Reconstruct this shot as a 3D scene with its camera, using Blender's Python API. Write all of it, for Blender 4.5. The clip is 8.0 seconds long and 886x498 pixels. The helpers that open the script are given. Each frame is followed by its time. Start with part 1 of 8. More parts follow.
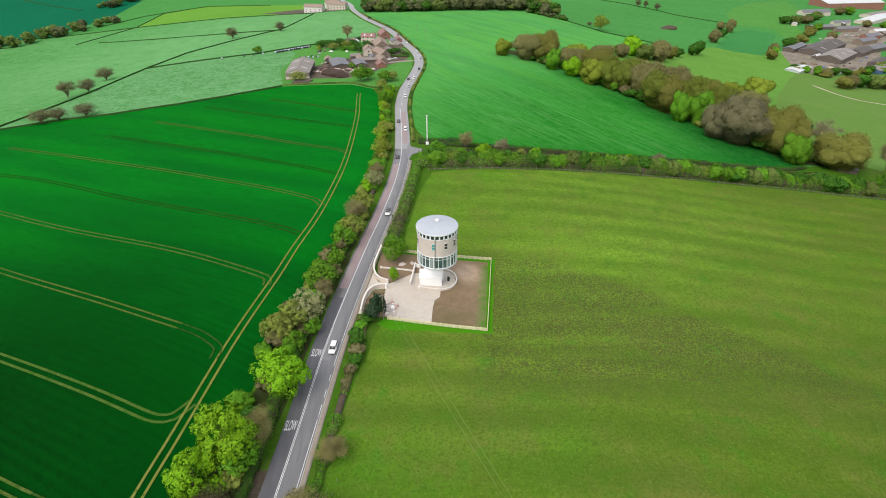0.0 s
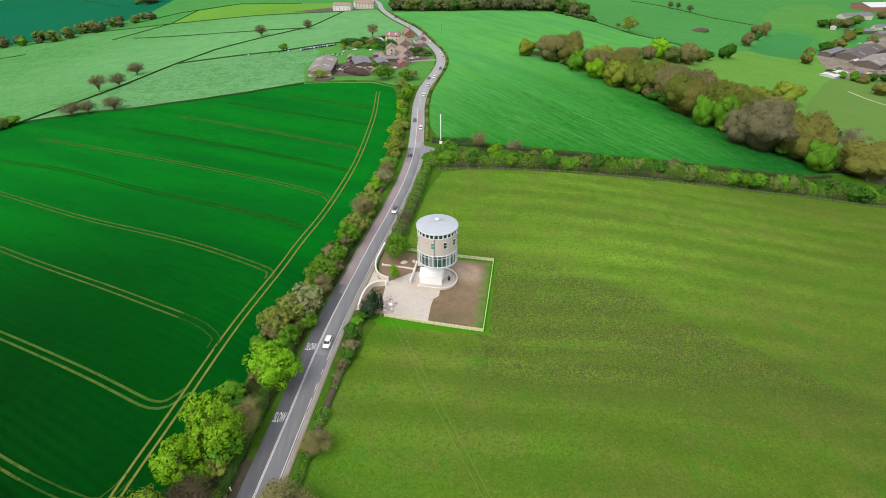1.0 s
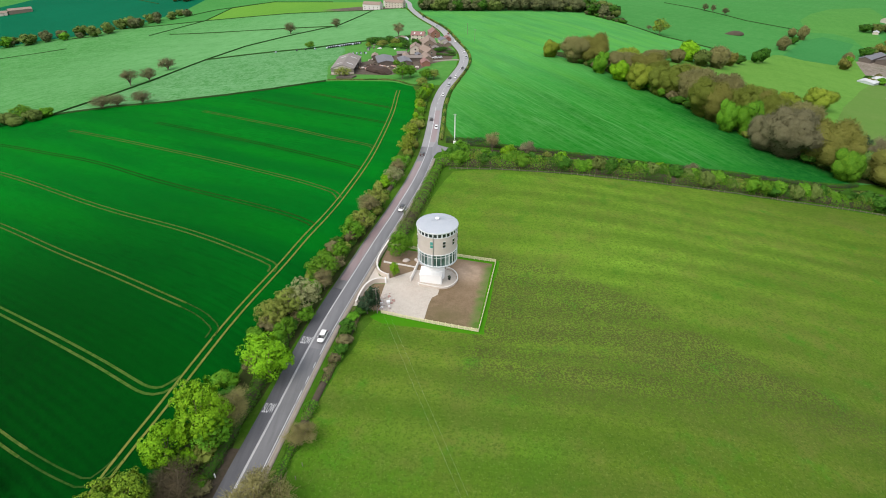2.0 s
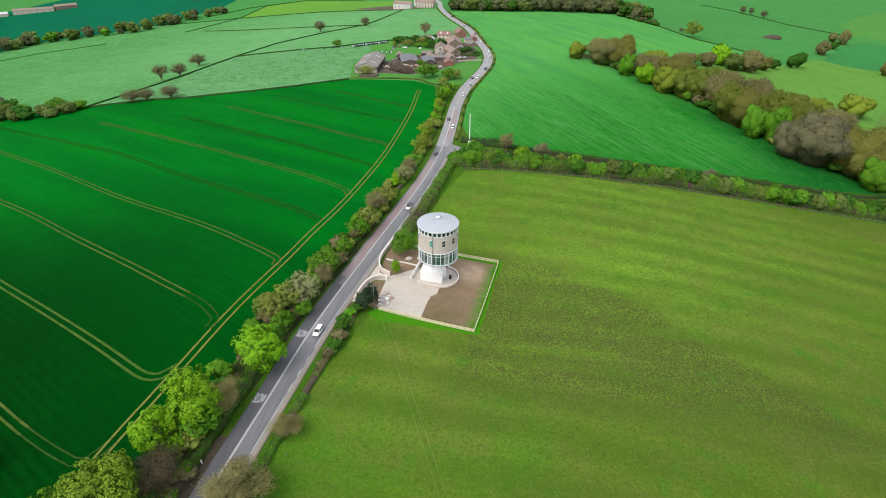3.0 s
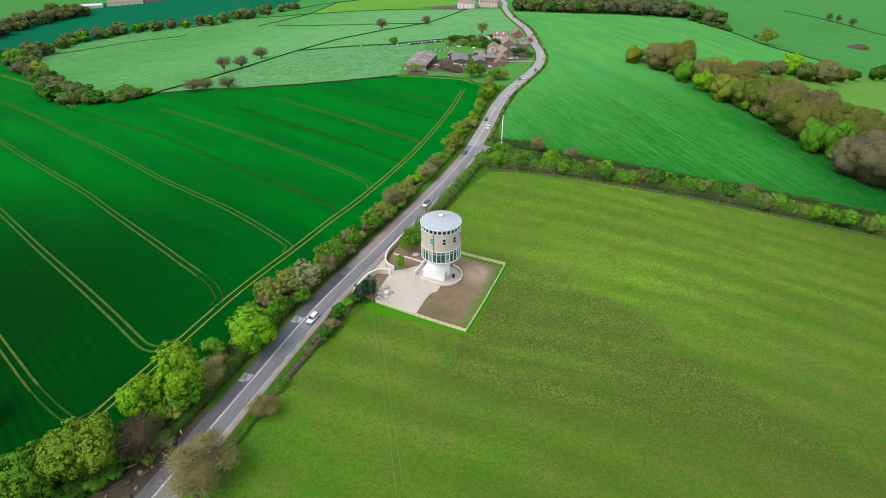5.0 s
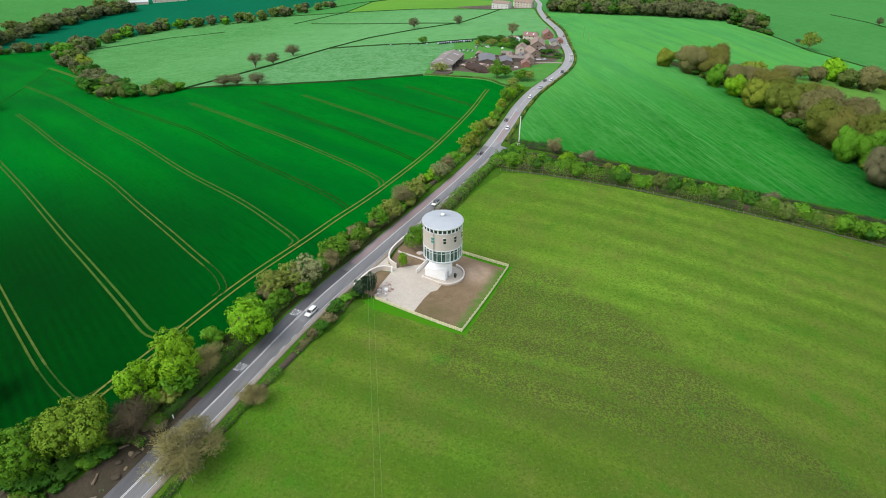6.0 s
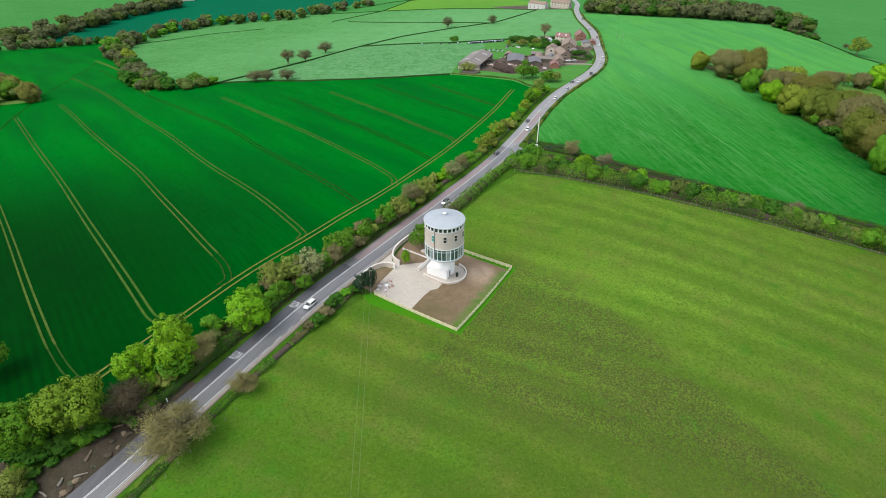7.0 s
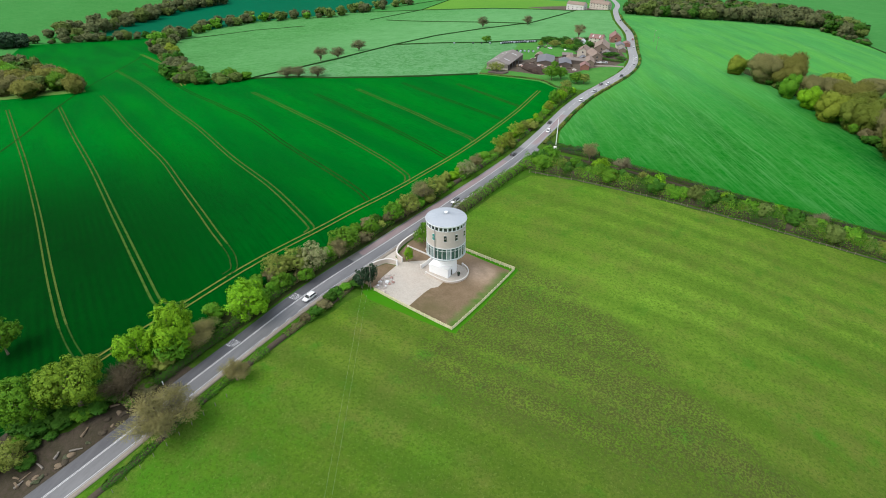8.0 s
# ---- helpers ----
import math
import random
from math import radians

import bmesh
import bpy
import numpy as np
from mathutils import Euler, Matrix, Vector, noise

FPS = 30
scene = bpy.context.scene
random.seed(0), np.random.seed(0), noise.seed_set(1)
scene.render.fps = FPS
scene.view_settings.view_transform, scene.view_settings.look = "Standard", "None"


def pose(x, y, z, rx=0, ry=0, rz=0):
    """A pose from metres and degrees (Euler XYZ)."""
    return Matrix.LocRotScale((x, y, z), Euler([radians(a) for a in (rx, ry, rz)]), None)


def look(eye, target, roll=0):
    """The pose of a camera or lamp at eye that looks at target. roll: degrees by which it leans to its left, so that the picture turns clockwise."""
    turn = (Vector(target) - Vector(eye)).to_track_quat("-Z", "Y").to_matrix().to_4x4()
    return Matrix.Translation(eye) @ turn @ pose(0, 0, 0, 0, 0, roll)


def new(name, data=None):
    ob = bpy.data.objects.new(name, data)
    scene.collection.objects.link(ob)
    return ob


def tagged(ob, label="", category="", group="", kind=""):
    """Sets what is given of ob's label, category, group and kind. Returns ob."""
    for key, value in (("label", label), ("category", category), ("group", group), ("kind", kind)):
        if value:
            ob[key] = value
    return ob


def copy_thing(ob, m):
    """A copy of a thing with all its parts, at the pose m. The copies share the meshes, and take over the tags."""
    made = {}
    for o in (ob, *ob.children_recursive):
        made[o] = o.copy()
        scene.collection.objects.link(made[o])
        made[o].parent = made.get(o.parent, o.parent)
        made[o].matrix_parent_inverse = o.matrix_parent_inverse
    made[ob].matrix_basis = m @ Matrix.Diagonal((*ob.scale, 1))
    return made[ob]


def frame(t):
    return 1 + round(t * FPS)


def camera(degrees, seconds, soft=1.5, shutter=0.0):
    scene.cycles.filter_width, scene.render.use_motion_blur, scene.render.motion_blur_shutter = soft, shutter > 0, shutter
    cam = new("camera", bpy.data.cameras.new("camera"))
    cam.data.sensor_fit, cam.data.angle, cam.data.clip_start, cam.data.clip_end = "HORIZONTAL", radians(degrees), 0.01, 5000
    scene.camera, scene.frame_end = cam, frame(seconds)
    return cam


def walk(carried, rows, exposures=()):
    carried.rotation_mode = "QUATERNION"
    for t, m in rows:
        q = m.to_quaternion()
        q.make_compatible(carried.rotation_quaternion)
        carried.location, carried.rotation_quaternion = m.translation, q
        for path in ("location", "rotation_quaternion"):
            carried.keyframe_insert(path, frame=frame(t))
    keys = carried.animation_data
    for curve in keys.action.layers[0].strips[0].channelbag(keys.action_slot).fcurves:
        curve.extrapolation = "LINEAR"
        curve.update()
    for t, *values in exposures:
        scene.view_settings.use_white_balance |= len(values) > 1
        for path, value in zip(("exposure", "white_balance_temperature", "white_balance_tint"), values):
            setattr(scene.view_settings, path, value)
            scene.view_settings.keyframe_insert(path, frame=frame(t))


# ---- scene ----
from mathutils import geometry

# ---------------------------------------------------------------- camera
cam = camera(76.73, 8.0, 1.0)
ROWS = [
    (0.0, 0.0, 0.0, 96.0, -32.0, 0.0, 0.0),
    (0.5, 3.72, -0.11, 96.06, -32.03, 0.04, 1.53),
    (1.0, 7.46, -0.15, 96.1, -32.04, 0.06, 3.09),
    (1.5, 11.35, -0.12, 96.13, -32.05, 0.1, 4.69),
    (3.0, 23.3, 0.73, 96.15, -32.06, 0.15, 9.67),
    (3.5, 27.35, 1.28, 96.17, -32.08, 0.16, 11.43),
    (4.0, 31.4, 1.95, 96.17, -32.08, 0.16, 13.18),
    (4.5, 35.55, 2.76, 96.18, -32.1, 0.16, 14.97),
    (6.0, 48.12, 6.26, 96.17, -32.13, 0.16, 20.55),
    (6.5, 52.55, 7.82, 96.14, -32.16, 0.15, 22.55),
    (7.0, 56.95, 9.55, 96.11, -32.18, 0.15, 24.56),
    (7.5, 61.43, 11.47, 96.1, -32.21, 0.14, 26.62),
    (8.0, 65.92, 13.54, 96.1, -32.23, 0.14, 28.71),
]
walk(cam, [(t, pose(x, y, z, 90 + pitch, 0, yaw) @ pose(0, 0, 0, 0, 0, roll)) for t, x, y, z, pitch, roll, yaw in ROWS],
     exposures=[(0.0, 0.62, 6500, 10), (3.0, 0.60, 6350, 9), (8.0, 0.56, 6200, 7)])

# ---------------------------------------------------------------- light
SUN_UP, SUN_FROM = 52.0, 215.0      # degrees above the horizon, compass bearing (north is +y)
world = bpy.data.worlds.new("overcast_sky")
scene.world = world
world.use_nodes = True
wn, wl = world.node_tree.nodes, world.node_tree.links
sky = wn.new("ShaderNodeTexSky")
sky.sky_type, sky.sun_disc = "NISHITA", False
sky.sun_elevation, sky.sun_rotation = radians(SUN_UP), radians(SUN_FROM)
sky.air_density, sky.dust_density, sky.ozone_density = 1.0, 6.0, 1.0
grey = wn.new("ShaderNodeMix")
grey.data_type = "RGBA"
grey.inputs["Factor"].default_value = 0.6
grey.inputs["B"].default_value = (7.0, 7.2, 7.4, 1)
wl.new(sky.outputs[0], grey.inputs["A"])
wl.new(grey.outputs["Result"], wn["Background"].inputs["Color"])
wn["Background"].inputs["Strength"].default_value = 0.122
sun = new("sun", bpy.data.lights.new("sun", "SUN"))
sun.data.energy, sun.data.angle, sun.data.color = 1.35, radians(40), (1.0, 0.96, 0.9)
s_az, s_el = radians(SUN_FROM), radians(SUN_UP)
toward = Vector((math.sin(s_az) * math.cos(s_el), math.cos(s_az) * math.cos(s_el), math.sin(s_el)))
sun.matrix_world = look(toward * 300, (0, 0, 0))

# ---------------------------------------------------------------- materials


def surface(name, rough=0.85, metal=0.0, spec=0.3):
    m = bpy.data.materials.new(name)
    m.use_nodes = True
    b = m.node_tree.nodes["Principled BSDF"]
    b.inputs["Roughness"].default_value, b.inputs["Metallic"].default_value = rough, metal
    b.inputs["Specular IOR Level"].default_value = spec
    return m, m.node_tree.nodes, m.node_tree.links, b


def place_node(n, l, scale=(1, 1, 1), turn=0.0, local=False):
    """World metres (or the object's own) turned and stretched."""
    if local:
        src = n.new("ShaderNodeTexCoord").outputs["Object"]
    else:
        src = n.new("ShaderNodeNewGeometry").outputs["Position"]
    mp = n.new("ShaderNodeMapping")
    mp.inputs["Rotation"].default_value = (0, 0, radians(turn))
    l.new(src, mp.inputs["Vector"])
    if scale == (1, 1, 1):
        return mp.outputs[0]
    st = n.new("ShaderNodeMapping")
    st.inputs["Scale"].default_value = scale
    l.new(mp.outputs[0], st.inputs["Vector"])
    return st.outputs[0]


def noise_node(n, l, vec, scale, detail=4.0, rough=0.6, lo=0.35, hi=0.65):
    t = n.new("ShaderNodeTexNoise")
    t.inputs["Scale"].default_value, t.inputs["Detail"].default_value, t.inputs["Roughness"].default_value = scale, detail, rough
    l.new(vec, t.inputs["Vector"])
    r = n.new("ShaderNodeMapRange")
    r.inputs["From Min"].default_value, r.inputs["From Max"].default_value = lo, hi
    l.new(t.outputs["Fac"], r.inputs["Value"])
    return r.outputs[0], t.outputs["Fac"]


def blend(n, l, fac, a, b, amount=1.0, mode="MIX"):
    """Mixes colours a and b (sockets or tuples) by fac * amount."""
    m = n.new("ShaderNodeMix")
    m.data_type, m.blend_type = "RGBA", mode
    if fac is None:
        m.inputs["Factor"].default_value = amount
    else:
        f = n.new("ShaderNodeMath")
        f.operation = "MULTIPLY"
        f.inputs[1].default_value = amount
        l.new(fac, f.inputs[0])
        l.new(f.outputs[0], m.inputs["Factor"])
    for key, v in (("A", a), ("B", b)):
        if isinstance(v, tuple):
            m.inputs[key].default_value = (*v, 1)
        else:
            l.new(v, m.inputs[key])
    return m.outputs["Result"]


def bump(n, l, b, fac, strength=0.3, dist=0.05):
    k = n.new("ShaderNodeBump")
    k.inputs["Strength"].default_value, k.inputs["Distance"].default_value = strength, dist
    l.new(fac, k.inputs["Height"])
    l.new(k.outputs[0], b.inputs["Normal"])


def plain(name, c1, c2, fine=3.0, coarse=0.4, rough=0.8, metal=0.0, relief=0.3, dist=0.02, local=True, spec=0.3):
    """A surface that wanders between two colours at two scales."""
    m, n, l, b = surface(name, rough, metal, spec)
    v = place_node(n, l, local=local)
    f1, raw = noise_node(n, l, v, fine)
    f2, _ = noise_node(n, l, v, coarse)
    c = blend(n, l, f1, c1, c2, 0.5)
    c = blend(n, l, f2, c, c2, 0.6)
    l.new(c, b.inputs["Base Color"])
    bump(n, l, b, raw, relief, dist)
    return m


def grassland(name, c1, c2, c3, stripes=0.0, turn=0.0, period=9.0, patch=0.02, grain=0.9, relief=0.6, fleck=0.5, far_stretch=1.0, sheen=0.0, fourth=None, thick=None, trodden=None, rows=None, lush=()):
    """Grass or young crop: c1 the ground tone, c2 broad patches, c3 fine flecks, mown or drilled stripes across `turn`, and a fourth tone in worn spots."""
    m, n, l, b = surface(name, 1.0, 0.0, 0.02)
    v = place_node(n, l)
    vs = place_node(n, l, (1.0, far_stretch, 1.0), turn)
    f_patch, _ = noise_node(n, l, vs, patch, 5.0, 0.6, 0.36, 0.64)
    f_mid, _ = noise_node(n, l, v, patch * 6, 6.0, 0.65, 0.35, 0.68)
    f_mott, _ = noise_node(n, l, v, grain * 0.3, 4.0, 0.7, 0.4, 0.66)
    f_fine, raw = noise_node(n, l, v, grain, 6.0, 0.85, 0.42, 0.64)
    c = blend(n, l, f_patch, c1, c2, 0.8)
    c = blend(n, l, f_mid, c, c2, 0.4)
    if stripes:
        w = n.new("ShaderNodeTexWave")
        w.wave_type, w.bands_direction = "BANDS", "X"
        w.inputs["Scale"].default_value = 0.314 / period
        w.inputs["Distortion"].default_value, w.inputs["Detail"].default_value, w.inputs["Detail Scale"].default_value = 1.0, 3.0, 0.6
        l.new(place_node(n, l, (1, 1, 1), turn), w.inputs["Vector"])
        f_break, _ = noise_node(n, l, v, 0.03, 3.0, 0.6, 0.35, 0.6)
        k = n.new("ShaderNodeMath")
        k.operation = "MULTIPLY"
        l.new(w.outputs["Fac"], k.inputs[0])
        l.new(f_break, k.inputs[1])
        c = blend(n, l, k.outputs[0], c, c3, stripes)
    if fourth:
        f_worn, _ = noise_node(n, l, vs, 0.05, 8.0, 0.75, 0.5, 0.72)
        c = blend(n, l, f_worn, c, fourth, 0.6)
    if thick:      # another tone by distance from a place: the tone, the place, the two distances
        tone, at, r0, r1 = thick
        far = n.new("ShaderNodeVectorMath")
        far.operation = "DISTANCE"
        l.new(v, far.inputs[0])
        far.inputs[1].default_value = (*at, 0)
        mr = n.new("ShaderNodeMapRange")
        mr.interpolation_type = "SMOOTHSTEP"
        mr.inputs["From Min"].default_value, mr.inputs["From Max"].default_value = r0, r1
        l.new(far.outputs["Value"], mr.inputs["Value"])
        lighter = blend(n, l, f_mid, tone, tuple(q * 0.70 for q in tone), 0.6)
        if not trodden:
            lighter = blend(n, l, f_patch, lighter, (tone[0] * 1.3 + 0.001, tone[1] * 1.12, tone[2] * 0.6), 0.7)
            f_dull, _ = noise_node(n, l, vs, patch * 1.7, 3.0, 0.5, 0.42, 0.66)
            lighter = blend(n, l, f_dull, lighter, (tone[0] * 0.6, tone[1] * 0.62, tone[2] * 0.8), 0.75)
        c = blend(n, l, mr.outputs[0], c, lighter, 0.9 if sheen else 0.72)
    if rows:      # fine drill rows: their colour, how many to the metre, how strong
        tone, fine, strength = rows
        f_line, _ = noise_node(n, l, place_node(n, l, (fine, fine * 0.045, 1.0), turn), 1.0, 4.0, 0.65, 0.46, 0.68)
        f_some, _ = noise_node(n, l, vs, patch * 0.6, 4.0, 0.6, 0.34, 0.60)
        k = n.new("ShaderNodeMath")
        k.operation = "MULTIPLY"
        l.new(f_line, k.inputs[0])
        l.new(f_some, k.inputs[1])
        c = blend(n, l, k.outputs[0], c, tone, strength)
    c = blend(n, l, f_mott, c, c3, fleck * 0.5)
    c = blend(n, l, f_fine, c, c3, fleck)
    flat = place_node(n, l, (1, 1, 0))
    for tone, at, r0, r1, amount in lush:      # round patches of another tone: richer, darker, paler
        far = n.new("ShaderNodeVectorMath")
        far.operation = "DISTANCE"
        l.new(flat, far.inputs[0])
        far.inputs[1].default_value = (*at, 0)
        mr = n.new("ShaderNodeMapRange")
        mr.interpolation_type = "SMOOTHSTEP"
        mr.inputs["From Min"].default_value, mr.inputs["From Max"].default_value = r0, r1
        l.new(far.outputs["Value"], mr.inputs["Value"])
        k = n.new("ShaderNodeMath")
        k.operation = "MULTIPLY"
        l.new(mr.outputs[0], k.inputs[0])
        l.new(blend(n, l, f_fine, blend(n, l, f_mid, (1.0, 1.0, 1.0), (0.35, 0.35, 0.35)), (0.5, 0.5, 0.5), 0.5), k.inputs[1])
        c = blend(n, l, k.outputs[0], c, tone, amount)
    if trodden:      # worn tan patches, then dark tussocks scattered over the whole meadow
        f_tan, _ = noise_node(n, l, v, 0.065, 7.0, 0.75, 0.46, 0.64)
        c = blend(n, l, f_tan, c, (0.140, 0.138, 0.036), 0.52)
        f_lush, _ = noise_node(n, l, v, 0.11, 5.0, 0.65, 0.56, 0.70)
        c = blend(n, l, f_lush, c, (0.036, 0.170, 0.010), 0.62)
        f_tuft, _ = noise_node(n, l, v, 1.5, 3.0, 0.7, 0.52, 0.60)
        c = blend(n, l, f_tuft, c, (0.038, 0.090, 0.009), 0.54)
        f_mow, _ = noise_node(n, l, place_node(n, l, (0.10, 1.0, 1.0), -4), 0.11, 3.0, 0.5, 0.40, 0.62)
        c = blend(n, l, f_mow, c, (0.052, 0.098, 0.011), 0.34)
        band = n.new("ShaderNodeTexWave")
        band.wave_type, band.bands_direction, band.wave_profile = "BANDS", "X", "SIN"
        band.inputs["Scale"].default_value = 0.314 / 11.5
        band.inputs["Distortion"].default_value, band.inputs["Detail"].default_value, band.inputs["Detail Scale"].default_value = 0.7, 2.0, 0.4
        l.new(place_node(n, l, (1, 1, 1), 93), band.inputs["Vector"])
        c = blend(n, l, band.outputs["Fac"], c, (0.048, 0.104, 0.010), 0.30)
        f_pale2, _ = noise_node(n, l, v, 1.8, 2.0, 0.6, 0.58, 0.68)
        c = blend(n, l, f_pale2, c, (0.175, 0.235, 0.050), 0.26)
    if trodden:      # hoof-pocked ground on one side of a line: a point on it, its bearing, where it fades out southwards, the soil's tones
        (px, py), ang, r0, r1, tone_a, tone_b = trodden
        sh = n.new("ShaderNodeMapping")
        sh.vector_type = "TEXTURE"
        sh.inputs["Location"].default_value, sh.inputs["Rotation"].default_value = (px, py, 0), (0, 0, radians(ang))
        l.new(v, sh.inputs["Vector"])
        wob = n.new("ShaderNodeVectorMath")
        wob.operation = "MULTIPLY_ADD"
        wn_ = n.new("ShaderNodeTexNoise")
        wn_.inputs["Scale"].default_value, wn_.inputs["Detail"].default_value = 0.07, 5.0
        l.new(v, wn_.inputs["Vector"])
        wob.inputs[1].default_value = (11, 11, 0)
        l.new(wn_.outputs["Color"], wob.inputs[0])
        l.new(sh.outputs[0], wob.inputs[2])
        xyz = n.new("ShaderNodeSeparateXYZ")
        l.new(wob.outputs[0], xyz.inputs[0])
        ramp = []
        soft = n.new("ShaderNodeSeparateXYZ")
        l.new(v, soft.inputs[0])
        for lo, hi, where in ((2.2, 9.0, xyz), (r0, r1, soft), (3.0, 14.0, soft), (159.0, 150.0, soft)):
            mr = n.new("ShaderNodeMapRange")
            mr.interpolation_type = "SMOOTHSTEP"
            mr.inputs["From Min"].default_value, mr.inputs["From Max"].default_value = lo, hi
            l.new(where.outputs["X" if lo == 3.0 else "Y"], mr.inputs["Value"])
            ramp.append(mr.outputs[0])
        f_row, _ = noise_node(n, l, place_node(n, l, (0.12, 1.0, 1.0), -4), 0.16, 3.0, 0.6, 0.18, 0.52)
        f_poc, _ = noise_node(n, l, v, 1.9, 2.0, 0.7, 0.46, 0.555)
        f_pale, _ = noise_node(n, l, v, 0.8, 4.0, 0.8, 0.45, 0.65)
        zone = ramp[0]
        for q in (ramp[1], ramp[2], ramp[3], f_row):
            k = n.new("ShaderNodeMath")
            k.operation = "MULTIPLY"
            l.new(zone, k.inputs[0])
            l.new(q, k.inputs[1])
            zone = k.outputs[0]
        for q, tone, am in ((f_pale, tone_b, 0.55), (f_poc, tone_a, 0.78)):
            k = n.new("ShaderNodeMath")
            k.operation = "MULTIPLY"
            l.new(zone, k.inputs[0])
            l.new(q, k.inputs[1])
            c = blend(n, l, k.outputs[0], c, tone, am)
    l.new(c, b.inputs["Base Color"])
    if sheen:
        b.inputs["Sheen Weight"].default_value, b.inputs["Sheen Roughness"].default_value = sheen, 0.5
        b.inputs["Sheen Tint"].default_value = (*[min(1.0, q * 4) for q in c3], 1)
    bump(n, l, b, raw, relief, 0.25)
    return m


def leaves(name, c1, c2, through_light=0.25):
    """Foliage that varies from leaf to leaf and from plant to plant."""
    m, n, l, b = surface(name, 0.7, 0.0, 0.15)
    g = n.new("ShaderNodeNewGeometry")
    o = n.new("ShaderNodeObjectInfo")
    c = blend(n, l, g.outputs["Random Per Island"], c1, c2, 1.0)
    hsv = n.new("ShaderNodeHueSaturation")
    r = n.new("ShaderNodeMapRange")
    r.inputs["To Min"].default_value, r.inputs["To Max"].default_value = 0.86, 1.16
    l.new(o.outputs["Random"], r.inputs["Value"])
    l.new(r.outputs[0], hsv.inputs["Value"])
    r2 = n.new("ShaderNodeMapRange")
    r2.inputs["To Min"].default_value, r2.inputs["To Max"].default_value = 0.494, 0.506
    l.new(o.outputs["Random"], r2.inputs["Value"])
    l.new(r2.outputs[0], hsv.inputs["Hue"])
    l.new(c, hsv.inputs["Color"])
    l.new(hsv.outputs[0], b.inputs["Base Color"])
    t = n.new("ShaderNodeBsdfTranslucent")
    l.new(hsv.outputs[0], t.inputs["Color"])
    mix = n.new("ShaderNodeMixShader")
    mix.inputs[0].default_value = through_light
    l.new(b.outputs[0], mix.inputs[1])
    l.new(t.outputs[0], mix.inputs[2])
    l.new(mix.outputs[0], n["Material Output"].inputs["Surface"])
    return m


def asphalt(name, c1, c2):
    m, n, l, b = surface(name, 0.55, 0.0, 0.5)
    v = place_node(n, l)
    f1, raw = noise_node(n, l, v, 2.2, 5.0, 0.7)
    f2, _ = noise_node(n, l, place_node(n, l, (1, 0.08, 1), -2), 0.9, 3.0)
    f3, _ = noise_node(n, l, v, 0.06, 3.0)
    c = blend(n, l, f2, c1, c2, 0.7)
    c = blend(n, l, f1, c, c2, 0.35)
    c = blend(n, l, f3, c, c1, 0.5)
    l.new(c, b.inputs["Base Color"])
    bump(n, l, b, raw, 0.25, 0.01)
    return m


TRODDEN = ((40, 150), 148, 86, 106, (0.056, 0.060, 0.019), (0.108, 0.122, 0.035))
# Viewing-angle brightness painted in: near crop darker, far crop brighter
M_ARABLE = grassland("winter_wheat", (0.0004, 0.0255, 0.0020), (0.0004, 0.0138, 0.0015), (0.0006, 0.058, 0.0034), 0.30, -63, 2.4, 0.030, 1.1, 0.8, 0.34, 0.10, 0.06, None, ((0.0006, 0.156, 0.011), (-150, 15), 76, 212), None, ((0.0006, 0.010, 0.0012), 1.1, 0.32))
M_LAWN = grassland("grazed_meadow", (0.108, 0.198, 0.013), (0.122, 0.186, 0.020), (0.0480, 0.0980, 0.0084), 0.55, 92, 13.0, 0.024, 0.80, 1.0, 0.60, 0.45, 0.0, (0.1256, 0.1321, 0.0316), ((0.188, 0.345, 0.034), (56, 184), 128, 20), TRODDEN, None, [((0.150, 0.270, 0.026), (32, 160), 34, 8, 0.5), ((0.110, 0.215, 0.014), (14, 172), 30, 8, 0.4), ((0.050, 0.200, 0.008), (-9, 205), 16, 4, 0.6), ((0.050, 0.200, 0.008), (-11, 176), 13, 3, 0.5), ((0.060, 0.210, 0.010), (14, 222), 22, 4, 0.5), ((0.150, 0.195, 0.036), (2, 88), 26, 5, 0.40), ((0.036, 0.165, 0.010), (22, 80), 24, 4, 0.40), ((0.040, 0.165, 0.007), (-12, 112), 10, 2, 0.7), ((0.040, 0.182, 0.008), (-26, 58), 44, 8, 0.66), ((0.042, 0.175, 0.009), (-6, 36), 42, 10, 0.50), ((0.066, 0.106, 0.013), (116, 66), 104, 25, 0.70), ((0.088, 0.142, 0.018), (118, 130), 62, 10, 0.40)])
M_PALE = grassland("pale_spring_pasture", (0.052, 0.205, 0.044), (0.028, 0.150, 0.021), (0.160, 0.335, 0.145), 0.0, 20, 9, 0.010, 0.28, 0.4, 0.50, 3.0, lush=[((0.150, 0.340, 0.138), (-170, 690), 440, 120, 0.6)])
M_PALE_LOW = grassland("lower_pale_pasture", (0.056, 0.202, 0.052), (0.034, 0.155, 0.028), (0.160, 0.322, 0.155), 0.0, 10, 9, 0.012, 0.3, 0.4, 0.75, 3.0)
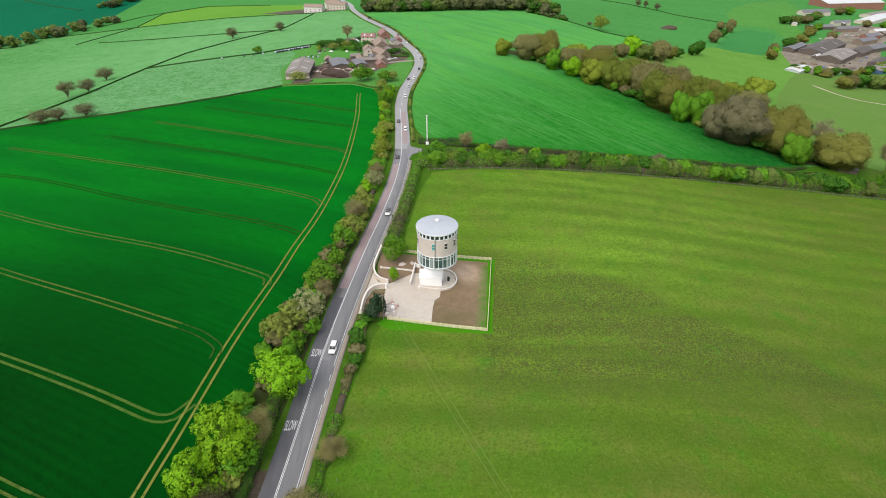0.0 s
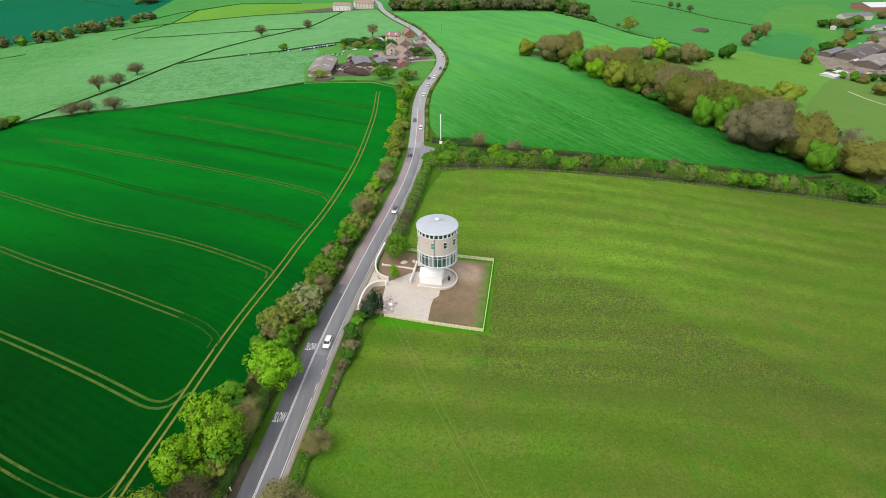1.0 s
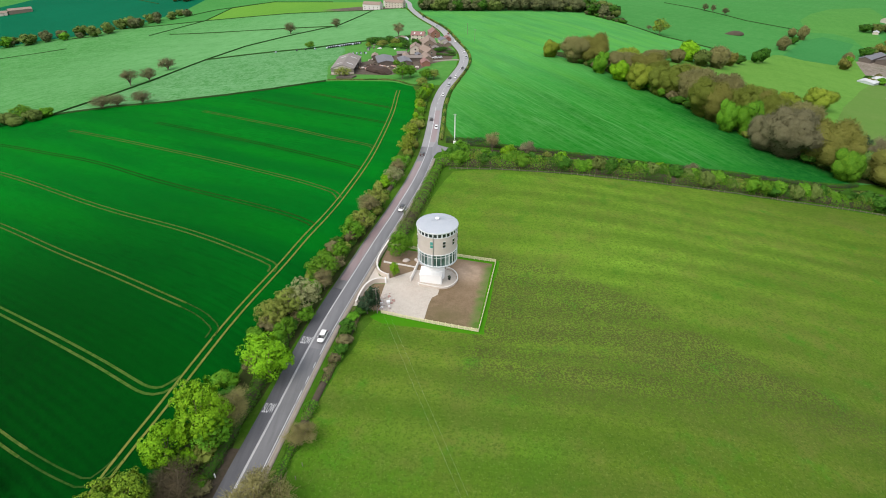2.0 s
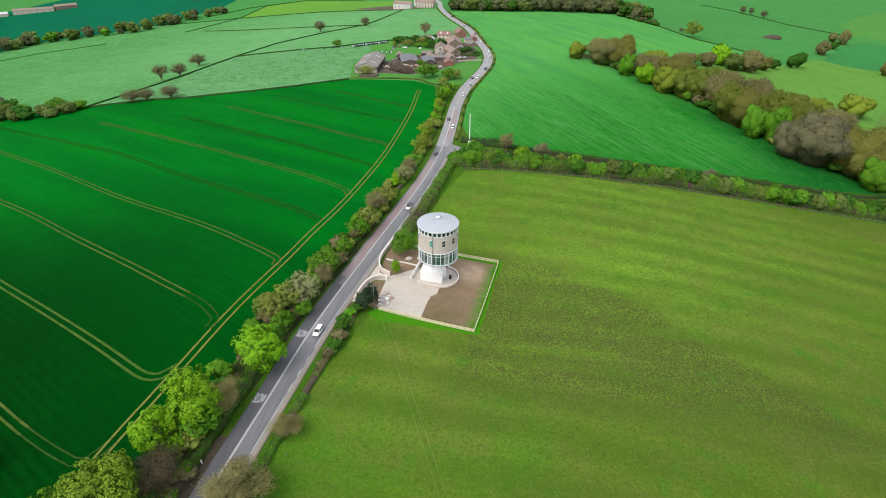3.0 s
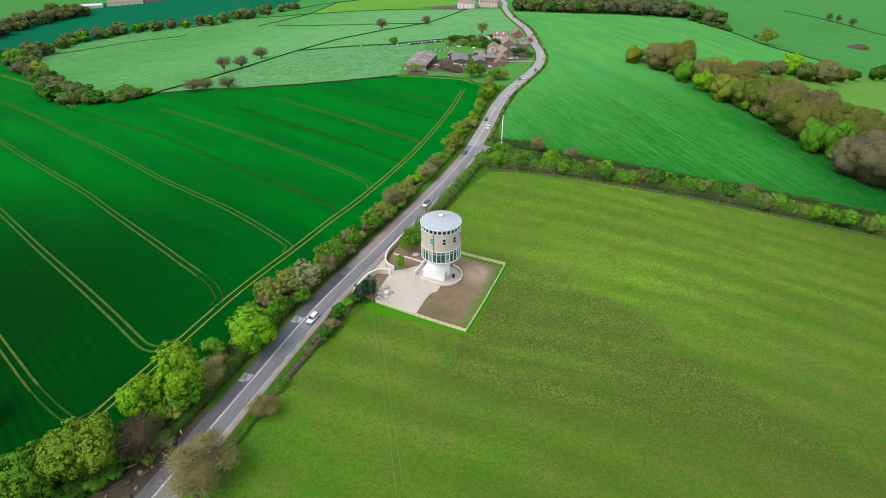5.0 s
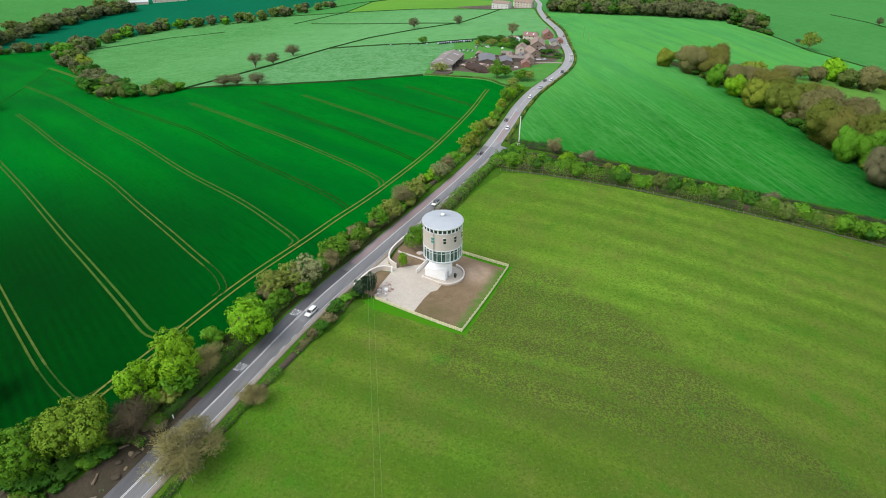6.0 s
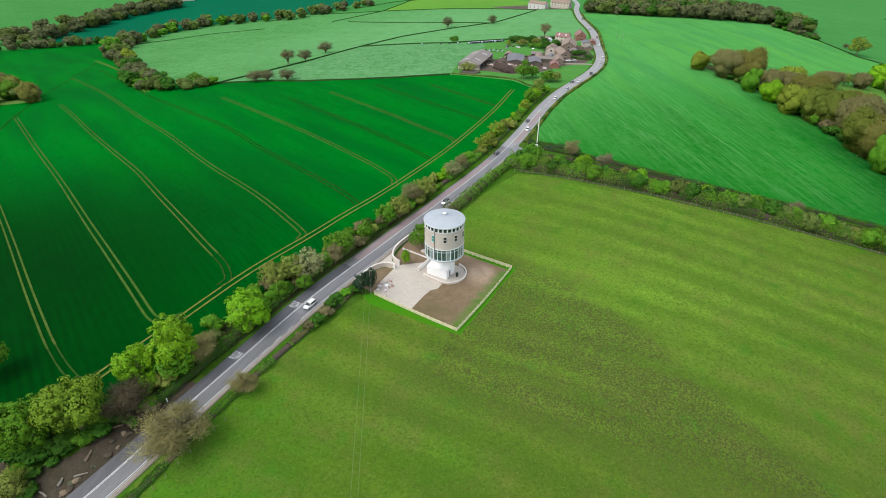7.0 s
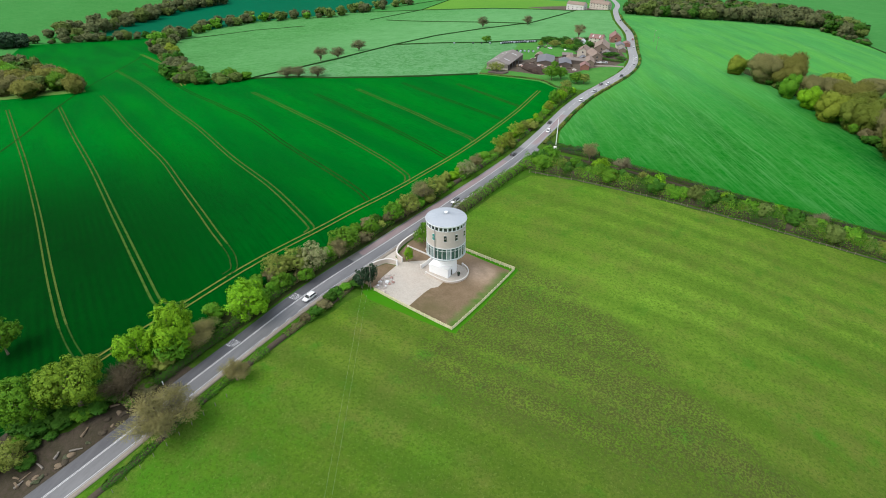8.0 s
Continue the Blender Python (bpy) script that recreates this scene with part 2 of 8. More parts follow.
# Darker green along the tree belt and the lane edge
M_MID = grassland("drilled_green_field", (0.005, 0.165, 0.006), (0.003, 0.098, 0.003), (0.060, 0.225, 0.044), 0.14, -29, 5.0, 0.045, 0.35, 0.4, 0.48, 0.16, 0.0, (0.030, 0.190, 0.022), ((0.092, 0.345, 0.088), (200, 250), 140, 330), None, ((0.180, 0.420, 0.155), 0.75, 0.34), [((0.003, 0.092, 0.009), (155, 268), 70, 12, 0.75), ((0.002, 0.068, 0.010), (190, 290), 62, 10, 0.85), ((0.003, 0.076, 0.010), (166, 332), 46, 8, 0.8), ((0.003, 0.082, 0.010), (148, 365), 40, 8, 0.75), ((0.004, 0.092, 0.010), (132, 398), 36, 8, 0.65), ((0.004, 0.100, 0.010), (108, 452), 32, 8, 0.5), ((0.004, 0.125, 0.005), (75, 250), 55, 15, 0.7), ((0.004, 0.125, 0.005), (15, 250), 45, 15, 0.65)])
M_FAR = grassland("far_green_pasture", (0.044, 0.198, 0.042), (0.034, 0.168, 0.032), (0.084, 0.236, 0.066), 0.15, 30, 14, 0.006, 0.2, 0.3, 0.45, 2.0)
M_TEAL = grassland("blue_green_young_crop", (0.0023, 0.1026, 0.0471), (0.0023, 0.0836, 0.0380), (0.0046, 0.1216, 0.0578), 0.15, 40, 12, 0.008, 0.3, 0.3, 0.4)
M_LEMON = grassland("yellow_green_pasture", (0.0960, 0.2450, 0.0260), (0.0720, 0.2050, 0.0220), (0.1360, 0.2805, 0.0460), 0.0, 0, 9, 0.012, 0.4, 0.3, 0.5)
M_ROUGH = grassland("rough_verge_grass", (0.046, 0.140, 0.009), (0.066, 0.118, 0.013), (0.026, 0.080, 0.006), 0.0, 0, 9, 0.05, 1.0, 0.9, 0.6, 1.0, 0.0, (0.0975, 0.1158, 0.0366))
M_LUSH = grassland("lush_fence_grass", (0.042, 0.200, 0.005), (0.060, 0.175, 0.007), (0.050, 0.220, 0.008), 0.0, 0, 9, 0.08, 1.2, 0.8, 0.5)
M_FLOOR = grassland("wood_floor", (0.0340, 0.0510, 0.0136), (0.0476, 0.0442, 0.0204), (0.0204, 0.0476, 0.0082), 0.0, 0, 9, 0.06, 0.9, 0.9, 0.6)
M_OLIVE = grassland("olive_meadow", (0.096, 0.186, 0.038), (0.118, 0.196, 0.050), (0.078, 0.166, 0.028), 0.10, 10, 16, 0.012, 0.3, 0.3, 0.5, 1.0, 0.0, (0.078, 0.190, 0.020))
M_MEADOW = grassland("soft_green_meadow", (0.096, 0.222, 0.034), (0.068, 0.185, 0.024), (0.138, 0.275, 0.056), 0.12, 15, 12, 0.013, 0.3, 0.3, 0.5, 2.0, 0.0, (0.080, 0.215, 0.030))
M_UPPER = grassland("upper_green_meadow", (0.062, 0.205, 0.036), (0.046, 0.172, 0.028), (0.100, 0.245, 0.058), 0.12, 15, 12, 0.013, 0.3, 0.3, 0.5, 2.0)
M_PLOT = grassland("fresh_green_plot", (0.034, 0.180, 0.044), (0.026, 0.154, 0.036), (0.060, 0.205, 0.062), 0.15, 40, 8, 0.010, 0.4, 0.3, 0.5)
M_WORKS = grassland("grey_works_yard", (0.170, 0.140, 0.112), (0.072, 0.064, 0.042), (0.310, 0.270, 0.230), 0.0, 0, 9, 0.05, 0.35, 0.5, 0.8, 1.0, 0.0, (0.0340, 0.0892, 0.0136))
M_SOIL = grassland("raked_brown_soil", (0.180, 0.128, 0.080), (0.285, 0.205, 0.142), (0.120, 0.094, 0.050), 0.10, 40, 2.5, 0.045, 1.6, 0.8, 0.5, 1.0, 0.0, (0.115, 0.110, 0.040), lush=[((0.520, 0.390, 0.285), (7.5, 145.5), 8, 1, 0.9), ((0.110, 0.105, 0.042), (3, 121), 9, 2, 0.6), ((0.045, 0.175, 0.008), (11.6, 120), 3.6, 0.6, 0.9), ((0.045, 0.175, 0.008), (11.9, 124), 3.6, 0.6, 0.9), ((0.045, 0.175, 0.008), (12.3, 128), 3.6, 0.6, 0.9), ((0.045, 0.175, 0.008), (12.7, 132), 3.6, 0.6, 0.9), ((0.045, 0.175, 0.008), (13.0, 136), 3.6, 0.6, 0.9), ((0.045, 0.175, 0.008), (13.4, 140), 3.6, 0.6, 0.9), ((0.045, 0.175, 0.008), (13.8, 144), 3.6, 0.6, 0.9), ((0.045, 0.175, 0.008), (14.1, 148), 3.6, 0.6, 0.9)])
M_GRAVEL = grassland("pale_gravel", (0.505, 0.455, 0.395), (0.370, 0.325, 0.280), (0.590, 0.550, 0.495), 0.0, 0, 9, 0.12, 3.0, 0.6, 0.6, 1.0, 0.0, (0.440, 0.350, 0.290))
M_YARDDIRT = grassland("farmyard_dirt", (0.098, 0.078, 0.060), (0.055, 0.044, 0.034), (0.175, 0.150, 0.122), 0.0, 0, 9, 0.05, 0.7, 0.5, 0.5)
M_BANK = grassland("bare_dark_bank", (0.056, 0.043, 0.033), (0.098, 0.076, 0.062), (0.026, 0.034, 0.012), 0.0, 0, 9, 0.10, 1.2, 0.8, 0.6)
M_TRACK = grassland("bare_wheel_track", (0.125, 0.150, 0.024), (0.062, 0.120, 0.012), (0.195, 0.190, 0.056), 0.0, 0, 9, 0.06, 0.9, 0.5, 0.7, 1.0, 0.0, (0.014, 0.060, 0.006))
M_TRACK_SOFT = grassland("half_grown_wheel_track", (0.0480, 0.0980, 0.0112), (0.0150, 0.0620, 0.0055), (0.1050, 0.1300, 0.0340), 0.0, 0, 9, 0.03, 0.9, 0.5, 0.7, 1.0, 0.0, (0.0060, 0.0465, 0.0041))
M_TRACK_MILD = grassland("mild_wheel_track", (0.036, 0.100, 0.012), (0.010, 0.066, 0.005), (0.092, 0.130, 0.030), 0.0, 0, 9, 0.03, 0.9, 0.5, 0.7, 1.0, 0.0, (0.003, 0.042, 0.003))
M_TRACK_FAINT = grassland("grown_over_wheel_track", (0.016, 0.062, 0.007), (0.004, 0.040, 0.004), (0.050, 0.085, 0.020), 0.0, 0, 9, 0.2, 0.9, 0.5, 0.7, 1.0, 0.0, (0.002, 0.034, 0.003))
M_TRACK_DARK = grassland("faint_wheel_track", (0.004, 0.050, 0.004), (0.030, 0.100, 0.010), (0.002, 0.026, 0.003), 0.0, 0, 9, 0.02, 0.9, 0.5, 0.7, 1.0, 0.0, (0.002, 0.030, 0.003))
M_ASPHALT = asphalt("worn_grey_asphalt", (0.145, 0.143, 0.150), (0.215, 0.212, 0.220))
M_ASPHALT_MID = asphalt("patched_grey_asphalt", (0.108, 0.107, 0.113), (0.170, 0.169, 0.177))
M_ASPHALT_DARK = asphalt("dark_asphalt_lane", (0.060, 0.060, 0.068), (0.108, 0.108, 0.119))
M_ASPHALT_RED = asphalt("red_grip_surfacing", (0.235, 0.165, 0.165), (0.265, 0.225, 0.228))
M_ASPHALT_PALE = asphalt("pale_asphalt", (0.215, 0.210, 0.212), (0.300, 0.295, 0.298))
M_PAVE = plain("pale_footway", (0.275, 0.240, 0.200), (0.190, 0.165, 0.136), 2.0, 0.3, 0.85, local=False)
M_TAN = plain("pale_stone_track", (0.420, 0.360, 0.270), (0.320, 0.270, 0.195), 1.5, 0.2, 0.9, local=False)
M_KERB = plain("concrete_kerb", (0.420, 0.400, 0.380), (0.300, 0.290, 0.280), 3.0, 0.5, 0.8, local=False)
M_LINE = plain("white_road_paint", (0.7020, 0.7020, 0.7020), (0.5040, 0.5040, 0.5130), 5.0, 1.0, 0.6, local=False)

# ---------------------------------------------------------------- lie of the land

HILLS = [   # x, y, breadth, height of each swell
    (5, 132, 38, -9.41), (-55, 65, 45, 1.82), (85, 130, 45, -7.22), (-60, 100, 70, 13.14), (60, 120, 70, 18.17),
    (0, 240, 80, 7.35), (-150, 220, 110, 4.5), (150, 250, 110, 2.28), (0, 400, 140, 5.64), (-250, 380, 140, 5.73),
    (200, 420, 150, 0.62), (-130, 560, 170, 7.51), (120, 650, 200, 14.72), (-450, 420, 220, -4.45), (420, 650, 240, -25.4),
    (-450, 850, 280, -6.65), (-150, 950, 260, 10.18), (320, 950, 280, 1.94), (-900, 700, 350, -59.8), (-42, 84, 15, -1.9),
]


def heights(p):
    """Height of the land at an array of x, y."""
    p = np.asarray(p, float)
    x, y = p[..., 0], p[..., 1]
    z = -19.13 - 0.017 * x + 0.0023 * y - 0.0511 * (np.sqrt(x * x + (y - 100) ** 2 + 22500) - 150)
    for a, b, s, k in HILLS:
        z = z + k * np.exp(-((x - a) ** 2 + (y - b) ** 2) / (2 * s * s))
    return z


def land(x, y):
    return float(heights((x, y)))


def dense(points, step, closed=False):
    """A polyline with a point at least every `step` metres."""
    pts = [np.array(p, float) for p in points]
    if closed:
        pts.append(pts[0])
    out = [pts[0]]
    for a, b in zip(pts, pts[1:]):
        k = max(1, int(math.ceil(np.linalg.norm(b - a) / step)))
        out += [a + (b - a) * i / k for i in range(1, k + 1)]
    return np.array(out[:-1] if closed else out)


def curve(points, step=3.0):
    """A smooth line through the points (Catmull-Rom)."""
    p = [np.array(q, float) for q in points]
    p = [2 * p[0] - p[1]] + p + [2 * p[-1] - p[-2]]
    out = []
    for a, b, c, d in zip(p, p[1:], p[2:], p[3:]):
        k = max(2, int(np.linalg.norm(c - b) / step))
        for i in range(k):
            t = i / k
            out.append(0.5 * (2 * b + (c - a) * t + (2 * a - 5 * b + 4 * c - d) * t * t + (3 * b - a - 3 * c + d) * t ** 3))
    return np.array(out + [p[-2]])


def beside(line, off):
    """The line moved to its right by off metres (a number, or one for each point)."""
    d = np.gradient(line, axis=0)
    d /= np.linalg.norm(d, axis=1)[:, None] + 1e-9
    return line + np.stack([d[:, 1], -d[:, 0]], 1) * np.reshape(off, (-1, 1))


def mesh_of(name, verts, faces, material, smooth=False):
    me = bpy.data.meshes.new(name)
    me.from_pydata([tuple(map(float, v)) for v in verts], [], [tuple(map(int, f)) for f in faces])
    for m in material if isinstance(material, (list, tuple)) else [material]:
        me.materials.append(m)
    if smooth:
        me.polygons.foreach_set("use_smooth", [True] * len(me.polygons))
    me.update()
    return me


def child(ob, parent, label=""):
    ob.parent = parent
    if label:
        ob["label"] = label
    return ob


def part(name, bm, material, parent, label="", smooth=False):
    """Links a bmesh as one mesh object under a thing or a part."""
    me = bpy.data.meshes.new(name)
    bm.to_mesh(me)
    bm.free()
    me.materials.append(material)
    if smooth:
        me.polygons.foreach_set("use_smooth", [True] * len(me.polygons))
    ob = new(name, me)
    return child(ob, parent, label) if parent else ob


def ribbon(name, line, section, material, parent=None, label="", smooth=True):
    """A cross-section of (offset to the right, height over the land) drawn along a line on the land."""
    n, k = len(line), len(section)
    v = np.zeros((n, k, 3))
    for j, (o, up) in enumerate(section):
        q = beside(line, o)
        v[:, j, :2], v[:, j, 2] = q, heights(q) + up
    f = [(i * k + j, i * k + j + 1, (i + 1) * k + j + 1, (i + 1) * k + j) for i in range(n - 1) for j in range(k - 1)]
    f = [q[::-1] for q in f]
    ob = new(name, mesh_of(name, v.reshape(-1, 3), f, material, smooth))
    return child(ob, parent, label) if parent else ob


def inside(poly, pts):
    poly, pts = np.asarray(poly, float), np.asarray(pts, float)
    x, y = pts[:, 0], pts[:, 1]
    hit = np.zeros(len(pts), bool)
    for (x1, y1), (x2, y2) in zip(poly, np.roll(poly, -1, 0)):
        if y1 == y2:
            continue
        hit ^= ((y1 > y) != (y2 > y)) & (x < (x2 - x1) * (y - y1) / (y2 - y1) + x1)
    return hit


ROAD = curve([(-75, -70), (-52, -15), (-41, 20), (-36.5, 35.8), (-33.1, 51.5), (-31.8, 66.3), (-30.9, 80), (-29.6, 102), (-27.7, 128),
              (-25.0, 155), (-21.7, 180), (-19.2, 208), (-18.9, 243), (-21.7, 287), (-25.4, 335), (-25.6, 375), (-23, 405), (-19.6, 445),
              (-20, 475), (-25, 508), (-37.5, 556), (-57.5, 638), (-79, 705), (-101, 775), (-133, 894), (-152, 985), (-190, 1100)], 4.0)


def road_x(y):
    return float(np.interp(y, ROAD[:, 1], ROAD[:, 0]))


HEADLAND = curve([(-62, 40), (-59.2, 63), (-57.2, 77), (-55.6, 90), (-53.6, 106), (-50, 135), (-48.2, 155), (-46.0, 172), (-44.6, 190), (-43.9, 220), (-45, 253), (-49, 310), (-53.8, 352), (-55.2, 366)], 5.0)

FIELDS = [   # earlier ones lie over later ones
    ("gravel_drive", M_GRAVEL, [(-24.5, 148), (-22.6, 148), (-21.2, 141.5), (-19.6, 138), (-16.4, 137.2), (-9, 143.8), (-7.2, 144), (-7, 136.2), (-0.7, 135.2), (-0.9, 132.4), (-2.4, 130.6), (-2.9, 127), (-3.2, 119.4),
                                (-15.2, 120.4), (-17, 126), (-17, 134.6), (-20.4, 133.5), (-22, 128.5), (-22.3, 121.5), (-24.0, 121)]),
    ("soil_bed", M_SOIL, [(-22.3, 121.2), (-22.1, 128), (-20.2, 133.2), (-17.1, 134.4), (-16.6, 126), (-15.5, 120.6)]),
    ("patio", M_GRAVEL, [(-7, 136.4), (-0.5, 135.7), (2.2, 137.2), (3.9, 140.2), (3.6, 143.6), (1.6, 146), (-7, 146)]),
    ("soil_plot", M_SOIL, [(11.6, 118), (14.6, 151.2), (-1.5, 152.9), (-9, 153.8), (-20, 154.5), (-20.6, 147), (-20, 140.5), (-16, 137.3), (-15, 120.6)]),
    ("grass_verge_round_fence", M_LUSH, [(13.2, 115.9), (16.8, 153.2), (-1.7, 155.0), (-20.5, 156.5), (-16, 120), (-18, 117.4), (-14, 115.6), (-6, 115.8), (4, 115.6)]),
    ("bare_bank", M_BANK, [(-34.5, 63), (-35.8, 54), (-37.6, 44), (-40.4, 33), (-44.0, 20), (-62, 24), (-60, 40), (-52, 41), (-46, 47), (-43, 56), (-41, 66), (-37.5, 72), (-35.5, 72)]),
    # Dark earth strip, widened towards the road to paint in the trees' shade
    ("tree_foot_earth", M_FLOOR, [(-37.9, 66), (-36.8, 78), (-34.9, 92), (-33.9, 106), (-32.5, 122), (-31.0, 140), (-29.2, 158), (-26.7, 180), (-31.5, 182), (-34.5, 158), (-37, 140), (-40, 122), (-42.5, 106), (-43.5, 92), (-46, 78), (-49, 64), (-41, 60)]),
    ("village_yard", M_WORKS, [(450, 772), (408, 655), (425, 642), (480, 668), (520, 690), (560, 735), (640, 850), (760, 960), (700, 1000), (630, 930), (560, 850), (520, 835)]),
    ("hilltop_yard", M_YARDDIRT, [(-285, 935), (-235, 900), (-205, 884), (-150, 900), (-146, 925), (-195, 925), (-225, 950)]),
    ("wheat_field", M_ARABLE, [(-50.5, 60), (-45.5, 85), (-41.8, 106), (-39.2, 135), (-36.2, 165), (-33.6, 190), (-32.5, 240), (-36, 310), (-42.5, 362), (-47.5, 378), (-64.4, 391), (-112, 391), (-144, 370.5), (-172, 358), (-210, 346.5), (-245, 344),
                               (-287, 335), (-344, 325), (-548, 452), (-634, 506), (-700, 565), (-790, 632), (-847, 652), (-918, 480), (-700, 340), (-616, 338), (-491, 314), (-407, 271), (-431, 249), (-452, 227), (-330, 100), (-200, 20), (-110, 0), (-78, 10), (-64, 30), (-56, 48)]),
    ("grazed_field", M_LAWN, [(-5, 218), (4, 222), (31, 225.4), (64, 230), (94, 235), (125, 239.6), (171, 243.6), (215, 244), (300, 236), (420, 120), (330, -150), (-60, -150), (-46, -10), (-36, 22), (-29.5, 41), (-26.2, 60), (-23.6, 76), (-21, 95),
                              (-18.6, 110), (-16.6, 117.5), (-6, 117.2), (4, 116.4), (13.2, 115.9), (16.8, 153.2), (-1.7, 155.0), (-13, 157), (-12, 172), (-9.5, 195)]),
    ("field_margin", M_LUSH, [(0, 258.5), (12, 258), (40, 257.2), (72, 259.4), (119, 267), (177, 274), (190, 279), (178, 277.5), (119, 270.5), (72, 262.8), (40, 260.6), (0, 262)]),
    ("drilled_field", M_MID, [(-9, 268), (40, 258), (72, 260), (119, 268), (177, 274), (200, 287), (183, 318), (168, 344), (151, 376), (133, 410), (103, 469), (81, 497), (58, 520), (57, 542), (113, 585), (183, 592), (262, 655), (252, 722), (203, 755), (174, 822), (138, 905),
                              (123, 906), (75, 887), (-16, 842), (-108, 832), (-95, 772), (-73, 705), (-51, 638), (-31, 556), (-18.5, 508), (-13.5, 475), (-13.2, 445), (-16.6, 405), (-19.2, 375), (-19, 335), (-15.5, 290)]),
    # lane_ground is coloured dark to carry the shade between the two hedges
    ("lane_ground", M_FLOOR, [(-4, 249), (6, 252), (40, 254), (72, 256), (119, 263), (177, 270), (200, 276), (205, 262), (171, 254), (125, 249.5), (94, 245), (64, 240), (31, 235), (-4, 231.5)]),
    ("hill_pasture", M_FAR, [(252, 722), (265, 660), (310, 704), (363, 785), (422, 868), (462, 960), (399, 1016), (306, 1190), (200, 1400), (100, 1100), (138, 941), (174, 822), (203, 755)]),
    ("young_crop_plot", M_PLOT, [(355, 759), (431, 883), (478, 924), (503, 886), (409, 736), (374, 742)]),
    ("upper_meadow", M_UPPER, [(468, 953), (500, 1060), (560, 1160), (650, 1275), (766, 1356), (700, 1180), (586, 1002), (538, 847), (503, 852), (520, 930), (505, 955)]),
    ("sunlit_meadow", M_MEADOW, [(60, 541), (110, 525), (150, 501), (178, 477), (198, 450), (212, 422), (218, 386), (244, 402), (294, 488), (352, 575), (367, 598), (410, 655), (455, 778), (440, 800), (330, 745), (262, 650), (185, 585), (115, 545)]),
    ("olive_meadow", M_OLIVE, [(218, 386), (218, 352), (224, 323), (234, 300), (300, 240), (420, 130), (700, 300), (760, 560), (560, 660), (500, 668), (430, 640), (405, 655), (367, 598), (352, 575), (294, 488), (244, 402)]),
    ("farmyard", M_YARDDIRT, [(-116, 409), (-92, 411), (-70, 409), (-52, 428), (-44, 452), (-30, 470), (-28, 500), (-45, 540), (-62, 556), (-70, 500), (-85, 470), (-104, 452)]),
    ("farm_grass", M_UPPER, [(-112, 391), (-64, 391), (-49, 378), (-30, 385), (-27, 405), (-24, 445), (-25, 475), (-30, 508), (-45, 560), (-88, 575), (-131, 553), (-140, 545), (-128, 500), (-125, 440)]),
    ("lower_pasture", M_PALE_LOW, [(-287, 336), (-245, 344), (-210, 346.5), (-172, 358), (-144, 370.5), (-112, 391), (-125, 440), (-128, 500), (-135, 548), (-172, 528), (-216, 525), (-262, 530), (-270, 520), (-270, 426), (-277, 378)]),
    ("lemon_pasture", M_LEMON, [(-486, 937), (-492, 1056), (-426, 1098), (-297, 1043), (-195, 1000), (-187, 880), (-336, 926)]),
    ("pale_pasture", M_PALE, [(-287, 336), (-277, 378), (-270, 426), (-270, 520), (-216, 525), (-135, 548), (-88, 575), (-45, 560), (-64, 638), (-86, 705), (-108, 775), (-140, 890), (-187, 880), (-336, 926), (-486, 937), (-594, 932), (-710, 936),
                              (-645, 904), (-751, 864), (-808, 817), (-819, 720), (-787, 637), (-634, 508), (-548, 456), (-335, 322)]),
    ("far_teal_field", M_TEAL, [(-850, 665), (-822, 740), (-812, 830), (-745, 885), (-640, 920), (-590, 1060), (-610, 1230), (-720, 1330), (-980, 1330), (-1010, 1150), (-1060, 960), (-1060, 880), (-1040, 800), (-1015, 720), (-950, 600)]),
    ("wood_ground", M_FLOOR, [(54, 515), (74, 492), (95, 464), (123, 406), (141, 371), (159, 339), (174, 315), (192, 285), (238, 290), (250, 362), (244, 402), (228, 432), (208, 458), (182, 482), (150, 505), (113, 530), (56, 540)]),
    ("verge", M_ROUGH, [(-170, -160), (-100, 40), (-70, 80), (-55, 250), (-60, 390), (-40, 560), (-100, 740), (-150, 900), (-130, 900), (-85, 740), (-20, 560), (-6, 300), (60, 262), (190, 280), (330, 330), (420, 240), (420, 100), (330, -160)]),
    ("copse_ground", M_OLIVE, [(-452, 227), (-431, 249), (-407, 271), (-491, 314), (-616, 338), (-700, 340), (-800, 300), (-600, 200)]),
]


def ragged(q):
    """A small wander, the same for every border that runs through a place."""
    return np.array([(0.7 * noise.noise((x * 0.21, y * 0.21, 1.5)) + 0.5 * noise.noise((x * 0.07, y * 0.07, 4.5)), 0.7 * noise.noise((x * 0.21, y * 0.21, 7.5)) + 0.5 * noise.noise((x * 0.07, y * 0.07, 9.5))) for x, y in q])


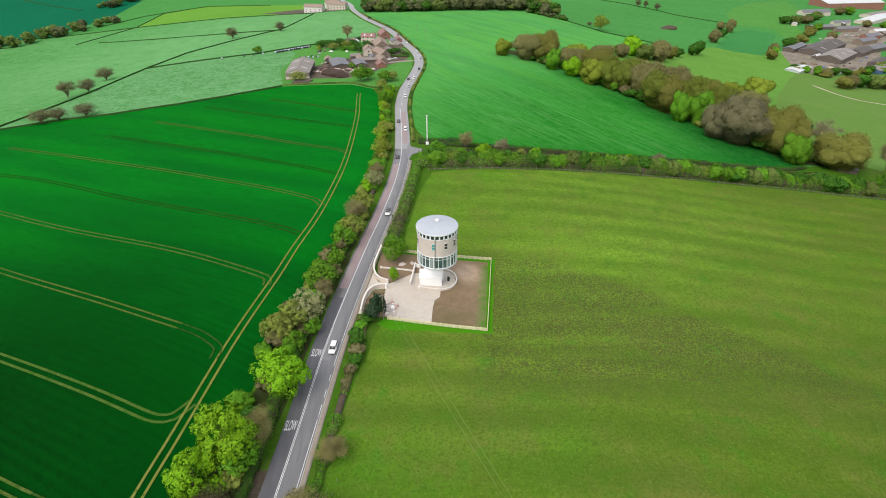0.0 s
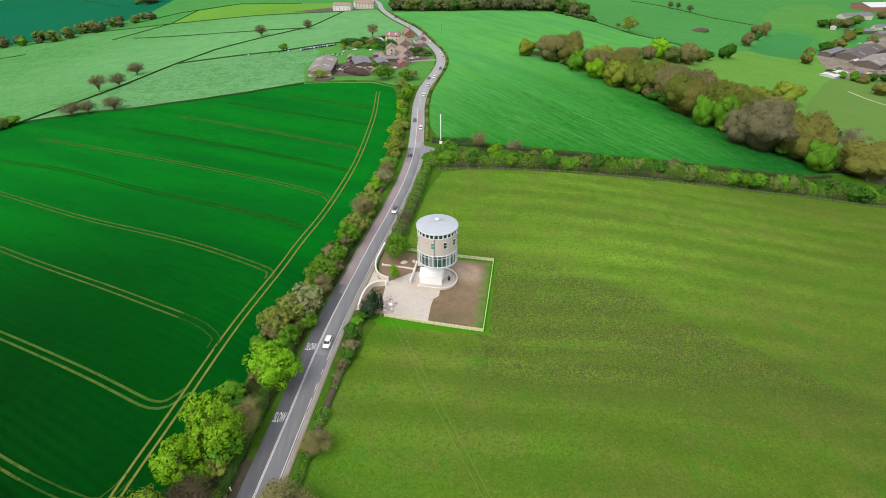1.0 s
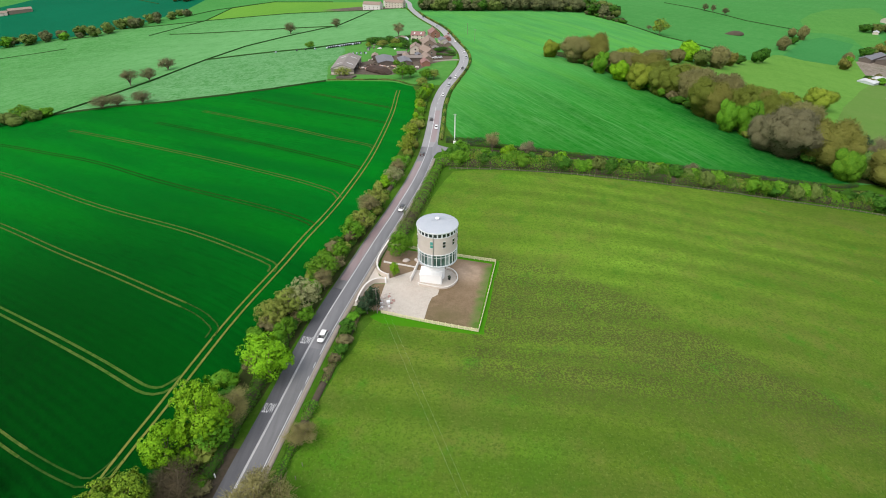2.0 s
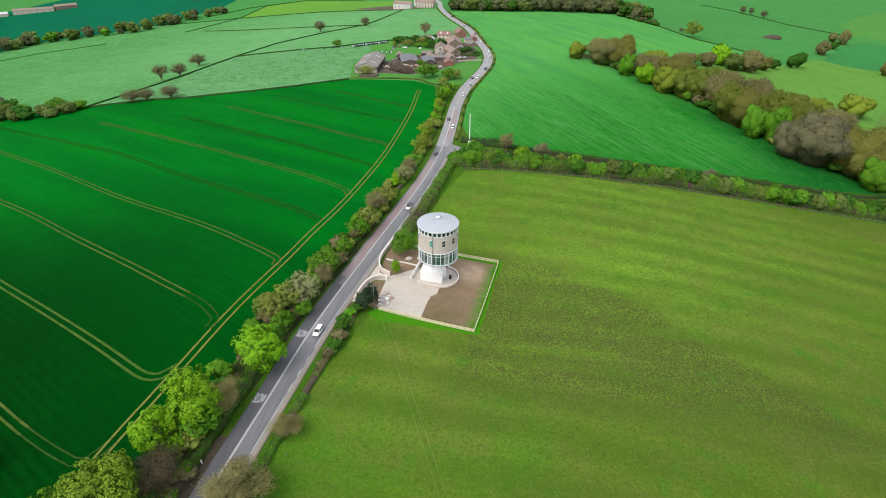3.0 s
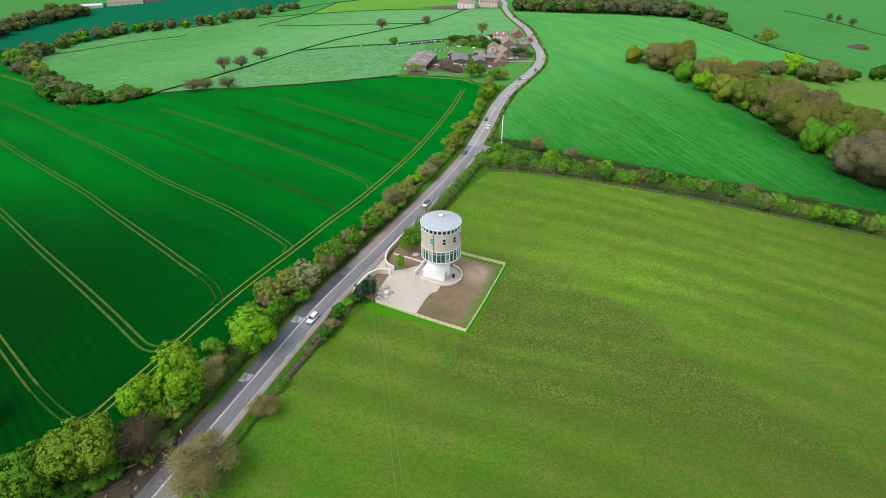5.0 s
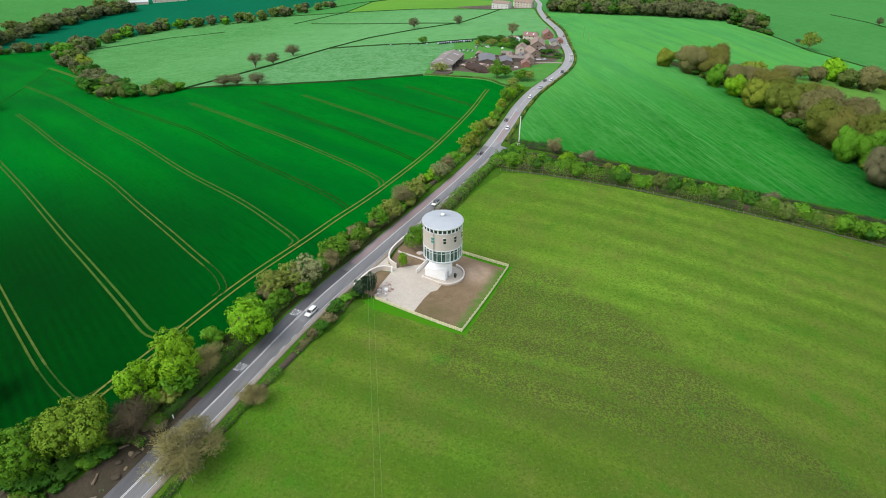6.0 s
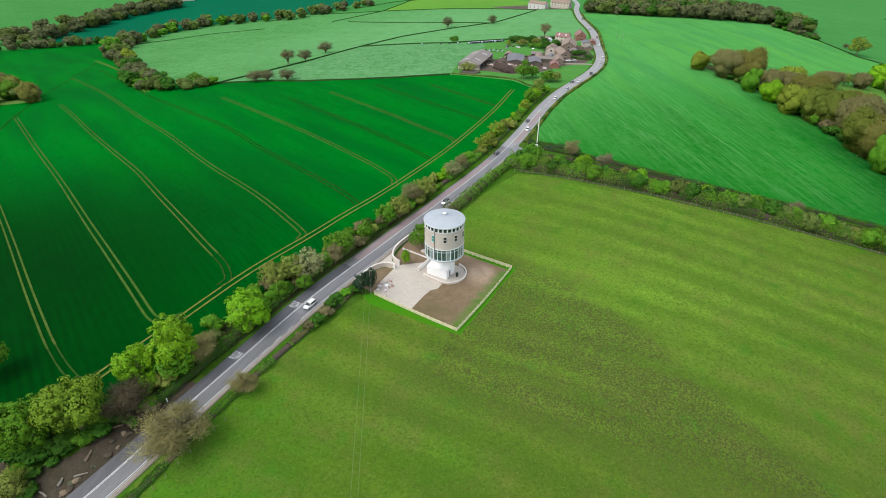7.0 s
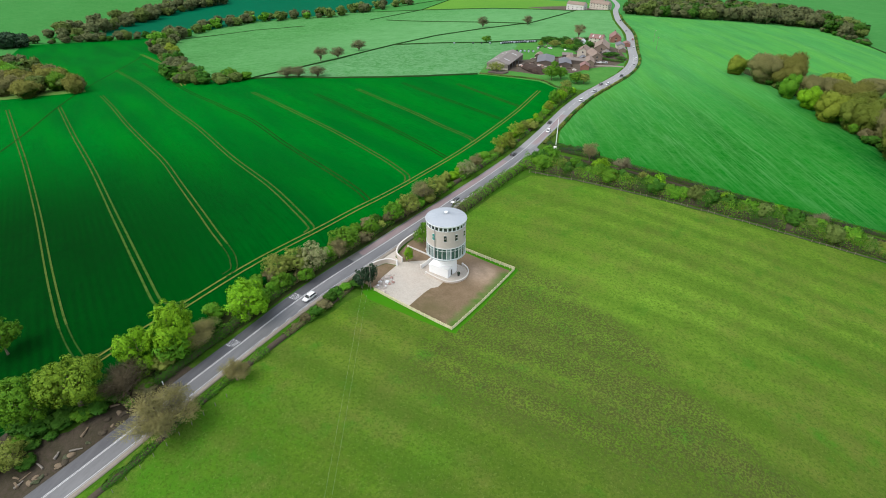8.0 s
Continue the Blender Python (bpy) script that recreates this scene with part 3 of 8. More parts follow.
def build_ground():
    rng = np.random.RandomState(3)
    pts = []
    levels = [((-70, 30, 130, 260), 6.0), ((-460, -20, 270, 430), 13.0), ((-700, -200, 560, 760), 26.0), ((-1300, -500, 1100, 1700), 60.0), ((-4600, -4600, 4600, 4600), 330.0)]
    done = None
    for (x0, y0, x1, y1), s in levels:
        gx, gy = np.meshgrid(np.arange(x0, x1 + 0.1, s), np.arange(y0, y1 + 0.1, s))
        g = np.stack([gx.ravel(), gy.ravel()], 1) + rng.uniform(-0.2, 0.2, (gx.size, 2)) * s
        if done is not None:
            a, b, c, d = done
            g = g[~((g[:, 0] > a) & (g[:, 0] < c) & (g[:, 1] > b) & (g[:, 1] < d))]
        pts.append(g)
        done = (x0 - s * 0.3, y0 - s * 0.3, x1 + s * 0.3, y1 + s * 0.3)
    pts = np.concatenate(pts)
    verts, edges = [Vector(p) for p in pts], []
    rims = []
    for name, _, poly in FIELDS:
        tidy = name in ("gravel_drive", "soil_bed", "patio", "soil_plot", "village_yard")
        q = dense(poly, 12.0 if tidy else 4.0 if name in ("grass_verge_round_fence", "bare_bank", "grazed_field") else 9.0, True)
        if not tidy:
            q = q + ragged(q)
        rims.append(q)
        k = len(verts)
        verts += [Vector(p) for p in q]
        edges += [(k + i, k + (i + 1) % len(q)) for i in range(len(q))]
    v2, _, tris, *_ = geometry.delaunay_2d_cdt(verts, edges, [], 0, 0.01)
    v2 = np.array([tuple(v) for v in v2])
    tris = np.array([tuple(t) for t in tris])
    z = heights(v2)
    mid = v2[tris].mean(1)
    kind = np.full(len(tris), -1)
    for i, q in reversed(list(enumerate(rims))):
        kind[inside(q, mid)] = i
    made = {}
    for i in range(-1, len(FIELDS)):
        t = tris[kind == i]
        if not len(t):
            continue
        used, inv = np.unique(t, return_inverse=True)
        name, m = ("ground", M_FAR) if i < 0 else FIELDS[i][:2]
        ob = new(name, mesh_of(name, np.c_[v2[used], z[used]], inv.reshape(-1, 3), m, True))
        made[name] = tagged(ob, FIELD_LABELS.get(name, "green pasture spread over rolling hills"), "ground" if i < 0 else "field", kind="structure")
    return made


FIELD_LABELS = {
    "gravel_drive": "pale grey gravel drive beside the round tower", "patio": "pale paved patio round the foot of the tower",
    "soil_bed": "dark bare soil behind the curved wall", "field_margin": "strip of bright grass below the drilled field", "lane_ground": "earth and grass between two hedges, coloured dark with their shade", "tree_foot_earth": "dark earth and leaf litter below the roadside trees, tree shade in its colour", "soil_plot": "bare raked brown soil inside the timber fence", "grass_verge_round_fence": "lush bright green grass along the fence",
    "wheat_field": "deep green young wheat field crossed by tramlines", "grazed_field": "olive green grazed meadow with faint mown bands",
    "drilled_field": "bright green drilled field with pale streaks", "hill_pasture": "bright green hillside pasture beyond the wood",
    "young_crop_plot": "small fresh green plot beside the meadow", "sunlit_meadow": "yellow-green meadow behind the tree belt",
    "upper_meadow": "yellow-green meadow above the village", "olive_meadow": "muted olive green meadow beside the village", "farmyard": "bare dirt farmyard among stone buildings",
    "farm_grass": "yellow-green grass round the farm buildings", "lower_pasture": "pale green pasture below a dark wall",
    "lemon_pasture": "yellow-green pasture between dark walls", "pale_pasture": "pale frosty green pasture divided by dark walls",
    "far_teal_field": "blue-green crop field across the valley", "wood_ground": "brown and green leaf litter under the wood",
    "bare_bank": "bare dark earth bank below the roadside trees", "village_yard": "pale concrete and dirt works yard", "hilltop_yard": "pale hardstanding beside the hilltop houses",
    "verge": "rough green grass verge along road and hedges",
    "copse_ground": "rough green grass under a small copse",
}
ground_parts = build_ground()

# tramlines in the wheat
wheat = ground_parts["wheat_field"]
WHEAT = next(poly for name, _, poly in FIELDS if name == "wheat_field")


def wheel_tracks(line, material, width=0.55, gauge=0.95, up=0.09):
    for s in (-1, 1):
        tr = ribbon("wheel_track", line, [(s * gauge - width / 2, up), (s * gauge + width / 2, up)], material, wheat)
        if material in (M_TRACK, M_TRACK_SOFT):
            tr["label"] = "pale bare wheel track through the crop"


wheel_tracks(dense(HEADLAND[2:], 6.0), M_TRACK, 0.6, 1.0)
FOOTPATH = [(-291, 151), (-319, 181), (-366, 225), (-422, 279), (-493, 350), (-584, 436), (-640, 484)]
# where each tramline leaves the headland, a few places along it, and how it shows: pale, soft or dark
TRAMS = [("pale", [(-58.6, 67), (-61.8, 61.4), (-68, 62.2), (-81, 66.8), (-97, 73.8), (-123, 85.6), (-185, 114.2), (-255, 145.8), (-311, 170.1), (-403, 210)]),
         ("mild",  [(-56.2, 88.5), (-59, 84.6), (-62.5, 84), (-67, 85.6), (-76, 89.8), (-94.5, 98.6), (-135, 118.2), (-206, 152.5), (-278, 185.5), (-368, 228)]),
         ("pale", [(-56.0, 101.5), (-56.0, 105.2), (-59.0, 108), (-64, 111.4), (-80, 119.3), (-103, 131.7), (-133, 148), (-175, 170.5), (-211, 187), (-264, 211), (-320, 238.2), (-372, 262.8)]),
         ("soft", [(-51.4, 132.5), (-52.0, 136), (-55.4, 138.4), (-67, 144.7), (-100, 163), (-146, 186.4), (-207, 218), (-273, 249), (-382, 304), (-513, 366)]),
         ("dark", [(-48.8, 164), (-55.5, 168.7), (-92, 188.2), (-136, 212), (-186, 239), (-238, 260.5), (-330, 302), (-545, 420)]),
         ("soft", [(-45.6, 186.5), (-48.9, 192), (-59.6, 199.5), (-78, 211), (-120, 235.2), (-168, 259), (-242, 294.4)]),
         ("dark", [(-44.6, 219), (-60.7, 229.6), (-92.5, 249.2), (-129, 269.5), (-190, 301)]),
         ("soft", [(-45.2, 247), (-48.2, 251.2), (-59.4, 258.0), (-74, 266), (-97, 280.5), (-120, 293.4), (-170, 321)]),
         ("dark", [(-48.6, 291), (-66.8, 300.7), (-88, 312), (-112, 325), (-150, 347)]),
         ("faint", [(-51, 322), (-80, 339), (-112, 358)])]
for look_, places in TRAMS:
    run = curve(places, 3.0)
    run = run[inside(WHEAT, run)]
    if look_ == "pale":      # half grown over where the sprayer turns
        wheel_tracks(run[:9], M_TRACK_FAINT, 0.42)
        wheel_tracks(run[8:], M_TRACK_SOFT, 0.60)
    else:
        wheel_tracks(run, {"soft": M_TRACK_MILD, "mild": M_TRACK_MILD, "dark": M_TRACK_DARK, "faint": M_TRACK_FAINT}[look_], 0.70)
wheel_tracks(curve([(-329, 305), (-387, 342), (-450, 383), (-552, 440), (-653, 492)], 10), M_TRACK, 1.0, 1.3, 0.15)

path_line = curve(FOOTPATH, 6.0)
child(ribbon("footpath", path_line, [(-0.5, 0.16), (0.5, 0.16)], M_TRACK_DARK), wheat, "dark trodden footpath across the crop")

# ---------------------------------------------------------------- road
near = ROAD[(ROAD[:, 1] > -60) & (ROAD[:, 1] < 1090)]
road = tagged(ribbon("road", near, [(-3.75, -0.3), (-3.7, 0.10), (0.0, 0.14), (3.65, 0.10), (3.7, -0.3)], M_ASPHALT), "worn grey two-lane asphalt road between hedges", "road", kind="structure")


def stretch(y0, y1):
    return ROAD[(ROAD[:, 1] >= y0) & (ROAD[:, 1] <= y1)]


ribbon("dark_lane", stretch(20, 131), [(-3.68, 0.115), (-0.62, 0.15)], M_ASPHALT_DARK, road, "darker resurfaced asphalt lane")
ribbon("grey_lane", stretch(-40, 104), [(-0.62, 0.15), (0.0, 0.146), (3.62, 0.112)], M_ASPHALT_MID, road, "mid-grey resurfaced asphalt lane")
# Both lanes take a paler tone from the side lane onwards
ribbon("pale_stretch", stretch(250, 1085), [(-3.69, 0.108), (0.0, 0.146), (3.64, 0.108)], M_ASPHALT_PALE, road, "paler asphalt beyond the side lane")
ribbon("red_lane", stretch(131, 232), [(-3.1, 0.128), (-0.75, 0.155)], M_ASPHALT_RED, road, "faded red grip surfacing along the lane")
ribbon("red_lane", stretch(258, 322), [(-0.2, 0.155), (2.5, 0.136)], M_ASPHALT_RED, road, "faded red grip surfacing past the side lane")
for o in (-0.51, -0.23):
    ribbon("centre_line", stretch(-40, 118), [(o - 0.055, 0.162), (o + 0.055, 0.162)], M_LINE, road, "white painted centre line")
ribbon("centre_line", stretch(114, 330), [(-0.5, 0.162), (-0.3, 0.162)], M_LINE, road, "white painted centre line")
ribbon("edge_line", stretch(-40, 240), [(3.15, 0.118), (3.27, 0.118)], M_LINE, road, "thin white edge line")
for y0 in range(335, 520, 9):
    ribbon("centre_dash", np.array([(road_x(v), v) for v in np.linspace(y0, y0 + 6, 4)]), [(-0.08, 0.155), (0.08, 0.155)], M_LINE, road)

tagged(ribbon("pavement", stretch(30, 236), [(3.72, 0.0), (3.74, 0.20), (4.75, 0.18), (4.8, -0.1)], M_PAVE), "narrow pale brown footway beside the road", "pavement", kind="structure")
tagged(ribbon("kerb", stretch(30, 236), [(3.60, 0.0), (3.61, 0.215), (3.75, 0.22), (3.76, 0.1)], M_KERB), "low grey concrete kerb along the road", "kerb", kind="structure")
tagged(ribbon("lane", curve([(-17, 244), (-12, 247.5), (-5, 249.5), (6, 250), (40, 251.5), (72, 253.5), (119, 260), (177, 266.5), (205, 272)], 3.0), [(-1.1, -0.2), (-1.0, 0.09), (1.0, 0.09), (1.1, -0.2)], M_BANK), "narrow brown side lane between hedges", "road", kind="structure")
mouth = new("road_mouth", mesh_of("road_mouth", [(x, y, land(x, y) + 0.13) for x, y in ((-17, 262), (-15.2, 254), (-10, 250.5), (-10, 246.5), (-14.2, 242), (-15.6, 234), (-17.5, 248))], [(6, 5, 4), (6, 4, 3), (6, 3, 2), (6, 2, 1), (6, 1, 0)], M_ASPHALT))
tagged(mouth, "flared grey mouth of the side lane", "road", kind="structure")


def road_word(text, x, y, wide, tall):
    """Letters painted on the road, stretched along it."""
    cu = bpy.data.curves.new("letters", "FONT")
    cu.body, cu.align_x = text, "CENTER"
    tmp = new("letters", cu)
    bpy.context.view_layer.update()
    me = bpy.data.meshes.new_from_object(tmp.evaluated_get(bpy.context.evaluated_depsgraph_get()))
    bpy.data.objects.remove(tmp)
    v = np.array([q.co[:] for q in me.vertices])
    v[:, 0] *= wide / np.ptp(v[:, 0])
    v[:, 1] *= tall / np.ptp(v[:, 1])
    px, py = x + v[:, 0], y + v[:, 1]
    q = np.stack([px + (py - y) * (road_x(y + 3) - road_x(y)) / 3, py], 1)
    for a, b, z in zip(me.vertices, q, heights(q)):
        a.co = (b[0], b[1], z + 0.175)
    me.materials.clear()
    me.materials.append(M_LINE)
    ob = new("slow_marking", me)
    child(ob, road, "worn white SLOW painted on the lane")


road_word("SLOW", -33.0, 81.2, 2.5, 2.7)
road_word("SLOW", -31.5, 103.2, 2.4, 2.6)

# ---------------------------------------------------------------- trees and hedges
L_LIME = leaves("lime_green_leaves", (0.105, 0.275, 0.005), (0.235, 0.470, 0.012), 0.14)
L_GREEN = leaves("fresh_green_leaves", (0.066, 0.205, 0.010), (0.142, 0.305, 0.018), 0.2)
L_DEEP = leaves("deep_green_leaves", (0.0288, 0.1080, 0.0080), (0.0600, 0.1600, 0.0128), 0.2)
L_OLIVE = leaves("olive_spring_leaves", (0.165, 0.215, 0.034), (0.245, 0.290, 0.055), 0.15)
L_SPRING = leaves("lime_and_olive_leaves", (0.088, 0.172, 0.010), (0.205, 0.320, 0.020), 0.14)
L_SAP = leaves("sap_green_leaves", (0.052, 0.155, 0.007), (0.135, 0.290, 0.012), 0.14)
L_GOLD = leaves("golden_green_leaves", (0.170, 0.240, 0.020), (0.255, 0.325, 0.034), 0.18)
L_BROWN = leaves("brown_budding_twigs", (0.215, 0.195, 0.082), (0.290, 0.262, 0.112), 0.15)
L_GREYBUD = leaves("grey_budding_twigs", (0.200, 0.182, 0.100), (0.285, 0.260, 0.150), 0.15)
L_RUST = leaves("rusty_budding_twigs", (0.120, 0.115, 0.048), (0.190, 0.172, 0.078), 0.2)
L_WOOD = leaves("soft_brown_woodland", (0.122, 0.146, 0.058), (0.172, 0.192, 0.080), 0.4)
L_WOODGREEN = leaves("soft_olive_woodland", (0.112, 0.170, 0.034), (0.160, 0.222, 0.050), 0.3)
L_DEADWOOD = leaves("dead_grey_twigs", (0.060, 0.050, 0.026), (0.120, 0.098, 0.052), 0.05)
L_PALE = leaves("pale_blossom_leaves", (0.150, 0.180, 0.060), (0.330, 0.330, 0.160), 0.15)
L_DARK = leaves("evergreen_needles", (0.0189, 0.0468, 0.0225), (0.0414, 0.0774, 0.0351), 0.1)
L_BUD = leaves("olive_budding_twigs", (0.225, 0.208, 0.076), (0.312, 0.286, 0.108), 0.2)
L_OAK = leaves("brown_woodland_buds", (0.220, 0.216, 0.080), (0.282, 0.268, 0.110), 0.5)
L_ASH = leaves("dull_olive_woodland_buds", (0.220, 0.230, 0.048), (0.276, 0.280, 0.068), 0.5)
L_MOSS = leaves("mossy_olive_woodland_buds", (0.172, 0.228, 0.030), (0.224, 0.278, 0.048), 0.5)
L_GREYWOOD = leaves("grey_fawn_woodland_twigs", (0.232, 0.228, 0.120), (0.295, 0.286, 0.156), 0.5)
L_HAZE = leaves("soft_grey_brown_buds", (0.118, 0.124, 0.052), (0.180, 0.182, 0.082), 0.25)
M_BARK = plain("grey_brown_bark", (0.140, 0.115, 0.076), (0.215, 0.180, 0.125), 6.0, 1.0, 0.9, relief=0.8)
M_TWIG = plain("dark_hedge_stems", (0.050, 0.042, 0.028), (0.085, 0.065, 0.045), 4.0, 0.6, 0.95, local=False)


def cards_mesh(name, quads, material, outward=None, twigs=0):
    """A mesh of many loose small leaves from diamonds (n, 4, 3), each drawn as one triangle of the same area; the first few may be tapering twigs.
    outward: the way each one faces as part of its mass."""
    q = np.asarray(quads, float)
    n, b = len(q), q[:, 1] - q[:, 3]
    tri = np.stack([q[:, 0] - b / 3, q[:, 2] - b / 3, (q[:, 0] + q[:, 2]) / 2 + b * 2 / 3], 1)
    if twigs:
        tri[:twigs] = np.stack([q[:twigs, 0], q[:twigs, 1], (q[:twigs, 2] + q[:twigs, 3]) / 2], 1)
    if outward is not None:
        g = np.cross(tri[:, 1] - tri[:, 0], tri[:, 2] - tri[:, 0])
        g /= np.linalg.norm(g, axis=1)[:, None] + 1e-9
        back = (g * outward).sum(1) < 0
        tri[back] = tri[back][:, ::-1]
        g[back] *= -1
        outward = outward * 0.85 + g * 0.15
        outward = outward / (np.linalg.norm(outward, axis=1)[:, None] + 1e-9)
    me = bpy.data.meshes.new(name)
    me.vertices.add(3 * n)
    me.vertices.foreach_set("co", tri.astype(np.float32).ravel())
    me.loops.add(3 * n)
    me.loops.foreach_set("vertex_index", np.arange(3 * n, dtype=np.int32))
    me.polygons.add(n)
    me.polygons.foreach_set("loop_start", np.arange(0, 3 * n, 3, dtype=np.int32))
    me.materials.append(material)
    me.update(calc_edges=True)
    if outward is not None:
        me.normals_split_custom_set(np.repeat(outward, 3, 0).tolist())
    return me


def crown_outward(quads, cs, mid, whole=0.6):
    """Which way each leaf of a crown faces: out of its own round mass, and out of the crown."""
    p = quads.mean(1)
    near = np.argmin(((p[:, None, :] - cs[None]) ** 2).sum(2), axis=1)
    d = p - cs[near]
    d /= np.linalg.norm(d, axis=1)[:, None] + 1e-9
    e = p - mid
    e /= np.linalg.norm(e, axis=1)[:, None] + 1e-9
    d = d + e * whole + (0, 0, 0.15)
    return d / (np.linalg.norm(d, axis=1)[:, None] + 1e-9)


def leaf_quads(rng, centre, normal, size, slim=1.0):
    """Quads round the given centres, roughly across the given normals."""
    n = len(centre)
    nn = normal / (np.linalg.norm(normal, axis=1)[:, None] + 1e-9)
    a = np.cross(nn, rng.normal(size=(n, 3)))
    a /= np.linalg.norm(a, axis=1)[:, None] + 1e-9
    b = np.cross(nn, a)
    s = (size * rng.uniform(0.6, 1.25, n))[:, None]
    a, b = a * s * 0.5, b * s * 0.5 * slim
    bow = nn * s * 0.18
    return np.stack([centre - a, centre - b * rng.uniform(0.7, 1.2, (n, 1)) + bow, centre + a, centre + b * rng.uniform(0.7, 1.2, (n, 1)) + bow], 1)


def sphere_dirs(rng, n):
    d = rng.normal(size=(n, 3))
    return d / np.linalg.norm(d, axis=1)[:, None]


def lobes_of(rng, height, radius, low, count, inner=0.56):
    """Round masses that make up a crown: centres and radii."""
    rz = (height - low) / 2
    mid = np.array([0, 0, low + rz])
    cs, rs = [], []
    for i in range(count):
        d = sphere_dirs(rng, 1)[0]
        if d[2] < -0.35:
            d[2] *= 0.45
        k = rng.uniform(inner, 0.78)
        cs.append(mid + d * np.array([radius, radius, rz]) * k)
        rs.append(radius * rng.uniform(0.21, 0.36))
    cs.append(mid + (0, 0, rz * 0.1))
    rs.append(radius * 0.60)
    return np.array(cs), np.array(rs)


def crown_quads(rng, height, radius, low, count, n_leaf, leaf, loose=0.25, per=26):
    """Leaves in tufts on the round masses of a crown, with a darker layer within."""
    cs, rs = lobes_of(rng, height, radius, low, count)
    w = rs ** 2 / (rs ** 2).sum()
    tufts = max(8, int(n_leaf / per * 2.2))
    pick = rng.choice(len(cs), tufts, p=w)
    d = sphere_dirs(rng, tufts)
    d[:, 2] = np.where((d[:, 2] < -0.3) & (rng.rand(tufts) < 0.5), -d[:, 2], d[:, 2])
    p = cs[pick] + d * (rs[pick] * (1 + rng.normal(0, 0.06 + loose * 0.2, tufts)))[:, None]
    keep = np.ones(tufts, bool)
    for c, r in zip(cs, rs):
        keep &= np.linalg.norm(p - c, axis=1) > r * 0.86
    p, d = p[keep], d[keep]
    p, d = p[:int(n_leaf / per)], d[:int(n_leaf / per)]
    size = radius * 0.115
    e = sphere_dirs(rng, len(p) * per)
    dd = np.repeat(d, per, 0)
    flip = (e * dd).sum(1) < -0.25
    e[flip] *= -1
    s = np.repeat(size * rng.uniform(0.6, 1.35, len(p)), per)
    q = np.repeat(p, per, 0) + e * (s * (1 - 0.3 * rng.rand(len(s)) ** 2))[:, None]
    out = leaf_quads(rng, q, e + 0.5 * dd + rng.normal(0, 0.25, e.shape), leaf)
    inner = rng.choice(len(cs), n_leaf // 6, p=w)
    di = sphere_dirs(rng, len(inner))
    core = leaf_quads(rng, cs[inner] + di * (rs[inner] * rng.uniform(0.6, 0.85, len(inner)))[:, None], di, leaf * 1.5)
    return np.concatenate([out, core]), cs, rs


def soft_quads(rng, height, radius, low, count, n_leaf, leaf, loose):
    """A budding crown seen from afar: leaves and fine twig ends over broad soft masses that run into one another, with a frayed outline."""
    rz = (height - low) / 2
    mid = np.array([0, 0, low + rz])
    cs, rs = [mid + (0, 0, 0.1 * rz), mid - (0, 0, 0.35 * rz)], [radius * 0.52, radius * 0.58]
    for i in range(count):
        d = sphere_dirs(rng, 1)[0]
        d[2] = abs(d[2]) if rng.rand() < 0.55 else d[2] * 0.8
        k = rng.uniform(0.45, 0.88)
        cs.append(mid + d * np.array([radius, radius, rz]) * k)
        rs.append(radius * rng.uniform(0.22, 0.44) * (1.3 - 0.5 * k))
    cs, rs = np.array(cs), np.array(rs)
    squash = (1, 1, min(1.25, rz / radius))
    pick = rng.choice(len(cs), n_leaf * 4, p=rs ** 2 / (rs ** 2).sum())
    d = sphere_dirs(rng, len(pick))
    p = cs[pick] + d * (rs[pick] * (1 + rng.normal(0, 0.04 + 0.03 * loose, len(pick))))[:, None] * squash
    keep = p[:, 2] > -0.2
    for c, r in zip(cs, rs):
        keep &= np.linalg.norm((p - c) / squash, axis=1) > r * (0.92 - 0.05 * loose)
    p, d = p[keep][:n_leaf], d[keep][:n_leaf]
    n = len(p)
    k = int(n * (0.84 - 0.20 * loose))
    flat = leaf_quads(rng, p[:k], d[:k] + rng.normal(0, 0.2, (k, 3)), leaf * 1.15)
    # twig ends that stand up and out of the mass
    rise = d[k:] * 0.7 + (0, 0, 0.55) + rng.normal(0, 0.4, (n - k, 3))
    rise /= np.linalg.norm(rise, axis=1)[:, None]
    across = np.cross(rise, rng.normal(size=rise.shape))
    across *= (leaf * 0.30 * rng.uniform(0.7, 1.3, n - k) / (np.linalg.norm(across, axis=1) + 1e-9))[:, None]
    long_ = rise * (leaf * (0.95 + 0.35 * loose) * rng.uniform(0.6, 1.4, n - k))[:, None]
    ends = p[k:] + d[k:] * (radius * (0.05 + 0.11 * loose) * rng.rand(n - k) ** 1.5)[:, None]
    twig = np.stack([ends - across, ends + long_, ends + across, ends - long_], 1)
    j = n // 4
    under_q = leaf_quads(rng, p[-j:] - d[-j:] * leaf * 0.3, d[-j:] + rng.normal(0, 0.08, (j, 3)), leaf * 2.0)
    # close-set growth that fills the mass behind the outer leaves
    m = max(14, n // 110)
    e = sphere_dirs(rng, m * len(cs))
    c, r = np.repeat(cs, m, 0), np.repeat(rs, m)
    fill = leaf_quads(rng, c + e * (r * 0.86)[:, None] * squash, e, 1.05 * r * min(1.6, (50 / m) ** 0.5))
    fill = fill[fill[:, :, 2].min(1) > -0.6]
    return np.concatenate([flat, twig, under_q, fill]), cs[2:], rs[2:]


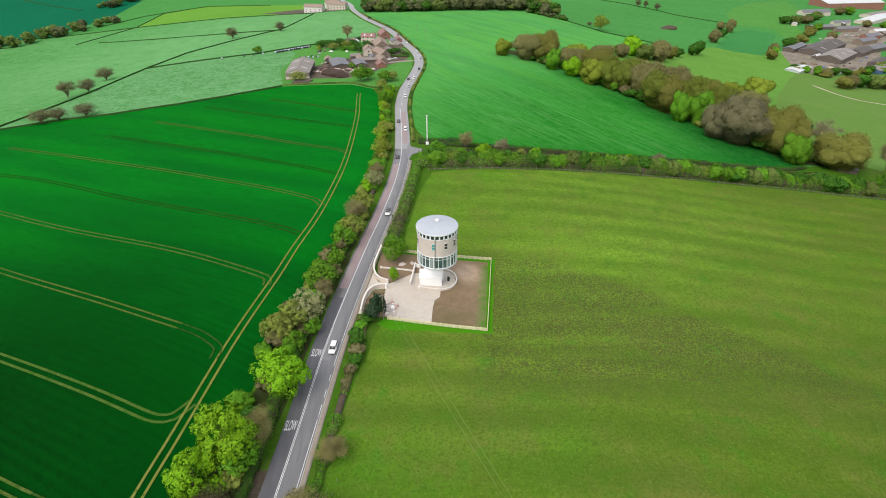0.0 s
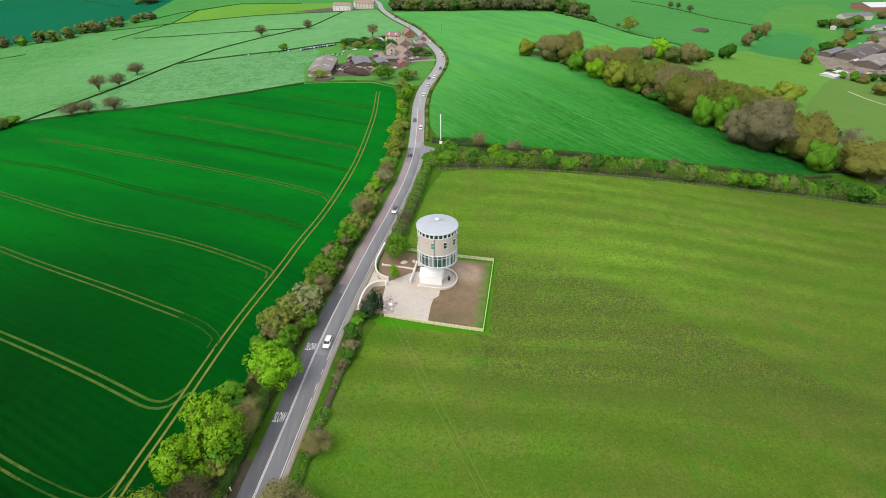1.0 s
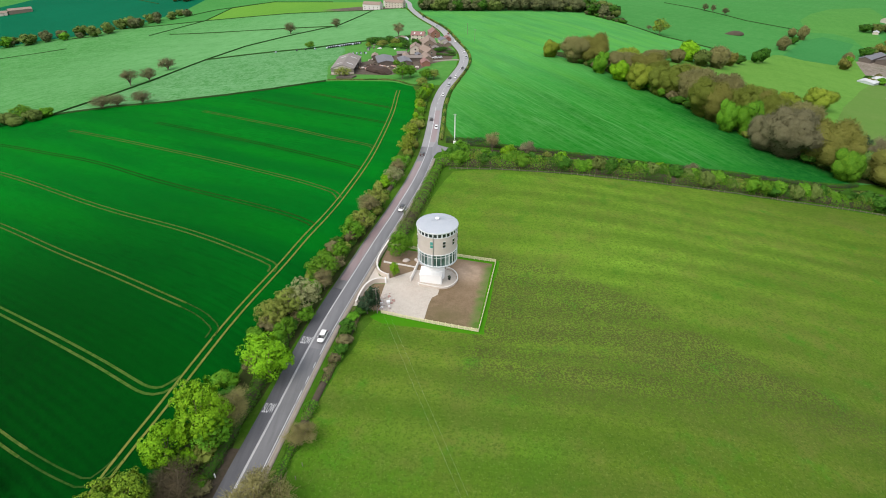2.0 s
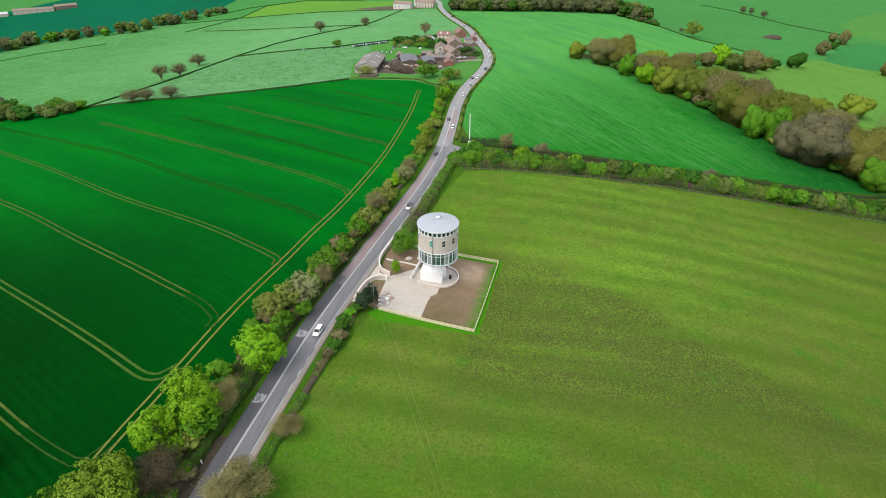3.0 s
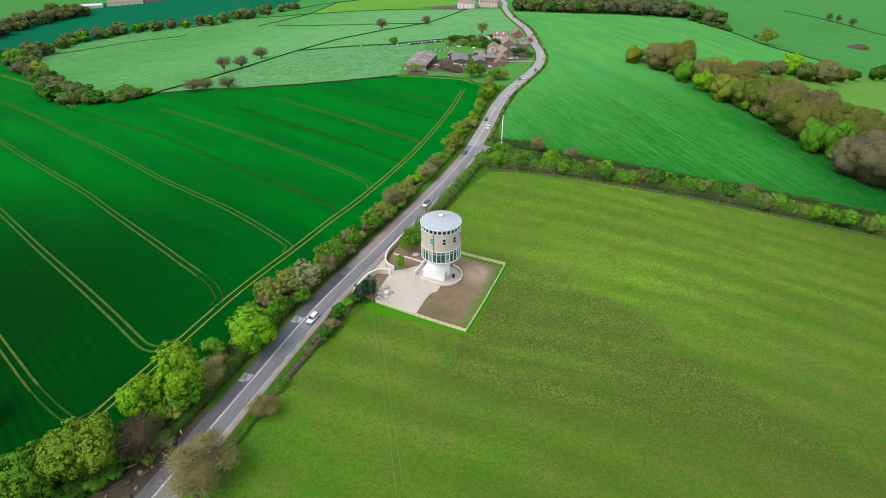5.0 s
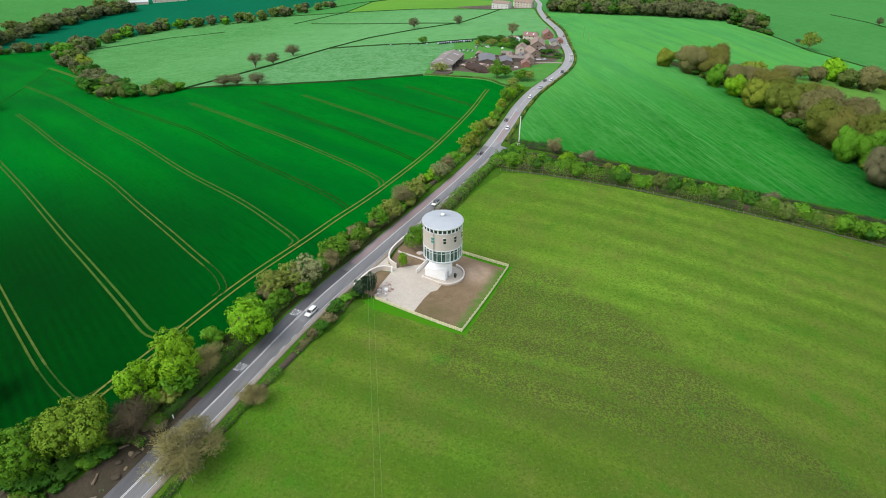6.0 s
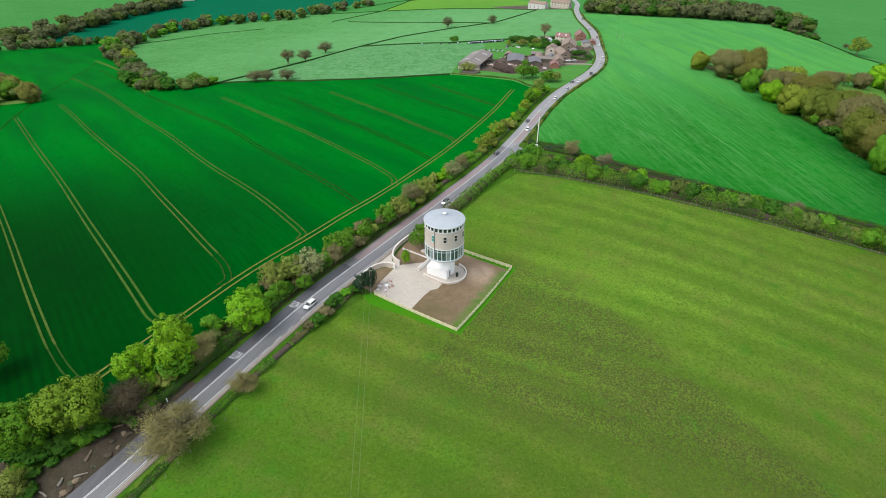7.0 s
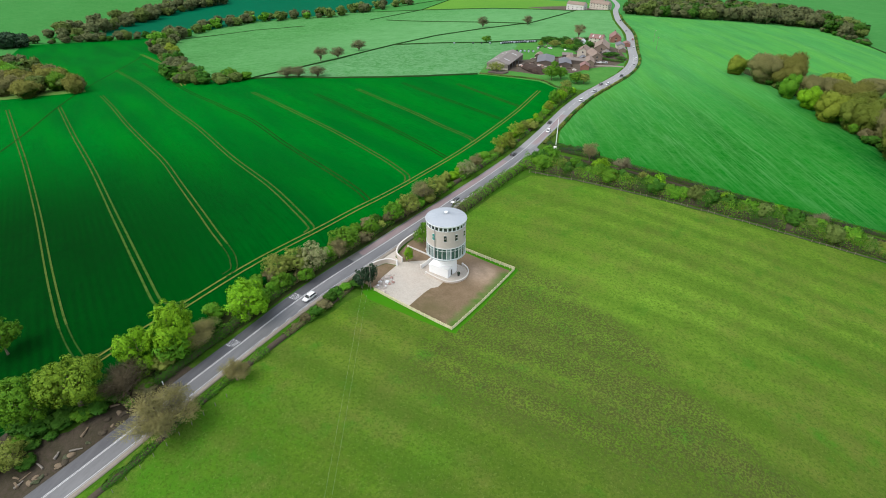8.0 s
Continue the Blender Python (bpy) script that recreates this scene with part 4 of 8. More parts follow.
def tube(p0, p1, r0, r1, sides=6):
    p0, p1 = np.array(p0, float), np.array(p1, float)
    ax = (p1 - p0) / (np.linalg.norm(p1 - p0) + 1e-9)
    a = np.cross(ax, (0.31, 0.87, 0.37))
    a /= np.linalg.norm(a)
    b = np.cross(ax, a)
    ang = np.arange(sides) * 2 * np.pi / sides
    ring = np.cos(ang)[:, None] * a + np.sin(ang)[:, None] * b
    return np.concatenate([p0 + ring * r0, p1 + ring * r1])


def wood_mesh(name, segs, sides=6):
    """Trunk and limbs from segments of (start, end, radius, radius)."""
    v, f = [], []
    for p0, p1, r0, r1 in segs:
        k = len(v) * 2 * sides
        v.append(tube(p0, p1, r0, r1, sides))
        f += [(k + i, k + (i + 1) % sides, k + sides + (i + 1) % sides, k + sides + i) for i in range(sides)]
    return mesh_of(name, np.concatenate(v), f, M_BARK, True)


def trunk_segs(rng, height, low, cs, thick, limbs=9):
    lean = rng.normal(0, 0.15, 2)
    fork = np.array([lean[0], lean[1], low * 0.9 + 0.2])
    segs = [((0, 0, -0.4), (lean[0] * 0.3, lean[1] * 0.3, 0.5), thick * 1.5, thick), ((lean[0] * 0.3, lean[1] * 0.3, 0.5), fork, thick, thick * 0.72)]
    top = np.array([lean[0], lean[1], height * 0.8])
    segs.append((fork, top, thick * 0.62, thick * 0.15))
    for c in cs[:limbs]:
        a = fork + (top - fork) * rng.uniform(0.0, 0.35)
        mid = a + (c - a) * 0.5 + (0, 0, 0.06 * height)
        segs += [(a, mid, thick * 0.42, thick * 0.26), (mid, c, thick * 0.26, thick * 0.08)]
    return segs


def leafy_tree(seed, height, radius, low, count, n_leaf, leaf, material, thick=0.35, loose=0.25, per=26):
    """One broadleaved tree at the origin: trunk with limbs, and a lobed crown of leaves."""
    rng = np.random.RandomState(seed)
    q, cs, _ = crown_quads(rng, height, radius, low, count, n_leaf, leaf, loose) if per > 20 else soft_quads(rng, height, radius, low, count, n_leaf, leaf, loose)
    root = new("tree")
    child(new("trunk", wood_mesh("trunk", trunk_segs(rng, height, max(low, 0.0) + 1.0, cs, thick))), root)
    child(new("crown", cards_mesh("crown", q, material, crown_outward(q, cs, np.array((0, 0, (height + low) * 0.42)), 0.6 if per > 20 else 1.0))), root)
    return root


def bare_quads(rng, height, radius, low, count, n_twig, length, buds, bud):
    """Fine twigs that spread from the ends of the limbs, with a sprinkle of buds."""
    cs, rs = lobes_of(rng, height, radius, low, count, 0.3)
    pick = rng.randint(0, len(cs), n_twig)
    d = sphere_dirs(rng, n_twig)
    d[:, 2] = d[:, 2] * 0.8 + 0.25
    out = cs[pick] - (0, 0, low)
    out /= np.linalg.norm(out, axis=1)[:, None]
    d = d + out * 0.6
    d /= np.linalg.norm(d, axis=1)[:, None]
    p = cs[pick] + d * (rs[pick] * rng.uniform(0.2, 1.15, n_twig))[:, None]
    ln = (length * rng.uniform(0.5, 1.3, n_twig))[:, None]
    side = np.cross(d, rng.normal(size=d.shape))
    side /= np.linalg.norm(side, axis=1)[:, None]
    w = 0.013 + 0.010 * rng.rand(n_twig)[:, None]
    dd = d + rng.normal(0, 0.3, d.shape)
    q = np.stack([p - side * w, p + side * w, p + dd * ln + side * w * 0.4, p + dd * ln - side * w * 0.4], 1)
    k = rng.randint(0, n_twig, buds)
    bp = p[k] + dd[k] * ln[k] * rng.uniform(0.3, 1.1, (buds, 1))
    return np.concatenate([q, leaf_quads(rng, bp, dd[k] + rng.normal(0, 0.5, bp.shape), bud)]), cs


def bare_tree(seed, height, radius, low, count, n_twig, material, buds=1500, bud=0.22, thick=0.3, length=1.5):
    rng = np.random.RandomState(seed)
    q, cs = bare_quads(rng, height, radius, low, count, n_twig, length, buds, bud)
    root = new("tree")
    segs = trunk_segs(rng, height, max(low, 0.2), cs, thick, count)
    for c in cs:
        for _ in range(5):
            d = sphere_dirs(rng, 1)[0] + (0, 0, 0.5)
            segs.append((c, c + d * radius * 0.35, thick * 0.09, thick * 0.03))
    child(new("trunk", wood_mesh("trunk", segs, 5)), root)
    child(new("crown", cards_mesh("crown", q, material, crown_outward(q, cs, np.array((0, 0, (height + low) * 0.42))), n_twig)), root)
    return root


PROTO = {}


def proto(key, make, *args, **kw):
    """Builds a kind of tree once, to be copied where it grows."""
    PROTO[key] = make(*args, **kw)


# height 1.0 crowns are scaled when planted: every kind is 10 m tall with a crown radius of 4.6 m
proto("lime_a", leafy_tree, 11, 10, 4.6, 0.4, 34, 9500, 0.27, L_LIME, 0.32, 0.2)
proto("lime_b", leafy_tree, 12, 10, 4.6, 0.3, 38, 9500, 0.27, L_LIME, 0.32, 0.2)
proto("lime_c", leafy_tree, 28, 10, 4.6, 0.6, 34, 9500, 0.27, L_SAP, 0.36, 0.25)
proto("green_a", leafy_tree, 13, 10, 4.6, 0.4, 28, 6200, 0.32, L_GREEN, 0.28)
proto("green_b", leafy_tree, 14, 10, 4.6, 0.2, 26, 6200, 0.32, L_GREEN, 0.28, 0.35)
proto("spring_a", leafy_tree, 27, 10, 4.6, 1.6, 36, 12500, 0.27, L_SPRING, 0.42, 0.3)
proto("olive_a", leafy_tree, 15, 10, 4.6, 0.5, 28, 5600, 0.28, L_OLIVE, 0.28, 0.5)
proto("olive_b", leafy_tree, 16, 10, 4.6, 0.3, 24, 5600, 0.28, L_OLIVE, 0.28, 0.5)
proto("gold_a", leafy_tree, 17, 10, 4.6, 0.4, 24, 4800, 0.32, L_GOLD, 0.26, 0.4)
proto("blossom_a", leafy_tree, 18, 10, 4.6, 0.3, 26, 5200, 0.28, L_PALE, 0.24, 0.5)
proto("deep_a", leafy_tree, 19, 10, 4.6, 0.4, 16, 4200, 0.40, L_DEEP, 0.26, 0.4)
proto("dark_a", leafy_tree, 20, 10, 4.0, 0.2, 16, 5200, 0.30, L_DARK, 0.3, 0.3)
proto("bare_a", bare_tree, 21, 10, 4.8, 0.8, 28, 7000, L_BROWN, 9000, 0.12, 0.3, 0.75)
proto("bare_b", bare_tree, 22, 10, 4.8, 0.8, 26, 7000, L_GREYBUD, 7000, 0.12, 0.3, 0.8)
proto("rust_a", bare_tree, 23, 10, 5.2, 0.3, 28, 5600, L_RUST, 5200, 0.16, 0.3, 1.0)
proto("bud_a", bare_tree, 25, 10, 4.9, -0.2, 34, 9000, L_BUD, 34000, 0.11, 0.30, 0.50)
# lighter kinds for shrubs and for trees that stand far off
for key, seed, n_leaf, leaf, mat, low, loose in (
        ("shrub_deep", 41, 780, 0.70, L_DEEP, 0.2, 0.6), ("shrub_green", 42, 780, 0.64, L_GREEN, 0.2, 0.6), ("shrub_olive", 43, 780, 0.62, L_OLIVE, 0.2, 0.7),
        ("shrub_brown", 44, 900, 0.50, L_RUST, 0.2, 0.9),
        ("belt_green", 48, 6400, 0.28, L_GREEN, -1.4, 0.4), ("belt_gold", 49, 6400, 0.28, L_GOLD, -1.4, 0.5), ("belt_wood", 50, 6400, 0.28, L_WOODGREEN, -1.4, 0.7),
        ("belt_deep", 51, 5000, 0.34, L_DEEP, 0.6, 0.5)):
    proto(key, leafy_tree, seed, 10, 4.6, low, 22, n_leaf, leaf, mat, 0.26, loose, 8)
    if key.startswith("belt"):
        proto(key.replace("belt", "grove"), leafy_tree, seed + 30, 10, 4.6, low, 20, 2000, 0.58, mat, 0.26, loose, 8)
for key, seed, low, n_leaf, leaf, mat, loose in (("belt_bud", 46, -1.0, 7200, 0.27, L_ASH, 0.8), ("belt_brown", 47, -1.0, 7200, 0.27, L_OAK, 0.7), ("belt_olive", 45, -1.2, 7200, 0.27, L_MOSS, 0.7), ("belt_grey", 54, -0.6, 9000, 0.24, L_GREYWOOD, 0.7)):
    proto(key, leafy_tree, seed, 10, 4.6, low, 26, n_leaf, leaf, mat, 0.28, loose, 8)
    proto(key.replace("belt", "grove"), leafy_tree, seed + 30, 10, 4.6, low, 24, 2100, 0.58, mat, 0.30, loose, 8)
proto("belt_lime", leafy_tree, 53, 10, 4.6, -1.0, 22, 7000, 0.27, L_LIME, 0.26, 0.4, 8)
proto("grove_lime", leafy_tree, 83, 10, 4.6, -1.0, 22, 2100, 0.56, L_LIME, 0.26, 0.4, 8)
proto("dome_a", bare_tree, 52, 10, 5.6, -1.5, 54, 5200, L_HAZE, 5200, 0.22, 0.36, 1.0)
proto("dead_a", bare_tree, 24, 10, 4.6, -0.6, 30, 7000, L_DEADWOOD, 2500, 0.16, 0.42, 1.6)

TREE_LABELS = {
    "spring_a": "tall tree in mixed lime and olive leaf", "lime_a": "broad lime-green tree in fresh dense leaf", "lime_c": "tall sap-green tree in full leaf", "lime_b": "rounded lime-green tree with lobed crown", "green_a": "fresh green leafy tree beside the road",
    "green_b": "bushy fresh green tree", "olive_a": "olive tree crown just coming into leaf", "olive_b": "olive-brown tree in half-open leaf", "gold_a": "golden-green tree in young leaf",
    "blossom_a": "pale cream-green tree in blossom", "deep_a": "deep green bushy tree", "dark_a": "dark evergreen tree with dense needles", "bare_a": "brown budding tree with bare twigs",
    "bare_b": "grey-brown leafless tree with fine twigs", "rust_a": "small round rusty tree with bare twigs", "dead_a": "dark leafless tangled tree", "bud_a": "wide airy tree with olive buds on bare twigs", "dome_a": "low domed oak with bare grey-brown twigs",
    "shrub_deep": "dark green bushy roadside shrub", "shrub_green": "fresh green bushy shrub", "shrub_olive": "olive shrub in half-open leaf", "shrub_brown": "brown twiggy budding shrub",
    "belt_olive": "tall olive tree coming into leaf", "belt_bud": "tall tree with soft olive-brown buds", "belt_brown": "tall brown leafless tree", "belt_green": "fresh green tree among brown ones",
    "belt_lime": "bright lime-green tree among brown ones", "belt_grey": "broad grey-brown leafless tree with pale limbs",
    "belt_gold": "golden-green tree in young leaf", "belt_wood": "dull green tree in half-open leaf", "belt_deep": "deep green bushy tree by the field",
}


def plant(key, x, y, height, radius, turn=None, group="", sink=0.1):
    base_r = {"dark_a": 4.0, "bare_a": 4.8, "bare_b": 4.8, "bud_a": 4.8, "rust_a": 5.2, "dome_a": 5.6}.get(key, 4.6)
    if key.startswith("belt") and group != "tree belt":
        key = key.replace("belt", "grove")
    s = (radius / base_r, radius / base_r, height / 10)
    rz = random.uniform(0, 6.28) if turn is None else turn
    m = Matrix.LocRotScale((x, y, land(x, y) - sink), Euler((0, 0, rz)), s)
    ob = copy_thing(PROTO[key], m)
    return tagged(ob, TREE_LABELS[key.replace("grove", "belt")], "tree", group)


def shrub(ob):
    """Names a low bush as a shrub."""
    ob.name, ob["category"] = "shrub", "shrub"


ROADSIDE = [
    ("lime_a", -43.6, 74.0, 14.0, 6.6), ("lime_b", -47.4, 66.8, 11.0, 4.8), ("green_a", -40.6, 71.6, 8.5, 4.4), ("lime_b", -43.4, 64.6, 6.0, 3.0), ("bud_a", -38.6, 78.6, 8.8, 5.2), ("lime_b", -36.4, 91.6, 11.5, 6.2),
    ("green_b", -38.2, 98.6, 5.0, 3.0), ("olive_b", -41.2, 109.0, 8.0, 4.6), ("green_b", -37.0, 105.5, 5.5, 3.0), ("blossom_a", -36.0, 118.2, 8.5, 5.0), ("olive_a", -39.2, 114.0, 8.0, 4.0), ("green_b", -33.6, 112.0, 4.5, 2.6),
    ("green_a", -35.2, 132.6, 8.0, 4.8), ("bare_a", -33.4, 127.0, 6.5, 3.4), ("green_a", -33.2, 144.6, 6.2, 3.0), ("green_b", -32.0, 156.5, 7.5, 4.0), ("olive_a", -30.4, 163.5, 8.0, 4.2), ("bare_a", -30.2, 173.5, 8.5, 4.6), ("olive_b", -29.4, 181.0, 8.0, 4.6),
    ("blossom_a", -27.4, 203.0, 7.0, 4.2), ("bare_a", -27.4, 212.5, 7.0, 3.6), ("gold_a", -28.6, 242.0, 7.0, 4.2), ("gold_a", -29.0, 251.0, 6.5, 3.8), ("gold_a", -30.4, 266.0, 7.5, 4.2), ("olive_a", -31.0, 276.0, 6.0, 3.4), ("green_a", -35.6, 337.5, 9.0, 3.6), ("gold_a", -33.6, 322.0, 6.0, 3.0), ("olive_b", -41.0, 377.0, 7.0, 4.6), ("green_b", -36.5, 366.0, 6.0, 3.6), ("lime_b", -34.4, 347.0, 8.0, 3.6), ("olive_a", -36.4, 356.0, 6.5, 3.6),
    ("bud_a", -22.6, 74.0, 5.8, 3.9), ("spring_a", -48.3, 51.6, 14.5, 6.6), ("lime_c", -56.0, 44.6, 13.5, 6.4), ("dead_a", -42.4, 59.4, 8.4, 5.8), ("bud_a", -24.9, 55.8, 12.0, 8.6), ("olive_b", -50.6, 36.4, 6.0, 4.0), ("gold_a", -54, 31, 6, 4), ("green_a", -86.0, 54.5, 11.5, 5.0), ("green_b", -66.0, 44.0, 8.0, 4.5),
    ("dark_a", -18.8, 118.8, 7.2, 2.3), ("dark_a", -17.4, 120.2, 8.6, 2.0), ("dark_a", -18.0, 122.8, 7.4, 2.1), ("lime_c", -15.2, 150.4, 8.0, 4.2), ("lime_b", -14.9, 138.4, 5.6, 1.7),
    ("green_a", -2.2, 235.0, 8.5, 4.4), ("bare_a", 11.0, 251.0, 9.0, 4.6), ("lime_a", 18.4, 240.6, 6.5, 3.8), ("bare_b", 26.5, 243.5, 8.5, 4.4), ("green_b", 8.0, 238.5, 5.0, 3.2), ("lime_b", 43.0, 241.8, 5.8, 3.4), ("olive_b", 36.0, 243.0, 4.5, 2.6), ("lime_a", 88.4, 247.0, 6.0, 3.4), ("bare_b", 103.0, 250.0, 7.5, 4.2), ("green_b", 133.0, 250.5, 6.5, 4.0), ("lime_a", 69.0, 241.0, 6.4, 3.6), ("olive_a", 62, 246, 4.2, 2.6), ("green_b", 138, 251, 4.6, 3.0), ("gold_a", 160, 256, 4.6, 3.2), ("green_a", 122, 249, 4.0, 2.6), ("olive_b", 186, 258, 5, 3.6),
    ("bare_b", 226.0, 316.0, 19.0, 8.6), ("dark_a", 228.0, 339.0, 13.5, 4.8), ("bare_a", 243.0, 284.0, 19.0, 8.0), ("green_a", 226.0, 260.0, 10, 4.6),
]
for k, x, y, hh, rr in ROADSIDE:
    plant(k, x, y, hh, rr)

under = np.random.RandomState(77)
for y in np.arange(62, 372, 5.2):
    for _ in range(2 if y < 190 else 1):
        off = under.uniform(-15.5, -7.0) if y < 120 else under.uniform(-11.5, -6.8)
        x = road_x(y) + off
        k = under.choice(["shrub_deep", "shrub_green", "shrub_olive", "shrub_green", "shrub_brown"] if y < 190 else ["shrub_green", "belt_gold", "shrub_green", "shrub_olive", "belt_lime"])
        if y > 190 and under.rand() < 0.3:
            continue
        shrub(plant(k, x, y + under.uniform(-2, 2), under.uniform(2.2, 4.6), under.uniform(1.6, 3.0), under.uniform(0, 6.28), "roadside shrubs"))

for y in np.arange(28, 64, 3.2):
    shrub(plant(under.choice(["shrub_deep", "shrub_deep", "shrub_deep", "shrub_green"]), road_x(y) - under.uniform(10, 16), y, under.uniform(1.2, 2.8), under.uniform(1.2, 2.6), under.uniform(0, 6.28), "roadside shrubs"))
for x, y, hh, rr in [(-49.5, 47.5, 3.4, 3.2), (-52.5, 44.0, 3.0, 3.4), (-46.2, 50.2, 2.8, 2.6), (-55.5, 48.5, 3.2, 3.4), (-51.6, 50.8, 3.0, 3.0), (-57.5, 42.5, 2.8, 3.2), (-46.8, 55.5, 3.0, 2.8), (-44.2, 53.2, 2.4, 2.4), (-53.5, 39.6, 2.2, 2.6)]:
    shrub(plant(under.choice(["shrub_deep", "shrub_deep", "shrub_green"]), x, y, hh, rr, under.uniform(0, 6.28), "roadside shrubs"))
for y in np.arange(64, 120, 3.4):
    k = under.choice(["shrub_deep", "shrub_green", "shrub_brown", "shrub_brown", "shrub_deep"])
    low = 1.0 if y > 96 else 0.55
    if y < 96 and under.rand() < 0.55:
        continue
    shrub(plant(k, road_x(y) + 7.2 + under.uniform(-0.8, 1.2), y, low * under.uniform(1.6, 3.2), low * under.uniform(1.2, 2.2), under.uniform(0, 6.28), "roadside shrubs"))
for x in np.arange(-6, 210, 5.0):
    k = under.choice(["shrub_olive", "shrub_green", "shrub_deep", "shrub_green", "belt_wood", "shrub_deep"])
    yy = float(np.interp(x, [-10, 31, 64, 94, 125, 171, 215], [227.5, 231, 236, 241, 245.5, 250, 250]))
    shrub(plant(k, x + under.uniform(-2, 2), yy + under.uniform(-1.5, 3), under.uniform(5.0, 8.2), under.uniform(2.8, 4.6), under.uniform(0, 6.28), "hedgerow shrubs"))

# lone trees out in the pastures
for k, x, y, hh, rr in [("rust_a", -280.5, 415.5, 13.8, 8.0), ("dome_a", -275, 433, 10.8, 7.8), ("dome_a", -288, 483, 11.6, 8.6), ("dome_a", -254, 343, 9.2, 7.8), ("dome_a", -244, 345, 9.2, 7.3), ("dome_a", -228, 349, 9.2, 7.8),
                        ("dome_a", -244, 681, 13.9, 8.2), ("dome_a", -193.5, 702, 11.6, 6.9), ("bare_a", -95.3, 584, 12.9, 7.6), ("green_b", -170, 531, 7, 5), ("gold_a", 204, 768, 18.5, 10.5), ("dome_a", 355, 1100, 13.9, 6.0), ("dome_a", 368, 1097, 13.1, 5.2), ("dome_a", 381, 1072, 12.3, 6.9)]:
    plant(k, x, y, hh, rr, group="lone pasture trees")


def scatter(poly, gap, seed):
    """Points in a polygon about a gap apart."""
    rng = np.random.RandomState(seed)
    poly = np.array(poly, float)
    lo, hi = poly.min(0), poly.max(0)
    gx, gy = np.meshgrid(np.arange(lo[0], hi[0], gap), np.arange(lo[1], hi[1], gap))
    g = np.stack([gx.ravel(), gy.ravel()], 1) + rng.uniform(-0.42, 0.42, (gx.size, 2)) * gap
    return g[inside(poly, g)], rng


rng = np.random.RandomState(5)
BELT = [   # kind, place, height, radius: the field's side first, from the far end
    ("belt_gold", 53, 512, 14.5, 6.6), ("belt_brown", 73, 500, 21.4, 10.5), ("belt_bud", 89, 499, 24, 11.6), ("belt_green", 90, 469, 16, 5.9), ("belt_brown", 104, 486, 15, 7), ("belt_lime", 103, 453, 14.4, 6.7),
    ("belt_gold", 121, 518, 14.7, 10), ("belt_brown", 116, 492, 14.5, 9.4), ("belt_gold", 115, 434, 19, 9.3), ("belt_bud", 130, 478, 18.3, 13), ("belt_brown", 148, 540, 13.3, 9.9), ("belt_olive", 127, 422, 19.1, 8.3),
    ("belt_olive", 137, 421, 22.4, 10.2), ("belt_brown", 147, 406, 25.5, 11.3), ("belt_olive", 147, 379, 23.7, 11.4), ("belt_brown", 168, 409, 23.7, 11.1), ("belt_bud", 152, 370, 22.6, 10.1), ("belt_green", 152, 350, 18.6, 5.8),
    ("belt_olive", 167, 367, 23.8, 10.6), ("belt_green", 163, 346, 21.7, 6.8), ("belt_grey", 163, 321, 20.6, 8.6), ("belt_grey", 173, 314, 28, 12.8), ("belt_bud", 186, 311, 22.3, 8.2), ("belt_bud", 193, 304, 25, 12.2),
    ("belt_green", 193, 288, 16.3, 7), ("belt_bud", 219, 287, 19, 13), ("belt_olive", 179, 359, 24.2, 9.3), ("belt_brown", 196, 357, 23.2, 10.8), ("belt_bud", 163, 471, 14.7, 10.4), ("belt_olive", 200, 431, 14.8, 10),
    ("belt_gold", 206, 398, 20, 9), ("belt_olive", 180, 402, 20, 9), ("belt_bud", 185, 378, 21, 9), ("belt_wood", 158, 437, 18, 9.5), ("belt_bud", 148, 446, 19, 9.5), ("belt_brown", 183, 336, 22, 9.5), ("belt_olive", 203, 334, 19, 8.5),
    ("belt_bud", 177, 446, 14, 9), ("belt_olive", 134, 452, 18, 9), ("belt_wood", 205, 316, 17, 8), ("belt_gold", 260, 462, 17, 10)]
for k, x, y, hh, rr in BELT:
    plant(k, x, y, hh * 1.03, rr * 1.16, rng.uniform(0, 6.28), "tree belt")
for x, y in dense([(74, 498), (98, 467), (126, 414), (144, 378), (161, 347), (172, 320), (190, 295), (214, 284)], 4.0):
    shrub(plant(rng.choice(["shrub_olive", "belt_deep", "shrub_deep", "shrub_green", "shrub_brown", "belt_wood"]), x + rng.uniform(0, 7), y + rng.uniform(0, 7), rng.uniform(3.0, 8), rng.uniform(2.4, 4.6), group="belt undergrowth"))
for x, y in dense([(112, 530), (150, 503), (180, 480), (204, 452), (218, 420), (222, 386), (224, 340)], 5.5):
    shrub(plant(rng.choice(["shrub_deep", "belt_wood", "shrub_brown", "belt_deep", "shrub_green"]), x + rng.uniform(-7, 1), y + rng.uniform(-6, 1), rng.uniform(4.0, 9), rng.uniform(3.0, 5.6), group="belt undergrowth"))
